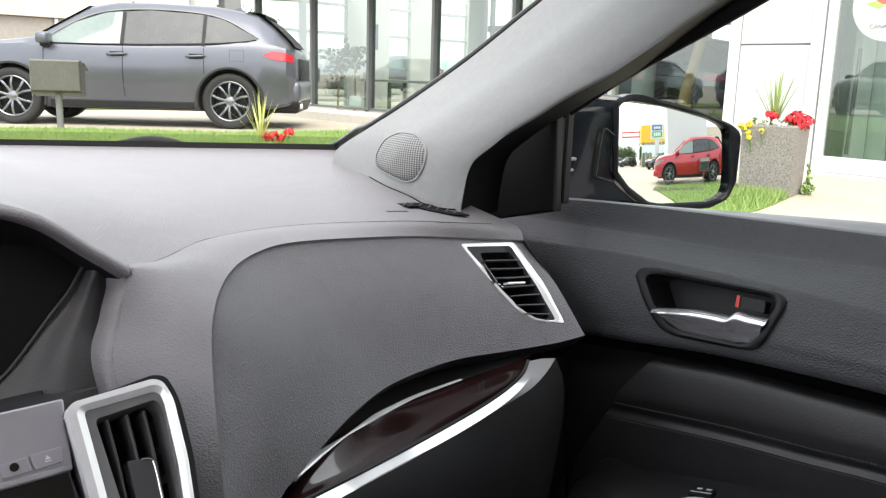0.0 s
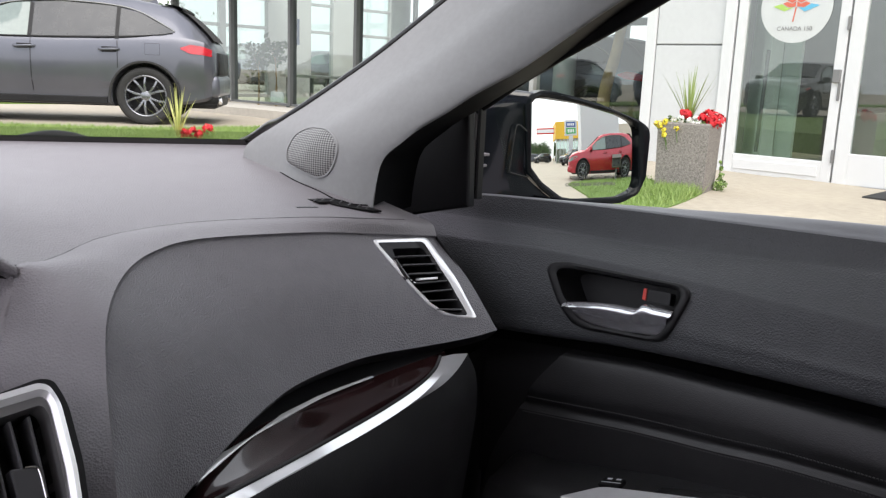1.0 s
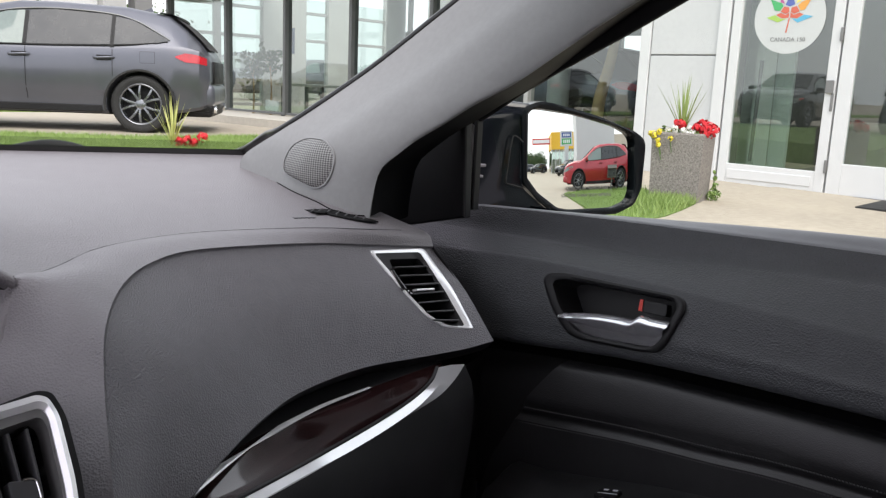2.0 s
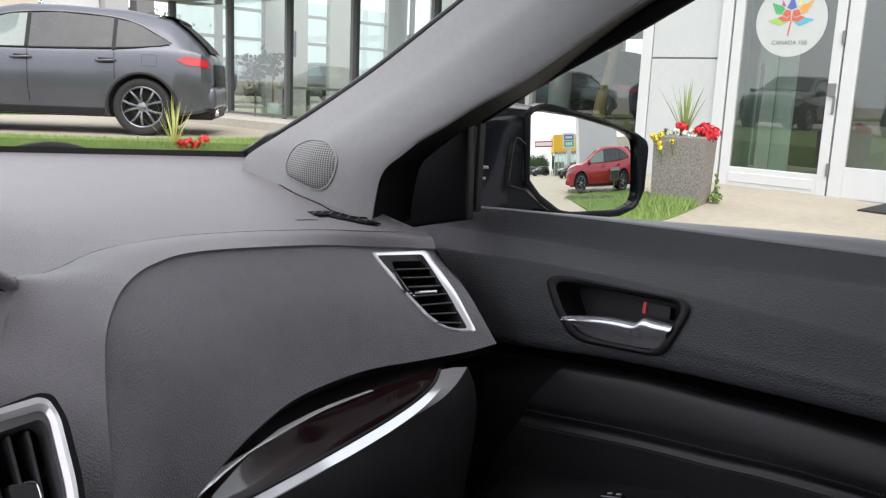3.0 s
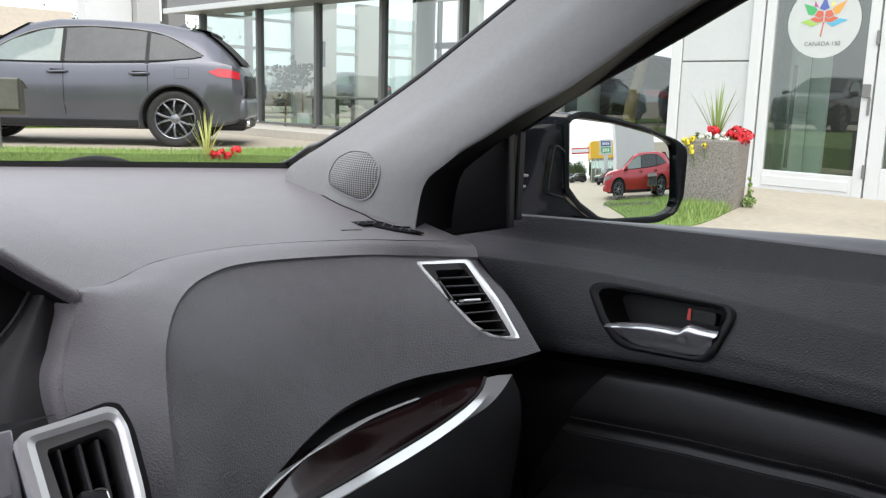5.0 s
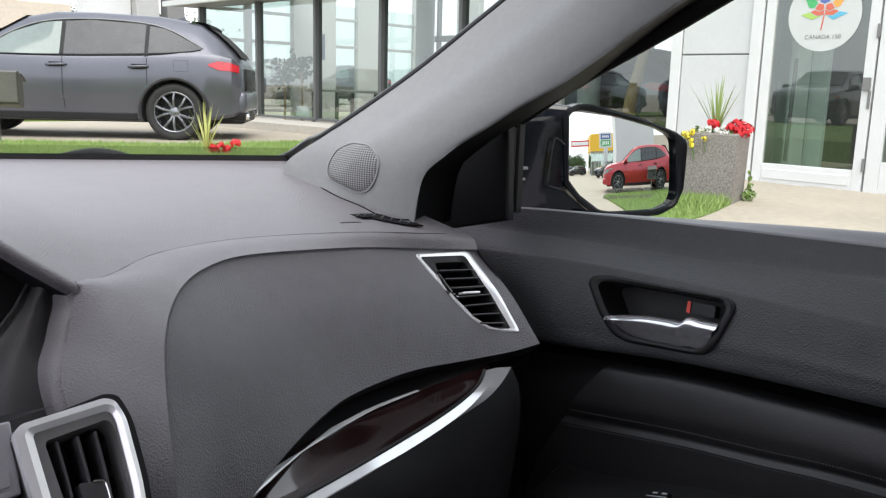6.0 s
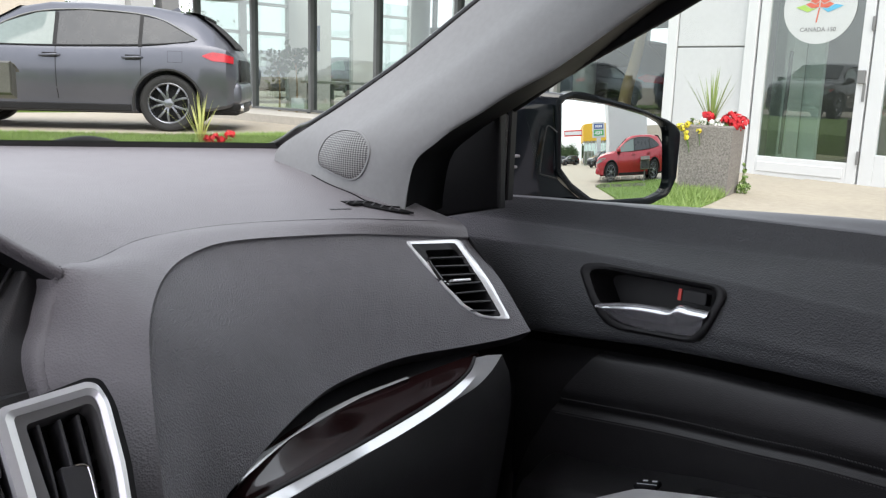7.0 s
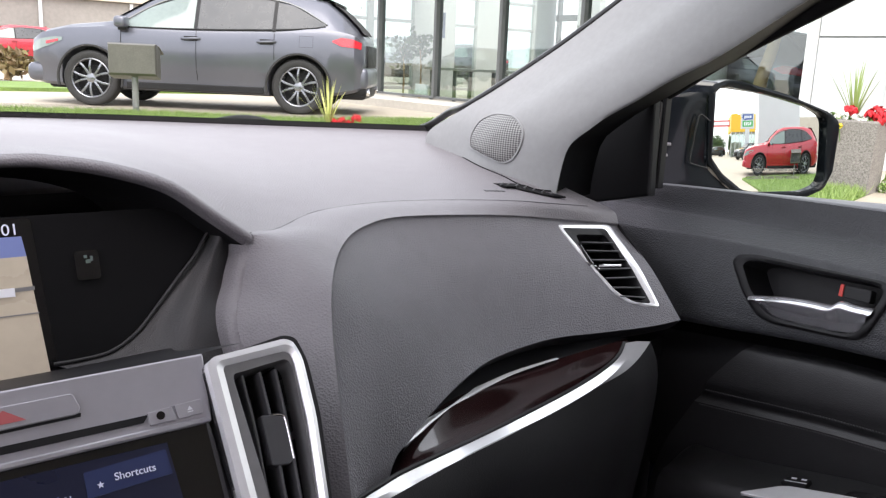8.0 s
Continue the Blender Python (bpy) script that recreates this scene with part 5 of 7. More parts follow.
def suv(label, paint, at, steer=0.0, group=""):
    """A large crossover, nose along +x."""
    s = SUV
    t = thing("parked_suv", label, "suv", at, group)
    xs_ = [-2.29, -2.275, -2.25, -2.20, -2.15, -2.05, -1.95, -1.84, -1.74, -1.58, -1.2, -0.8, -0.4, 0.1, 0.28, 0.45, 0.8, 1.15, 1.25, 1.5, 1.75, 1.95, 2.1, 2.2, 2.28, 2.33, 2.36]
    bm = bmesh.new()
    rows = []
    for X in xs_:
        h = car_section(s, X)
        rows.append([(X, y, z) for y, z in h] + [(X, -y, z) for y, z in h[-2:0:-1]])
    grid(rows, bm, closed=True)
    for r, rev in ((rows[0], False), (rows[-1], True)):
        vs = [min(bm.verts, key=lambda v: (v.co - Vector(p)).length) for p in r]
        bm.faces.new(vs[::-1] if rev else vs)
    me = mesh_of(bm, "body", 35)
    body = part("body", me, paint, t, "painted body shell")
    # wheel arches are cut through the shell
    bmc = bmesh.new()
    for X in (1.41, -1.41):
        bmesh.ops.create_cone(bmc, cap_ends=True, segments=40, radius1=0.425, radius2=0.425, depth=2.4, matrix=Matrix.Translation((X, 0, 0.37)) @ Matrix.Rotation(radians(90), 4, "X"))
    cutter = bpy.data.objects.new("cutter", mesh_of(bmc, "cutter"))
    scene.collection.objects.link(cutter)
    cutter.parent = t
    mod = body.modifiers.new("arches", "BOOLEAN")
    mod.object, mod.solver = cutter, "EXACT"
    bpy.context.view_layer.update()
    done = bpy.data.meshes.new_from_object(body.evaluated_get(bpy.context.evaluated_depsgraph_get()))
    body.modifiers.clear()
    done.materials.clear()
    done.materials.append(paint)
    for p in done.polygons:
        p.use_smooth = True
    done.set_sharp_from_angle(angle=radians(32))
    body.data = done
    bpy.data.objects.remove(cutter)
    for X in (1.41, -1.41):
        part("wheel_well", box((X - 0.44, -0.70, 0.30), (X + 0.44, 0.70, 0.86), 0.02), TYRE, t)
    part("underbody", box((-2.3, -0.72, 0.22), (2.1, 0.72, 0.62), 0.05), BLACK, t)
    for X in (1.41, -1.41):
        for sd in (1, -1):
            wheel(t, X, sd * 0.845, 0.37, sd, steer if X > 0 else 0)
            arch = [(X + 0.435 * math.cos(a), sd * (side_at(s, X, 0.75)[1] + 0.004), 0.37 + 0.435 * math.sin(a)) for a in np.linspace(radians(-14), radians(194), 30)]
            part("arch_trim", sweep(arch, rect(0.03, 0.035, 0.006), up=(0, 1, 0)), TYRE, t, smooth=40)
    for sd in (1, -1):
        full = [(1.02, 1.075, 1.085), (0.62, 1.075, 1.345), (0.22, 1.078, 1.485), (-0.35, 1.09, 1.53), (-1.0, 1.115, 1.50), (-1.35, 1.135, 1.42), (-1.66, 1.165, 1.26), (-1.76, 1.19, 1.205)]
        fx, fl_, fh = (np.array(c)[::-1] for c in zip(*full))
        for X0, X1, gm in ((1.02, 0.005, PALE_OPAQUE_GLASS), (-0.045, -1.05, CAR_GLASS), (-1.10, -1.76, CAR_GLASS)):
            sub = [(X, float(np.interp(X, fx, fl_)), float(np.interp(X, fx, fh))) for X in np.linspace(X0, X1, 14)]
            win = part("side_window", flank_panel(s, sub, 0.016 if X0 > -1.1 else 0.022, 24, 8, sd), gm, t, "tinted side window", smooth=60)
        for X0, X1 in ((0.005, -0.045), (-1.05, -1.10)):
            part("window_pillar", flank_panel(s, [(X0, 1.085, 1.505), (X1, 1.09, 1.495)], 0.018, 2, 8, sd), BLACK, win)
        hi = [side_at(s, X, z, 0.012) for X, z in ((1.05, 1.08), (0.62, 1.357), (0.22, 1.497), (-0.35, 1.542), (-1.0, 1.512), (-1.35, 1.432), (-1.66, 1.272), (-1.78, 1.20))]
        part("window_trim", sweep([(x, sd * y, z) for x, y, z in hi], disc(0.012, 6), n=40), GREY_METAL if paint != DARK_PAINT else BLACK, win, "grey window surround", smooth=60)
        lo = [side_at(s, X, z, 0.01) for X, z in ((1.02, 1.068), (0.2, 1.068), (-0.5, 1.083), (-1.2, 1.112), (-1.76, 1.182))]
        part("belt_strip", sweep([(x, sd * y, z) for x, y, z in lo], disc(0.010, 6), n=30), BLACK, win, smooth=60)
        for X0 in (0.98, -0.03, -1.08):
            z1 = 1.06
            seam = [side_at(s, X0, z, 0.002) for z in np.linspace(0.40 if X0 > -1 else 0.72, z1, 12)]
            part("door_seam", sweep([(x, sd * y, z) for x, y, z in seam], rect(0.007, 0.006)), BLACK, t)
        for X0 in (0.04, -0.98):
            a = [side_at(s, X0 + d, 0.945 + 0.008 * (d < 0), o) for d, o in ((0.12, 0.005), (0.07, 0.045), (-0.07, 0.045), (-0.12, 0.005))]
            part("door_handle", sweep([(x, sd * y, z) for x, y, z in a], rect(0.03, 0.035, 0.008), up=(0, sd, 0), n=12), paint, t, "body-coloured door handle", smooth=50)
            c = side_at(s, X0, 0.945, 0.002)
            part("handle_cup", sweep([(c[0] + 0.09, sd * c[1], c[2]), (c[0] - 0.09, sd * c[1], c[2])], rect(0.004, 0.07, 0.001), up=(0, 0, 1)), BLACK, t)
        sill = [side_at(s, X, 0.30, 0.01) for X in np.linspace(0.93, -0.93, 8)]
        part("sill_trim", sweep([(x, sd * y, z) for x, y, z in sill], rect(0.03, 0.09, 0.01), up=(0, 0, 1)), BLACK, t, smooth=40)
        part("tail_lamp", flank_panel(s, [(-1.86, 0.985, 1.00), (-1.98, 0.93, 1.045), (-2.13, 0.92, 1.03), (-2.24, 0.90, 0.99)], 0.012, 14, 5, sd), TAIL_RED, t, "red tail lamp", smooth=60)
        part("head_lamp", flank_panel(s, [(2.32, 0.68, 0.74), (2.15, 0.72, 0.86), (1.92, 0.80, 0.90), (1.78, 0.86, 0.90)], 0.010, 14, 5, sd), PALE_OPAQUE_GLASS, t, "clear headlamp", smooth=60)
        part("side_marker", flank_panel(s, [(2.02, 0.80, 0.84), (1.84, 0.845, 0.875)], 0.016, 6, 3, sd), TAIL_RED, t, "amber side marker")
        part("flap_gap", flank_panel(s, [(-1.417, 0.897, 1.043), (-1.603, 0.897, 1.043)], 0.0015, 4, 4, sd), BLACK, t)
        part("fuel_flap" if sd > 0 else "quarter_panel_line", flank_panel(s, [(-1.42, 0.90, 1.04), (-1.60, 0.90, 1.04)], 0.003, 4, 4, sd), paint, t)
        m = part("wing_mirror", box((0.86, sd * 1.02 - 0.11, 1.055), (1.02, sd * 1.02 + 0.11, 1.20), 0.045, 3), paint, t, "body-coloured wing mirror", smooth=50)
        part("mirror_base", box((0.88, sd * 0.96 - 0.05, 1.02), (1.0, sd * 0.96 + 0.05, 1.07), 0.01), BLACK, m)
    gl = [[(X, y * float(np.interp(X, s["x"], s["hr"])) * 0.93, float(np.interp(X, s["x"], s["top"])) + 0.012 + 0.018 * (1 - y * y)) for y in (-1, -0.5, 0, 0.5, 1)] for X in (1.12, 0.9, 0.7, 0.47)]
    part("windscreen", grid(gl), CAR_GLASS, t, smooth=70)
    gl = [[(X - 0.02, y * 0.60, float(np.interp(X, s["x"], s["top"])) + 0.02) for y in (-1, -0.5, 0, 0.5, 1)] for X in (-1.80, -1.93, -2.05, -2.17, -2.23)]
    # dark rubber material imitates the dark reflection in the rear glass
    part("rear_window", grid(gl), TYRE, t, smooth=70)
    part("spoiler", loft([[(-1.58, y, 1.578 - 0.03 * y * y) for y in (-0.6, 0, 0.6)], [(-1.76, y, 1.562 - 0.03 * y * y) for y in (-0.6, 0, 0.6)], [(-1.87, y, 1.515 - 0.03 * y * y) for y in (-0.58, 0, 0.58)], [(-1.76, y, 1.475) for y in (-0.58, 0, 0.58)]], 12, 10), BLACK, t, smooth=50)
    part("rear_bumper", box((-2.33, -0.78, 0.36), (-2.1, 0.78, 0.66), 0.07, 3), paint, t, smooth=40)
    # black block for the number-plate recess and the shadow in it
    part("tailgate_recess_shade", box((-2.318, -0.60, 0.66), (-2.26, 0.60, 0.96), 0.02), BLACK, t, smooth=40)
    part("rear_valance", box((-2.31, -0.74, 0.28), (-2.0, 0.74, 0.42), 0.04), BLACK, t, smooth=40)
    for sd in (1, -1):
        part("exhaust_tip", lathe([(0.05, -0.12), (0.055, 0.03), (0.045, 0.03), (0.04, -0.1)], 14), CHROME, t, "chrome exhaust tip").matrix_local = pose(-2.31, sd * 0.62, 0.33, 0, 0, 90)
    part("front_grille", box((2.30, -0.42, 0.55), (2.385, 0.42, 0.80), 0.03, 2), BLACK, t, "black grille", smooth=40)
    part("front_bumper", box((2.02, -0.80, 0.30), (2.36, 0.80, 0.55), 0.08, 3), paint, t, smooth=40)
    part("bumper_intake", box((2.2, -0.70, 0.33), (2.372, 0.70, 0.44), 0.03, 2), BLACK, t, smooth=40)
    part("aerial_fin", plate([(0, 0), (0.18, 0), (0.03, 0.06)], (-1.45, 0.006, 1.60), (1, 0, 0), (0, 0, 1), 0.012), paint, t)
    return t


grey = suv("metallic grey crossover parked on the concrete beside the lawn", GREY_PAINT, pose(4.797, 12.05, 0.335, 0, 0, 142.0), 0, "parked display cars")
red = suv("bright red crossover parked behind the lawn", RED_PAINT, pose(5.24, -8.67, ground_z(-8), 0, 0, 196.6) @ Matrix.Scale(0.955, 4), 0, "parked display cars")
for k, (x, y, a, pt) in enumerate(((-9.5, 2.2, 4, DARK_PAINT), (-9.0, 6.0, -3, GREY_PAINT), (-9.6, 10.0, 2, DARK_PAINT), (-9.2, 14.2, -2, GREY_PAINT), (-9.4, -2.0, 3, GREY_PAINT), (-9.8, -6.5, 0, DARK_PAINT), (-9.2, 19, 0, DARK_PAINT))):
    tmp = suv(("black" if pt == DARK_PAINT else "grey") + " crossover parked in the row across the lot", pt, pose(x, y, ground_z(y), 0, 0, a), 0, "cars across the lot") if k < 2 else copy_thing({DARK_PAINT: row_dark, GREY_PAINT: row_grey}[pt], pose(x, y, ground_z(y), 0, 0, a + (180 if k % 3 == 0 else 0)))
    if k == 0:
        row_dark = tmp
    if k == 1:
        row_grey = tmp
copy_thing(row_dark, pose(7.6, -27, ground_z(-30), 0, 0, 160))
copy_thing(row_dark, pose(3.6, -46, ground_z(-30), 0, 0, 165))
copy_thing(row_grey, pose(0.6, -48, ground_z(-30), 0, 0, 175))
for k, (x, y, a) in enumerate(((-9.3, 23.5, 4), (-9.1, 28, 178), (-8.8, 33, 0), (-4.5, 43, 95), (-1.2, 43.5, 82), (2.0, 43, 92), (-7.8, 43, 88))):
    copy_thing(row_dark if k % 2 else row_grey, pose(x, y, ground_z(y), 0, 0, a))

# ---- lawn, kerb and pavements ----
lawn_pts = [(1.75, 2.90), (4.6, 2.90), (5.48, 2.935), (5.89, 3.02), (6.40, 3.15), (6.62, 3.66), (6.9, 4.5), (7.1, 8.9), (6.6, 9.15), (4.6, 9.35), (3.4, 10.25), (1.4, 11.2), (-3.0, 12.4), (-9.0, 12.8), (-9.0, 6.5), (-3.0, 5.2), (1.3, 4.6)]


def lawn_lift(y):
    """The lawn lies nearly flush with the walkway and higher further on."""
    return 0.02 + 0.03 * min(max(y - 3.2, 0), 1)


def patch(name, outline, lift, material, label, category, kind="structure", step=0.5):
    """A flat area that follows the ground, with an edge down to it."""
    bm = bmesh.new()
    f = bm.faces.new([bm.verts.new((x, y, 0)) for x, y in outline])
    bmesh.ops.triangulate(bm, faces=[f])
    for axis in (0, 1):
        lo, hi = min(p[axis] for p in outline), max(p[axis] for p in outline)
        for k in np.arange(lo + step, hi, step):
            co = [0, 0, 0]
            co[axis] = k
            no = [0, 0, 0]
            no[axis] = 1
            bmesh.ops.bisect_plane(bm, geom=bm.verts[:] + bm.edges[:] + bm.faces[:], plane_co=co, plane_no=no)
    r = bmesh.ops.extrude_face_region(bm, geom=bm.faces[:])
    for g in r["geom"]:
        if isinstance(g, bmesh.types.BMVert):
            g.co.z = 1
    for v in bm.verts:
        v.co.z = ground_z(v.co.y) + ((lift(v.co.y) if callable(lift) else lift) if v.co.z > 0.5 else -0.1)
    return tagged(part(name, bm, material), label, category, kind=kind)


def blades(name, spots, height, width, material, label, lean=0.35, seed=3):
    """Many thin leaves of grass, each a bent sliver."""
    rnd = random.Random(seed)
    verts, faces = [], []
    for x, y, z in spots:
        h, a = height * rnd.uniform(0.55, 1.25), rnd.uniform(0, 6.283)
        dx, dy = width * math.cos(a), width * math.sin(a)
        lx, ly = rnd.gauss(0, lean) * h, rnd.gauss(0, lean) * h
        i = len(verts)
        verts += [(x - dx, y - dy, z), (x + dx, y + dy, z), (x + lx, y + ly, z + h)]
        faces.append((i, i + 1, i + 2))
    me = bpy.data.meshes.new(name)
    me.from_pydata(verts, [], faces)
    return tagged(part(name, me, material), label, "grass", kind="stuff")


def leaf_mat(name, c0, c1, rough=0.6):
    """Leaves whose green varies from leaf to leaf."""
    m = node_mat(name, c0, rough, vary=0.1)
    t = m.node_tree
    g, mx = t.nodes.new("ShaderNodeNewGeometry"), t.nodes.new("ShaderNodeMixRGB")
    mx.inputs[1].default_value, mx.inputs[2].default_value = (*c0, 1), (*c1, 1)
    t.links.new(g.outputs["Random Per Island"], mx.inputs[0])
    t.links.new(mx.outputs[0], t.nodes["Principled BSDF"].inputs["Base Color"])
    return m


GRASS_BLADE = leaf_mat("grass_blades", (0.15, 0.25, 0.05), (0.30, 0.40, 0.13))
patch("lawn", lawn_pts, lawn_lift, GRASS, "mown green lawn beside the pavement", "lawn")
rnd = random.Random(5)
spots = []
while len(spots) < 60000:
    x, y = rnd.uniform(1.0, 7.2), rnd.uniform(2.9, 11.0)
    if inside((x, y), lawn_pts) and not (abs(x - 6.53) < 0.24 and abs(y - 3.385) < 0.24):
        spots.append((x, y, ground_z(y) + lawn_lift(y) - 0.002))
blades("lawn_grass", spots, 0.045, 0.004, GRASS_BLADE, "short green blades of grass on the lawn")
back_pts = [(2.87, -2.3), (2.80, -3.40), (2.62, -6.99), (2.99, -7.55), (4.73, -7.75), (8.45, -6.6), (8.45, -2.3)]
patch("rear_lawn", back_pts, 0.04, GRASS, "mown green lawn behind the walkway", "lawn")
spots = []
while len(spots) < 16000:
    x, y = rnd.uniform(2.5, 8.4), rnd.uniform(-7.8, -2.3)
    if inside((x, y), back_pts):
        spots.append((x, y, ground_z(y) + 0.038))
blades("rear_lawn_grass", spots, 0.05, 0.006, GRASS_BLADE, "short green blades of grass on the rear lawn", seed=4)
LIGHT_CONC = node_mat("pale_concrete", (0.5, 0.47, 0.42), 0.85, vary=0.08, scale=1.5, bump=0.2, bump_scale=60)

patch("raised_walk", [(7.9, 5.6), (9.0, 5.6), (9.0, 19.0), (7.9, 19.0)], 0.13, LIGHT_CONC, "pale raised concrete walk along the shop windows", "pavement")
patch("walkway", [(1.8, -2.1), (8.5, -2.1), (8.5, 3.32), (1.8, 3.32)], 0.012, CONCRETE, "tan concrete walkway leading to the shop door", "pavement")
tagged(part("door_mat", box((7.6, 0.9, ground_z(2) + 0.012), (8.38, 2.28, ground_z(2) + 0.03), 0.005), TYRE), "black rubber door mat lying before the shop door", "door mat")

# ---- shop building ----
shop = thing("shop_building", "white panelled car showroom with large shop windows", "building", kind="structure")
FRAME_W = node_mat("white_aluminium", (0.64, 0.65, 0.66), 0.4, vary=0.03)
MULLION = node_mat("dark_mullion", (0.13, 0.135, 0.135), 0.45, 0.3, vary=0.1)
SILVER_MULLION = node_mat("silver_mullion", (0.45, 0.45, 0.44), 0.4, 0.5, vary=0.05)
# the unlit look of the lobby is put into its back wall's colour
LOBBY_DARK = node_mat("dim_lobby_wall", (0.13, 0.13, 0.13), 0.7, vary=0.2, scale=1.5)
INSIDE = node_mat("showroom_wall", (0.5, 0.5, 0.48), 0.8, vary=0.05, scale=1)
FLOOR_IN = node_mat("showroom_floor", (0.5, 0.46, 0.41), 0.25, vary=0.08, scale=2)
FROST = node_mat("pale_green_frosted_panel", (0.62, 0.7, 0.65), 0.35, vary=0.08, scale=3)
STICKER = node_mat("white_film", (0.55, 0.57, 0.57), 0.5, vary=0.04)
FX = 8.5  # the door front
GX = 9.0  # the window front


def wall_box(name, lo, hi, mat, bevel=0.006, parent=shop, label=""):
    return part(name, box(lo, hi, bevel), mat, parent, label)


zt = 4.6
# door front
wall_box("corner_post", (FX, 4.905, 0.22), (FX + 0.5, 5.03, zt), FRAME_W, label="white corner post")
wall_box("wall_panel", (FX + 0.012, 4.115, 0.22), (FX + 0.3, 4.895, 1.535), WHITE)
wall_box("wall_panel", (FX + 0.012, 4.115, 1.552), (FX + 0.3, 4.895, 3.0), WHITE)
wall_box("wall_panel", (FX + 0.012, 4.115, 3.02), (FX + 0.3, 4.895, zt), WHITE)
wall_box("pilaster", (FX - 0.03, 3.985, 0.2), (FX + 0.25, 4.105, zt), FRAME_W)
wall_box("backing", (FX + 0.03, 3.9, 0.2), (FX + 0.28, 5.0, zt), GREY_METAL)
wall_box("front_wall", (FX, -6.0, 0.1), (FX + 0.3, -0.3, zt), WHITE)
wall_box("front_lintel", (FX, -0.3, 2.75), (FX + 0.3, 4.0, zt), WHITE)


def sheet_x(x, y0, y1, z0, z1):
    """A glass sheet across x."""
    return grid([[(x, y0, z0), (x, y1, z0)], [(x, y0, z1), (x, y1, z1)]])


def glazed(name, x, y0, y1, z0, z1, bar_mat, rail, label, foot=None, glass=SHOP_GLASS):
    """A glazed leaf in the plane x, with stiles, rails and a pane."""
    d = thing(name, label, "shop door" if "door" in name else "window", kind="structure")
    foot = foot or rail
    wall = lambda n, lo, hi: part(n, box(lo, hi, 0.005), bar_mat, d)
    wall("stile", (x - 0.02, y0, z0), (x + 0.05, y0 + rail, z1))
    wall("stile", (x - 0.02, y1 - rail, z0), (x + 0.05, y1, z1))
    wall("top_rail", (x - 0.018, y0 + rail, z1 - rail), (x + 0.048, y1 - rail, z1))
    wall("bottom_rail", (x - 0.018, y0 + rail, z0), (x + 0.048, y1 - rail, z0 + foot))
    p = part("pane", sheet_x(x + 0.014, y0 + rail, y1 - rail, z0 + foot, z1 - rail), glass, d)
    p.visible_shadow = False
    return d


d1 = glazed("door_1", FX, 2.86, 3.965, 0.225, 2.70, FRAME_W, 0.095, "white framed glass shop door with a round sticker", 0.205)
part("foot_panel", box((FX - 0.028, 2.99, 0.275), (FX - 0.012, 3.85, 0.375), 0.004), FRAME_W, d1)
part("lock_plate", box((FX - 0.05, 2.875, 1.19), (FX - 0.016, 2.945, 1.315), 0.006), GREY_METAL, d1, "grey metal lock plate")
part("lock_bar", box((FX - 0.035, 2.865, 1.02), (FX - 0.018, 2.89, 1.19), 0.003), GREY_METAL, d1)
for z in (1.68, 0.42):
    part("hinge", box((FX - 0.04, 2.845, z), (FX - 0.015, 2.872, z + 0.13), 0.004), GREY_METAL, d1)
part("pull_bar", sweep([(FX + 0.09, 3.67, 0.46), (FX + 0.09, 3.65, 1.5)], disc(0.02, 8)), MULLION, d1, "dark pull bar behind the glass", smooth=60)
part("sticker", plate(disc(0.352, 48), (FX + 0.006, 3.39, 1.915), (0, -1, 0), (0, 0, 1), 0.001), STICKER, d1, "round white window sticker with a coloured maple leaf")
leafc = {}
for nm, c in (("blue", (0.1, 0.14, 0.42)), ("green", (0.06, 0.42, 0.15)), ("orange", (0.75, 0.35, 0.08)), ("red", (0.62, 0.14, 0.09)), ("lime", (0.36, 0.55, 0.12)), ("cyan", (0.1, 0.42, 0.62)), ("yellow", (0.8, 0.72, 0.15)), ("pink", (0.5, 0.1, 0.3))):
    leafc[nm] = node_mat("sticker_" + nm, c, 0.5, vary=0.03)
S = 0.0031
for nm, pts in (
    ("blue", [(0, 92), (-17, 54), (-2, 47), (14, 54)]),
    ("red", [(-4, 44), (-20, 48), (-30, 31), (-14, 23), (-2, 30)]), ("red", [(4, 44), (20, 48), (30, 31), (14, 23), (2, 30)]),
    ("red", [(-2, 28), (-13, 20), (-30, 27), (-44, 21), (-24, 9), (-2, 11)]), ("red", [(2, 28), (13, 20), (30, 27), (44, 21), (24, 9), (2, 11)]),
    ("green", [(-66, 72), (-30, 59), (-23, 50), (-33, 33), (-50, 36)]), ("orange", [(66, 76), (34, 61), (23, 50), (33, 33), (46, 36)]),
    ("lime", [(-74, 12), (-47, 20), (-26, 7), (-8, 8), (-36, -4)]), ("cyan", [(74, 14), (47, 20), (26, 7), (8, 8), (28, -6)]),
    ("yellow", [(26, 80), (17, 57), (30, 63)]), ("pink", [(-32, 80), (-19, 57), (-34, 62)]), ("red", [(-2, 9), (2, 9), (-4, -38), (-8, -38)]),
):
    area = sum(pts[i - 1][0] * pts[i][1] - pts[i][0] * pts[i - 1][1] for i in range(len(pts)))
    pts = pts if area > 0 else pts[::-1]
    part("leaf_facet", plate([(a * S, b * S * 0.95) for a, b in pts], (FX + 0.003, 3.39, 1.88), (0, -1, 0), (0, 0, 1), 0.0015), leafc[nm], d1)
lettering("sticker_words", "CANADA 150", 0.058, (FX + 0.003, 3.385, 1.70), (0, -1, 0), (0, 0, 1), GREY_METAL, d1, "grey lettering")
glazed("door_2", FX, 1.62, 2.84, 0.225, 2.70, FRAME_W, 0.13, "white framed glass shop door", 0.30)
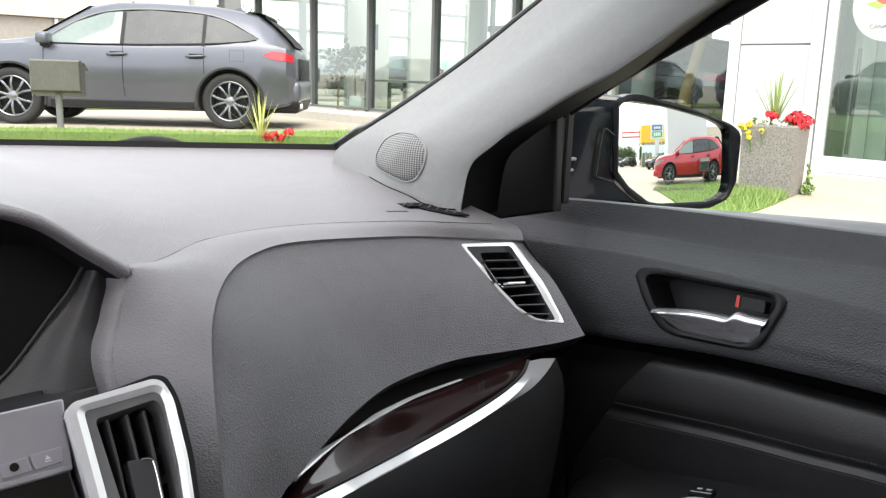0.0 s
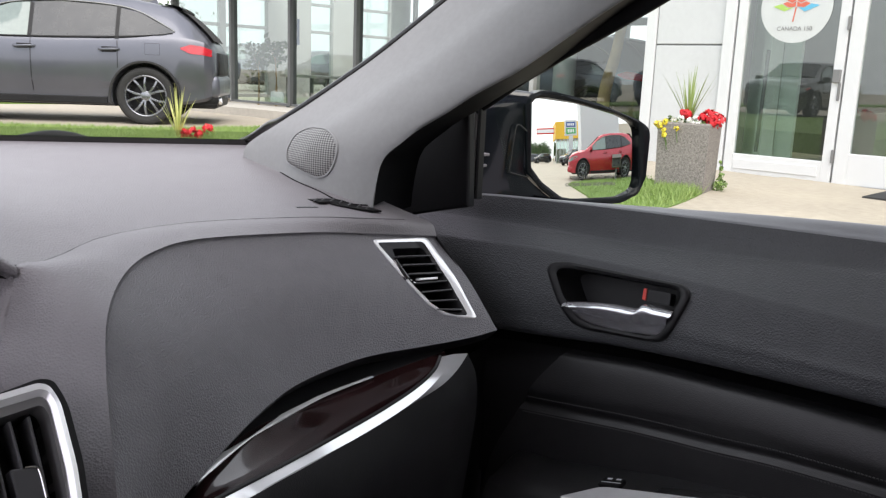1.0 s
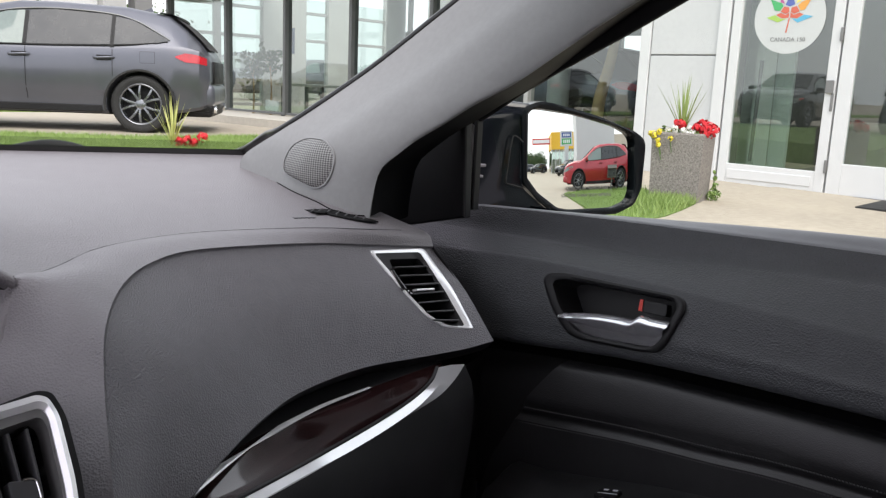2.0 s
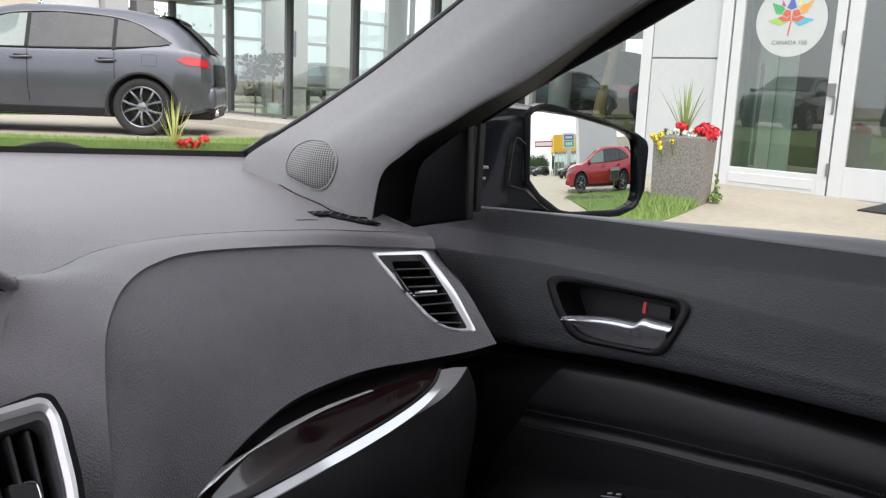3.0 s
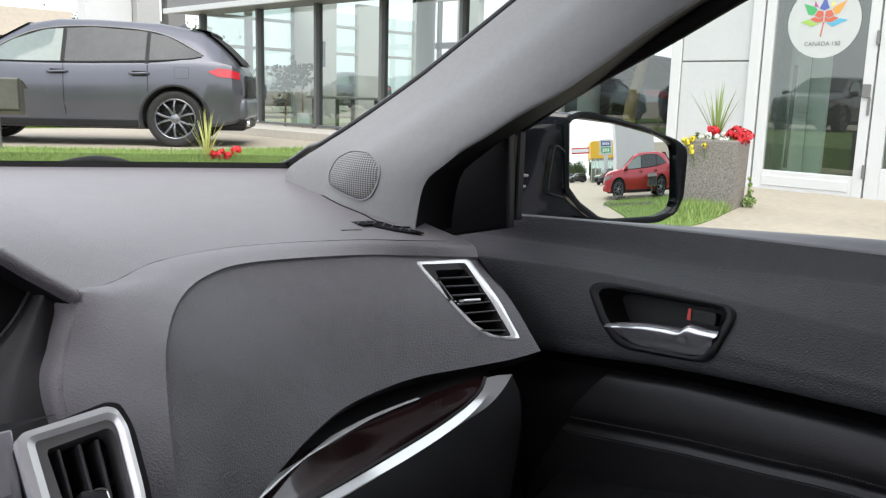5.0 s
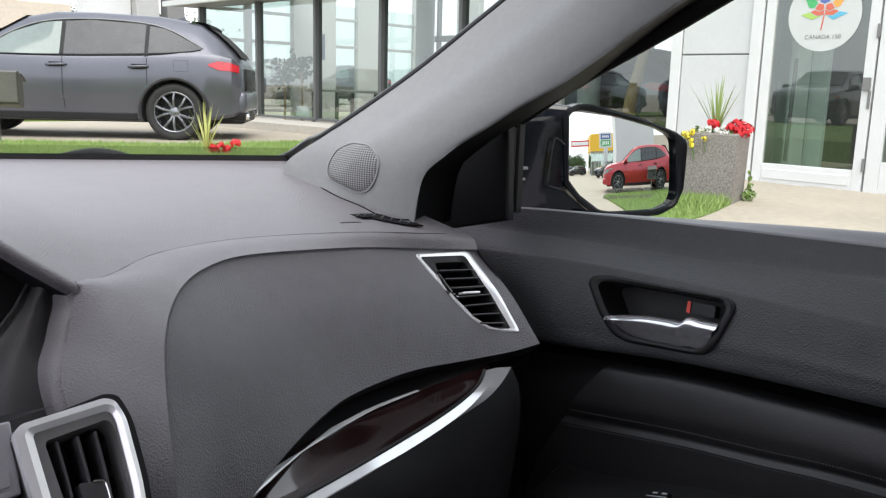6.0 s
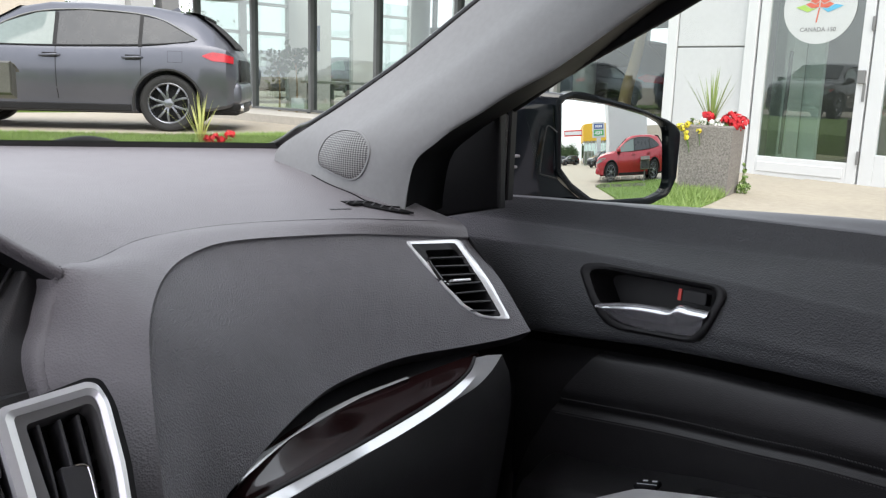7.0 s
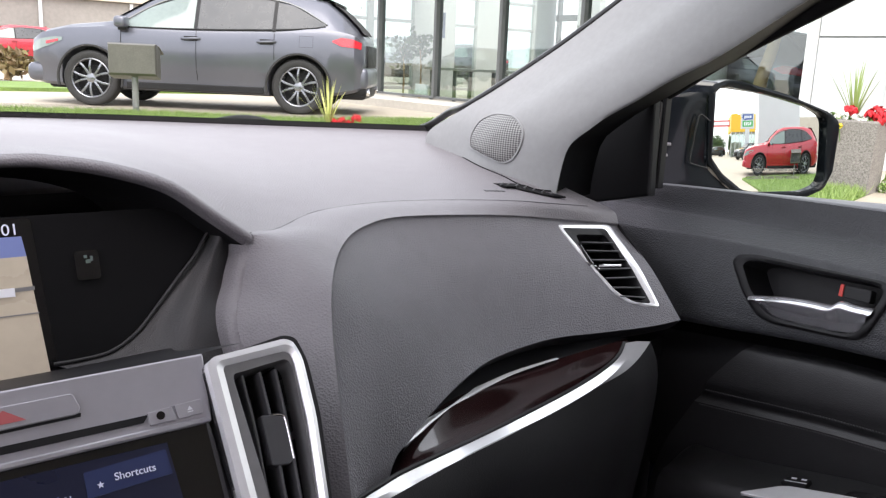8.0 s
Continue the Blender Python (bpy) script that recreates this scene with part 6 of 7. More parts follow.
glazed("window_3", FX, -0.3, 1.60, 0.225, 2.70, FRAME_W, 0.10, "white framed shop window beside the door", 0.205)
wall_box("threshold", (FX - 0.06, -0.3, 0.19), (FX + 0.06, 3.97, 0.226), GREY_METAL)
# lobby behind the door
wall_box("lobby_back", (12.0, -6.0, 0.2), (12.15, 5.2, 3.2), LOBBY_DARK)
wall_box("frosted_panel", (9.55, 3.93, 0.24), (9.62, 4.30, 2.7), FROST, label="pale green frosted panel")
wall_box("frosted_panel", (9.55, 3.68, 0.24), (9.62, 3.88, 2.7), FROST)
wall_box("frosted_panel", (9.15, 3.86, 0.24), (9.5, 3.95, 2.7), FROST)
wall_box("lobby_counter", (9.9, 2.6, 0.24), (10.5, 3.25, 0.9), FLOOR_IN)
wall_box("lobby_floor", (FX + 0.06, -6.0, 0.19), (16.0, 19.0, 0.24), FLOOR_IN)

# window front
ym = [5.03, 6.95, 8.75, 10.53, 12.27, 14.10, 16.20]
for k, (y0, y1) in enumerate(zip(ym, ym[1:])):
    w = thing("window_%d" % (k + 10), "tall shop window between dark mullions", "window", kind="structure")
    pane_ = part("pane", sheet_x(GX + 0.025, y0 + 0.03, y1 - 0.03, 0.52, 2.60), SHOP_GLASS, w)
    pane_.visible_shadow = False
    part("mullion", box((GX - 0.05, y1 - 0.035, 0.49), (GX + 0.10, y1 + 0.035, 2.62), 0.006), SILVER_MULLION if k == 0 else MULLION, w)
    part("sill", box((GX - 0.03, y0 + 0.03, 0.49), (GX + 0.08, y1 - 0.03, 0.53), 0.004), MULLION, w)
wall_box("fascia", (GX - 0.55, 5.03, 2.62), (GX + 0.2, 16.6, 3.15), GREY_METAL, label="grey canopy fascia")
wall_box("fascia_trim", (GX - 0.62, 5.03, 2.60), (GX - 0.55, 16.65, 2.70), WHITE)
wall_box("upper_wall", (GX - 0.3, 5.03, 3.15), (GX + 0.1, 16.6, zt + 1), WHITE)
# glazed end wall and its frames
for x0, x1 in ((9.0, 9.12), (10.03, 10.2), (13.88, 14.0)):
    wall_box("end_frame", (x0, 16.18, 0.5), (x1, 16.26, 2.9), SILVER_MULLION)
for x0, x1 in ((9.12, 10.03), (10.2, 11.26), (12.46, 13.12), (14.0, 15.0)):
    for z in (0.5, 1.98, 2.60):
        wall_box("end_rail", (x0, 16.19, z), (x1, 16.25, z + 0.07), SILVER_MULLION)
    ep = part("end_pane", grid([[(x0, 16.22, 0.57), (x1, 16.22, 0.57)], [(x0, 16.22, 2.95), (x1, 16.22, 2.95)]]), SHOP_GLASS, shop)
    ep.visible_shadow = False
for x0, x1 in ((11.26, 12.46), (13.12, 13.88)):
    wall_box("end_pier", (x0, 16.15, 0.24), (x1, 16.30, 3.2), INSIDE)
# far side of the showroom: wide windows to the open
for y0, y1 in ((5.2, 8.0), (10.6, 11.4), (14.0, 14.7), (16.0, 16.3)):
    wall_box("rear_pier", (15.0, y0, 0.2), (15.2, y1, 4.0), INSIDE)
for y0, y1 in ((8.0, 10.6), (11.4, 14.0), (14.7, 16.0)):
    wall_box("rear_apron", (15.0, y0, 0.2), (15.2, y1, 0.9), INSIDE)
    wall_box("rear_transom", (15.0, y0, 2.25), (15.12, y1, 2.40), MULLION)
    wall_box("rear_mullion", (15.0, (y0 + y1) / 2 - 0.04, 0.9), (15.12, (y0 + y1) / 2 + 0.04, 3.4), MULLION)
wall_box("rear_lintel", (15.0, 5.2, 3.4), (15.2, 16.3, 4.0), INSIDE)
wall_box("showroom_ceiling", (GX + 0.1, 5.1, 3.2), (11.2, 16.3, 3.3), INSIDE)
wall_box("showroom_ceiling", (11.2, 5.1, 3.2), (15.0, 9.0, 3.3), INSIDE)
wall_box("lobby_ceiling", (FX + 0.28, -6.0, 3.2), (11.0, 5.1, 3.3), INSIDE)
wall_box("party_wall", (9.3, 5.06, 0.24), (15.0, 5.16, 3.2), INSIDE)
for y in (7.6, 11.2):
    part("round_column", lathe([(0.0, 0.0), (0.17, 0.0), (0.17, 3.0), (0.0, 3.0)], 24), WHITE, shop, "white round column", smooth=50).matrix_local = Matrix.Translation((10.6, y, 0.24)) @ Matrix.Rotation(radians(90), 4, "X")
POSTER_BLUE = node_mat("blue_poster", (0.05, 0.09, 0.25), 0.4, vary=0.1)
tagged(part("hanging_banner", box((GX + 0.15, 12.25, 1.55), (GX + 0.17, 12.45, 1.99), 0.003), POSTER_BLUE), "small blue notice hung behind the shop window", "notice")
tagged(part("paper_notice", box((GX + 0.1, 12.63, 0.535), (GX + 0.12, 13.02, 0.72), 0.003), MARKING), "white paper notice standing behind the shop window", "notice")
# furniture in the showroom
TABLE_TOP = node_mat("pale_table_top", (0.55, 0.52, 0.47), 0.3, vary=0.08)
tb = thing("showroom_table", "long pale table with dark legs in the showroom", "table")
part("tabletop", box((10.3, 11.6, 0.98), (11.1, 14.4, 1.03), 0.01), TABLE_TOP, tb)
for x in (10.4, 11.0):
    for y in (11.75, 13.0, 14.25):
        part("leg", box((x - 0.03, y - 0.03, 0.24), (x + 0.03, y + 0.03, 0.98), 0.004), MULLION, tb)
LEAF_IN = leaf_mat("house_plant_leaves", (0.03, 0.07, 0.02), (0.08, 0.14, 0.04))
BARK = node_mat("tan_bark", (0.42, 0.28, 0.15), 0.8, vary=0.25, scale=9, bump=0.5, bump_scale=60)


def leafy(name, at, trunk_h, crown, leaves, leaf, mat, label, category, seed, trunk_r=0.05, squash=0.8):
    """A tapered trunk with limbs and a loose crown of single leaves."""
    r = random.Random(seed)
    t = thing(name, label, category, at)
    bm = sweep([(0, 0, 0), (0.03 * trunk_h, 0.02, trunk_h * 0.5), (0, 0.03, trunk_h)], disc(trunk_r, 8), n=8, scale=lambda s: 1.2 - 0.7 * s)
    tips = []
    for k in range(11):
        a, e = r.uniform(0, 6.283), r.uniform(0.15, 1.2)
        L = crown * r.uniform(0.5, 1.0)
        b = Vector((0, 0.02, trunk_h * r.uniform(0.72, 1.0)))
        tip = b + Vector((math.cos(a) * math.cos(e), math.sin(a) * math.cos(e), math.sin(e) * squash)) * L
        sweep([b, (b + tip) / 2 + Vector((0, 0, 0.08 * L)), tip], disc(trunk_r * 0.4, 5), n=5, scale=lambda s: 1.1 - 0.9 * s, bm=bm)
        tips += [b.lerp(tip, u) for u in (0.5, 0.75, 1.0)]
    part("trunk", bm, BARK, t, smooth=60)
    vs, fs = [], []
    for k in range(leaves):
        c = r.choice(tips) + Vector((r.gauss(0, 1), r.gauss(0, 1), r.gauss(0, 0.8))) * crown * 0.22
        m = Euler((r.uniform(0, 6.3), r.uniform(0, 6.3), r.uniform(0, 6.3))).to_matrix() * (leaf * r.uniform(0.6, 1.3))
        i = len(vs)
        vs += [tuple(c + m @ Vector(p)) for p in ((0, -0.5, 0), (0.28, 0, 0.06), (0, 0.6, 0), (-0.28, 0, 0.06))]
        fs.append((i, i + 1, i + 2, i + 3))
    me = bpy.data.meshes.new("crown")
    me.from_pydata(vs, [], fs)
    part("crown", me, mat, t, "loose leafy crown")
    return t


leafy("house_plant", pose(9.85, 14.50, 0.24), 1.2, 0.36, 170, 0.12, LEAF_IN, "leafy indoor plant behind the shop window", "plant", 2, 0.02)
leafy("house_plant", pose(9.84, 13.90, 0.24), 1.3, 0.34, 150, 0.11, LEAF_IN, "leafy indoor plant behind the shop window", "plant", 8, 0.02)
trk = thing("wooden_sculpture", "tall tan driftwood trunk behind the shop window", "sculpture")
part("trunk", sweep([(9.7, 6.33, 0.24), (9.7, 6.28, 1.0), (9.72, 6.17, 1.5), (9.7, 6.02, 2.3)], disc(0.09, 10), n=16, scale=lambda s: 1.1 - 0.5 * s), BARK, trk, smooth=60)
showcar = copy_thing(row_grey, pose(11.6, 8.9, 0.24, 0, 0, 100))
showcar["label"] = "grey crossover on show inside the showroom"
copy_thing(row_grey, pose(17.5, 26.5, 0.36, 0, 0, 150))
copy_thing(row_dark, pose(23, 29.5, 0.36, 0, 0, 175))
# porch columns beyond the window front
for x0, x1, mat in ((10.40, 11.04, SILVER_MULLION), (11.27, 11.78, GREY_METAL)):
    tagged(part("porch_column", box((x0, 22.0, 0.36), (x1, 22.4, 6), 0.02), mat), "square grey porch column beyond the shop", "column", "porch columns")
tagged(part("porch_wall", box((9.14, 22.3, 0.36), (10.39, 22.8, 6.5), 0.01), WHITE), "white panelled porch wall beyond the shop", "wall", kind="structure")
tagged(part("porch_wall", box((11.05, 22.5, 0.36), (11.26, 22.8, 6.5), 0.01), WHITE), "white panelled porch wall beyond the shop", "wall", kind="structure")

# ---- planter by the door ----
plm = Matrix.Translation((6.53, 3.385, ground_z(3.3) + 0.02)) @ Matrix.Rotation(radians(13), 4, "Z")
pl = thing("planter", "square exposed-aggregate concrete planter full of flowers", "planter", plm)
a, b, h = 0.200, 0.222, 0.560
rows = [[(-k, -k, z), (k, -k, z), (k, k, z), (-k, k, z)] for k, z in ((a, -0.06), (b - 0.008, h - 0.015), (b - 0.016, h), (b - 0.05, h), (b - 0.055, h - 0.06))]
bm = grid([r for r in rows], closed=True)
bm.faces.new([bm.verts.new(v) for v in [(-0.185, -0.185, h - 0.05), (0.185, -0.185, h - 0.05), (0.185, 0.185, h - 0.05), (-0.185, 0.185, h - 0.05)]])
part("pot", bm, AGGREGATE, pl)
part("soil", box((-0.18, -0.18, h - 0.08), (0.18, 0.18, h - 0.03), 0.01), TYRE, pl)
RED_PETAL = leaf_mat("red_petals", (0.46, 0.006, 0.012), (0.72, 0.02, 0.03))
WHITE_PETAL = leaf_mat("white_petals", (0.75, 0.75, 0.7), (0.85, 0.85, 0.82))
YELLOW_PETAL = leaf_mat("yellow_petals", (0.75, 0.55, 0.02), (0.8, 0.68, 0.06))
SPIKE = leaf_mat("spiky_leaves", (0.14, 0.22, 0.05), (0.36, 0.42, 0.14))
WEED = leaf_mat("weed_leaves", (0.12, 0.22, 0.05), (0.24, 0.36, 0.10))
FOLIAGE = leaf_mat("flower_foliage", (0.06, 0.13, 0.03), (0.14, 0.24, 0.06))


def spiky(name, at, n, length, width, mat, label, seed, spread=0.5):
    """A fan of long, arching, pointed leaves."""
    r = random.Random(seed)
    t = thing(name, label, "plant", at)
    for k in range(n):
        az, e = r.uniform(0, 6.283), r.uniform(0.05, spread)
        L = length * r.uniform(0.65, 1.1)
        d, w0 = Vector((math.cos(az), math.sin(az), 0)), width * r.uniform(0.7, 1.2)
        sd = Vector((-d.y, d.x, 0))
        rows_ = []
        for j in range(6):
            u = j / 5
            c = d * (L * (math.sin(e) * u + 0.16 * e * u * u)) + Vector((0, 0, L * (math.cos(e) * u - 0.10 * e * u * u)))
            w = w0 * (1 - u) ** 0.7 + 0.0005
            rows_.append([tuple(c - sd * w), tuple(c + d * w * 0.35), tuple(c + sd * w)])
        part("leaf", grid(rows_), mat, t, smooth=60)
    return t


def petals(name, at, heads, size, petal, mat, label, category, seed, per=26, group=""):
    """Flower heads, each a ball of small petals."""
    r = random.Random(seed)
    t = thing(name, label, category, at, group)
    for hx, hy, hz, rad in heads:
        vs, fs = [], []
        for k in range(per):
            n = Vector((r.gauss(0, 1), r.gauss(0, 1), r.gauss(0.3, 1))).normalized()
            c = Vector((hx, hy, hz)) + n * rad * r.uniform(0.6, 1.0)
            m = n.to_track_quat("Z", "Y").to_matrix() @ Euler((r.uniform(-0.6, 0.6), r.uniform(-0.6, 0.6), r.uniform(0, 6.3))).to_matrix() * (petal * r.uniform(0.7, 1.2))
            i = len(vs)
            vs += [tuple(c + m @ Vector(p)) for p in ((-0.5, -0.2, 0), (0, -0.6, 0.1), (0.5, -0.2, 0), (0.4, 0.4, 0.15), (-0.4, 0.4, 0.15))]
            fs.append((i, i + 1, i + 2, i + 3, i + 4))
        me = bpy.data.meshes.new("flower_head")
        me.from_pydata(vs, [], fs)
        part("flower_head", me, mat, t)
        part("stem", sweep([(hx * 0.85, hy * 0.85, min(0, hz - 0.12)), (hx, hy, hz)], disc(0.003, 5)), FOLIAGE, t)
    return t


top = plm @ Matrix.Translation((0, 0, h - 0.04))
spiky("spike_plant", top @ Matrix.Translation((0.0, 0.02, 0.02)), 24, 0.47, 0.009, SPIKE, "tall spiky green plant growing in the planter", 6, 0.52)
rr = random.Random(9)
petals("red_geranium", top, [(-0.02, -0.17, 0.10, 0.062), (-0.10, -0.20, 0.055, 0.058), (0.06, -0.21, 0.06, 0.058), (-0.10, -0.12, 0.085, 0.042), (-0.06, 0.04, 0.11, 0.035), (-0.10, 0.0, 0.10, 0.03)], 1, 0.034, RED_PETAL, "red geranium heads in the planter", "flowers", 11, 46)
petals("white_alyssum", top, [(rr.uniform(-0.22, 0.0), rr.uniform(-0.10, 0.13), rr.uniform(0.02, 0.08), 0.028) for _ in range(26)], 1, 0.016, WHITE_PETAL, "small white flowers in the planter", "flowers", 12, 26)
petals("yellow_creeper", top, [(rr.uniform(-0.23, -0.05), rr.uniform(0.11, 0.24), rr.uniform(0.0, 0.045), 0.024) for _ in range(12)] + [(-0.245, 0.15, -0.03, 0.022), (-0.25, 0.145, -0.07, 0.02), (-0.245, 0.05, -0.01, 0.018)], 1, 0.022, YELLOW_PETAL, "yellow creeper spilling over the planter's edge", "flowers", 13, 22)
petals("planter_foliage", top, [(rr.uniform(-0.12, 0.18), rr.uniform(-0.17, 0.17), rr.uniform(0.0, 0.04), 0.05) for _ in range(22)], 1, 0.03, FOLIAGE, "green foliage filling the planter", "plant", 14, 22)
petals("weeds", Matrix.Translation((6.72, 3.185, ground_z(3.2) + 0.02)), [(0.0, 0.0, 0.02, 0.045), (-0.04, -0.02, 0.05, 0.04), (0.04, 0.0, 0.07, 0.04), (0.03, -0.02, 0.12, 0.025), (0.05, 0.0, 0.18, 0.018), (0.05, 0.01, 0.23, 0.012), (-0.01, -0.05, 0.03, 0.04), (0.07, -0.03, 0.04, 0.04)], 1, 0.018, WEED, "green weeds growing beside the planter", "weeds", 15, 30)
spots = [(rr.gauss(6.15, 0.35), rr.gauss(3.25, 0.2), ground_z(3.3) + 0.016) for _ in range(3600)]
blades("long_grass", [s for s in spots if not (abs(s[0] - 6.53) < 0.22 and abs(s[1] - 3.385) < 0.22) and inside(s[:2], lawn_pts)], 0.085, 0.004, GRASS_BLADE, "longer grass round the foot of the planter", 0.4, 6)

# ---- flower clump on the lawn ----
fz = ground_z(8.2) + 0.05
spiky("ornamental_grass", Matrix.Translation((4.50, 8.18, fz)), 26, 0.52, 0.009, leaf_mat("straw_green_leaves", (0.42, 0.44, 0.12), (0.62, 0.60, 0.28)), "clump of yellow-green ornamental grass on the lawn", 21, 0.7)
petals("red_geranium", Matrix.Translation((4.60, 8.05, fz)), [(0.0, 0.0, 0.06, 0.06), (-0.06, 0.05, 0.05, 0.045), (0.13, -0.08, 0.10, 0.055), (0.06, -0.02, 0.04, 0.05)], 1, 0.035, RED_PETAL, "red geranium heads on the lawn", "flowers", 22, 40)

# ---- lamp boxes on the lawn ----
BOX_METAL = node_mat("weathered_bronze_metal", (0.105, 0.10, 0.088), 0.5, 0.3, vary=0.15, scale=6)


def flood_box(at, label):
    """A metal floodlight housing on a short post."""
    t = thing("floodlight", label, "floodlight", at, "lawn floodlights")
    rows_ = []
    for y, z0, z1, k in ((-0.20, 0.42, 0.72, 0.27), (-0.17, 0.40, 0.76, 0.285), (0.12, 0.45, 0.84, 0.285), (0.17, 0.48, 0.82, 0.27)):
        rows_.append([(-k, y, z0), (k, y, z0), (k, y, z1), (-k, y, z1)])
    bm_ = grid(rows_, closed=True)
    bm_.faces.new([min(bm_.verts, key=lambda v: (v.co - Vector(p)).length) for p in rows_[0]])
    bm_.faces.new([min(bm_.verts, key=lambda v: (v.co - Vector(p)).length) for p in rows_[-1]])
    part("housing", bm_, BOX_METAL, t, "bronze metal lamp housing")
    part("visor", box((-0.295, -0.22, 0.625), (0.295, 0.15, 0.645), 0.004), BOX_METAL, t).matrix_local = pose(0, 0, 0.16, 14, 0, 0)
    part("lens", box((-0.23, -0.215, 0.46), (0.23, -0.195, 0.69), 0.004), CAR_GLASS, t)
    part("post", lathe([(0.0, 0.0), (0.07, 0.0), (0.07, 0.02), (0.04, 0.03), (0.04, 0.46), (0.0, 0.46)], 14), GREY_METAL, t, "grey post", smooth=40).matrix_local = Matrix.Rotation(radians(90), 4, "X")
    return t


flood_box(Matrix.Translation((3.10, 10.31, ground_z(10.3) + 0.04)) @ Matrix.Rotation(radians(152), 4, "Z") @ Matrix.Scale(0.95, 4), "bronze metal floodlight on a short post beside the lawn")
flood_box(Matrix.Translation((5.45, -7.2, ground_z(-6) + 0.03)) @ Matrix.Rotation(radians(205), 4, "Z") @ Matrix.Scale(0.95, 4), "bronze metal floodlight on a short post on the rear lawn")

# ---- far surroundings ----
BEIGE = node_mat("beige_wall", (0.5, 0.45, 0.38), 0.85, vary=0.08, scale=0.6)
BROWN_WALL = node_mat("grey_brown_wall", (0.27, 0.25, 0.23), 0.85, vary=0.1, scale=0.6)
YELLOW = node_mat("yellow_cladding", (0.75, 0.45, 0.03), 0.5, vary=0.05)
TREE_LEAF = leaf_mat("tree_leaves", (0.03, 0.07, 0.025), (0.09, 0.15, 0.05))
far = thing("warehouse", "long beige and brown low warehouse across the road", "building", Matrix.Translation((0, 42, 0.36)))
part("wall", box((4, 0, 0), (16.5, 8, 1.5), 0.02), BEIGE, far)
part("upper_wall", box((4, -0.05, 1.52), (16.5, 8, 2.9), 0.02), BROWN_WALL, far)
part("roof", box((3.8, -0.3, 2.92), (16.6, 8, 4.2), 0.02), BEIGE, far)
for k in range(3):
    part("downpipe", box((5 + 4 * k, -0.18, 0), (5.15 + 4 * k, -0.06, 2.9), 0.01), WHITE, far)
tagged(part("road_verge", box((-60, 15.9, 0.3), (8.0, 18.8, 0.40)), GRASS), "strip of green grass verge beyond the lot", "grass verge", kind="structure")
leafy("hedge_bush", pose(3.6, 20.5, 0.36), 0.3, 0.6, 500, 0.2, leaf_mat("brown_hedge_leaves", (0.12, 0.07, 0.03), (0.2, 0.16, 0.06)), "brownish hedge bush on the verge", "bush", 31)
leafy("hedge_bush", pose(2.2, 20.8, 0.36), 0.3, 0.6, 500, 0.2, TREE_LEAF, "green hedge bush on the verge", "bush", 32)
far_red = copy_thing(red, pose(7.38, 39.50, 0.36, 0, 0, 178))
far_red["label"] = "red crossover parked on the road beyond the verge"
lamp = thing("street_lamp", "pale slim street lamp post across the road", "street lamp", pose(5.3, 27, 0.36))
part("pole", sweep([(0, 0, 0), (0, 0, 7)], disc(0.07, 8)), WHITE, lamp, smooth=60)
part("arm", sweep([(0, 0, 6.9), (-1.2, 0, 7.2)], disc(0.04, 8)), WHITE, lamp)
part("lamp_head", box((-1.7, -0.12, 7.12), (-1.1, 0.12, 7.25), 0.03), GREY_METAL, lamp)
for k, (x, y, hgt) in enumerate(((18.2, 45.5, 5.4), (22.5, 42, 4.6), (26, 52, 4.0), (-1, 60, 5))):
    leafy("tree", pose(x, y, 0.36), hgt * 0.5, hgt * 0.55, 2600, 0.2, TREE_LEAF, "dark green tree beyond the warehouse road", "tree", 40 + k, 0.12, 0.9)

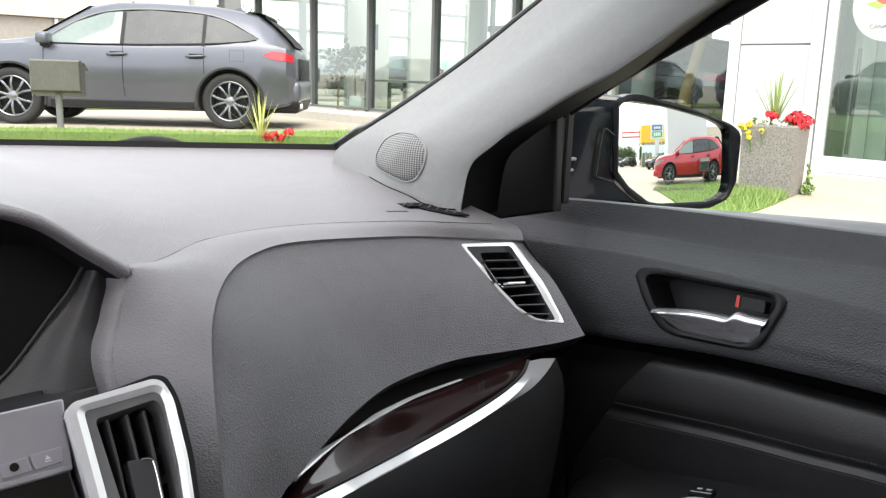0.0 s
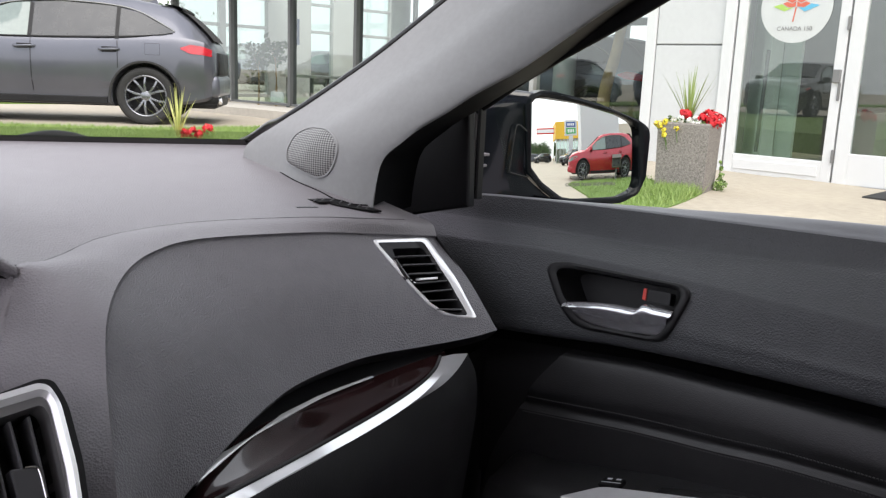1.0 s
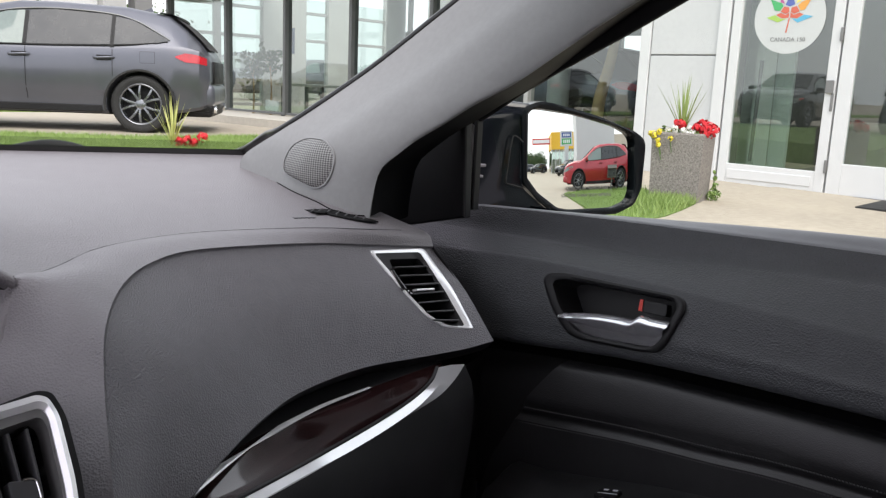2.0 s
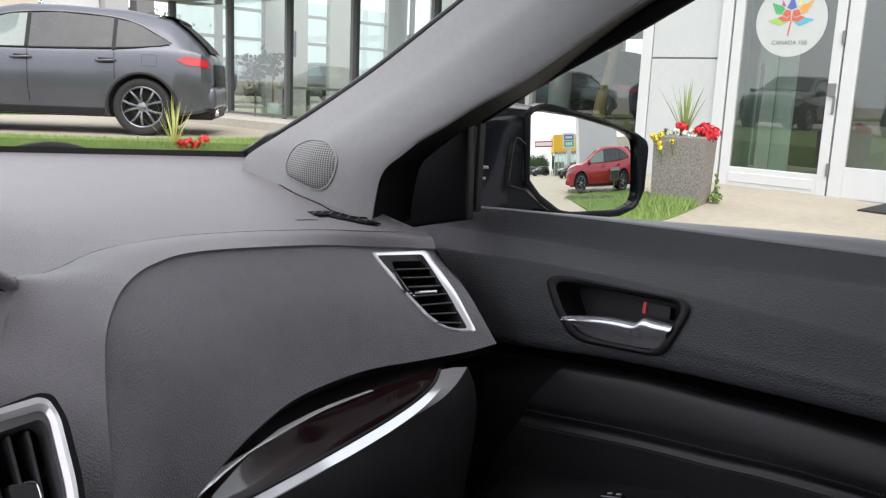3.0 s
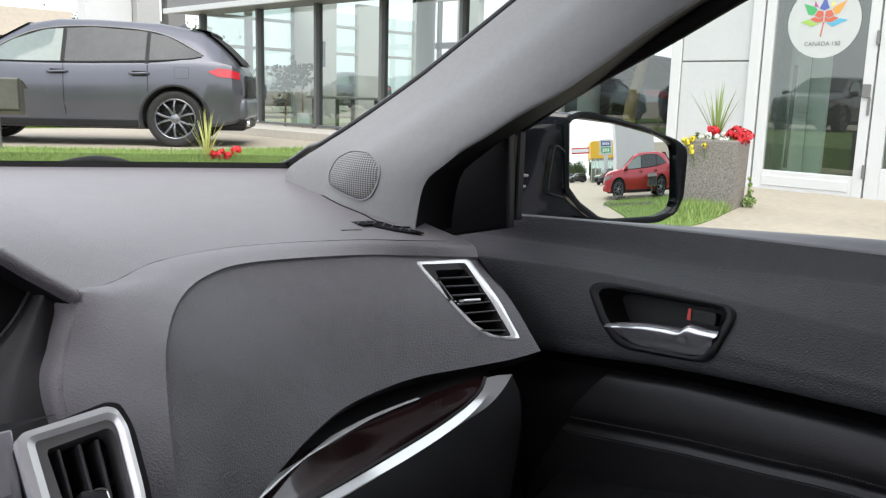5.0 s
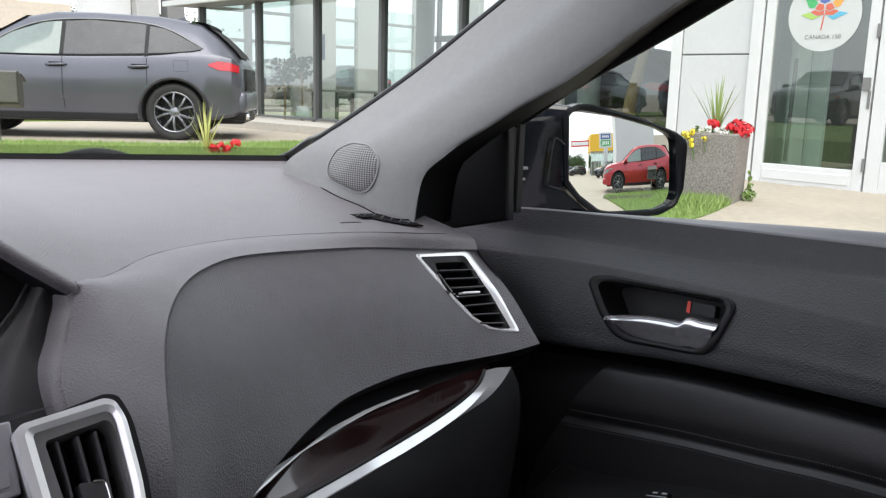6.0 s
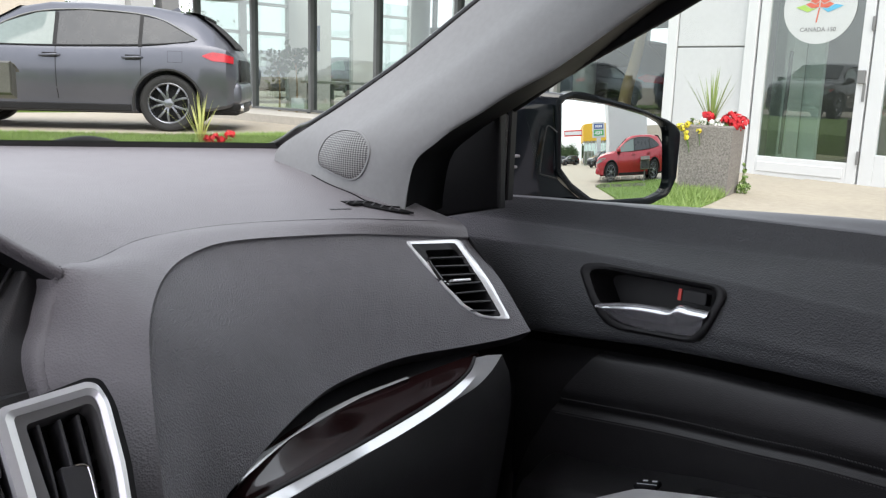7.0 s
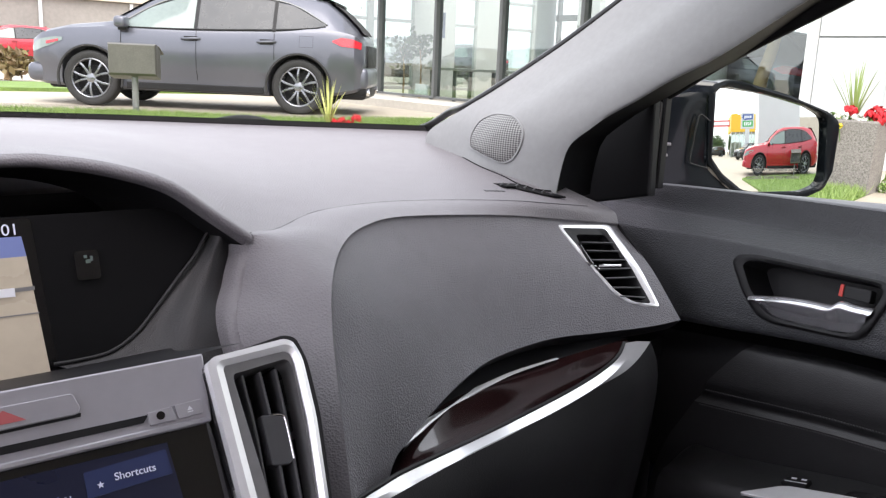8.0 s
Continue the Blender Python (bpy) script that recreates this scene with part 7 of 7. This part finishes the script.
# behind the car, as its mirror shows it
tagged(part("canopy_column", box((4.75, -13.4, 0.2), (8.6, -12.4, 7), 0.02), WHITE), "broad grey canopy column behind the red car", "column")
rb = thing("corner_store", "beige store with a yellow corner and green glazing", "building", Matrix.Translation((8.0, -40, 0.17)))
part("yellow_corner", box((-1.7, -6, 3.6), (5.1, 0, 6.2), 0.05), YELLOW, rb, "bright yellow cladding")
part("glazing", box((-1.5, -5.8, 0), (5.0, -0.1, 3.6), 0.02), SHOP_GLASS, rb)
for k in range(8):
    part("glazing_post", box((-1.6 + 0.93 * k, -0.08, 0), (-1.5 + 0.93 * k, 0.02, 3.6)), WHITE, rb)
part("wall", box((5.1, -6, 0), (30, -0.2, 5.6), 0.05), BEIGE, rb)
part("core", box((-1.0, -5, 0), (1.2, -2, 2.2)), BEIGE, rb)
GREEN_SIGN = node_mat("green_sign", (0.02, 0.35, 0.08), 0.4, vary=0.05)
BLUE_SIGN = node_mat("blue_sign", (0.05, 0.1, 0.3), 0.4, vary=0.05)
sg_ = thing("price_sign", "white roadside sign with blue and green panels", "sign", Matrix.Translation((7.35, -28, 0.17)))
part("board", box((-1.1, -0.1, 3.1), (1.1, 0.1, 4.75), 0.03), WHITE, sg_)
part("blue_panel", box((-0.85, 0.1, 4.0), (0.85, 0.12, 4.55)), BLUE_SIGN, sg_)
part("green_panel", box((-0.85, 0.1, 3.3), (0.85, 0.12, 3.9)), GREEN_SIGN, sg_)
for k in range(4):
    part("sign_bar", box((-0.6 + 0.32 * k, 0.12, 3.42), (-0.4 + 0.32 * k, 0.13, 3.78)), MARKING, sg_)
    part("sign_bar", box((-0.6 + 0.32 * k, 0.12, 4.15), (-0.38 + 0.32 * k, 0.13, 4.4)), MARKING, sg_)
part("post", box((-0.35, -0.08, 0), (0.35, 0.08, 3.1), 0.01), WHITE, sg_)
rs = thing("red_sign", "red and white sign board on a tall pole", "sign", Matrix.Translation((3.86, -39, 0.17)))
part("board", box((-2.0, -0.1, 4.3), (2.0, 0.1, 5.2), 0.03), RED_MARK, rs)
part("letter_bar", box((-1.85, 0.1, 4.5), (1.85, 0.12, 5.0)), MARKING, rs)
part("pole", sweep([(0, 0, 0), (0, 0, 4.35)], disc(0.09, 8)), WHITE, rs, smooth=60)
for k, (x, y, hgt) in enumerate(((4.4, -58, 5.6), (6.2, -64, 4.6), (-6, -58, 6), (2.0, -66, 5.2), (0.5, -70, 6), (3.2, -72, 4.6))):
    leafy("tree", pose(x, y, 0.17), hgt * 0.4, hgt * 0.5, 1800, 0.3, TREE_LEAF, "dark green tree behind the lot", "tree", 60 + k, 0.14, 1.0)
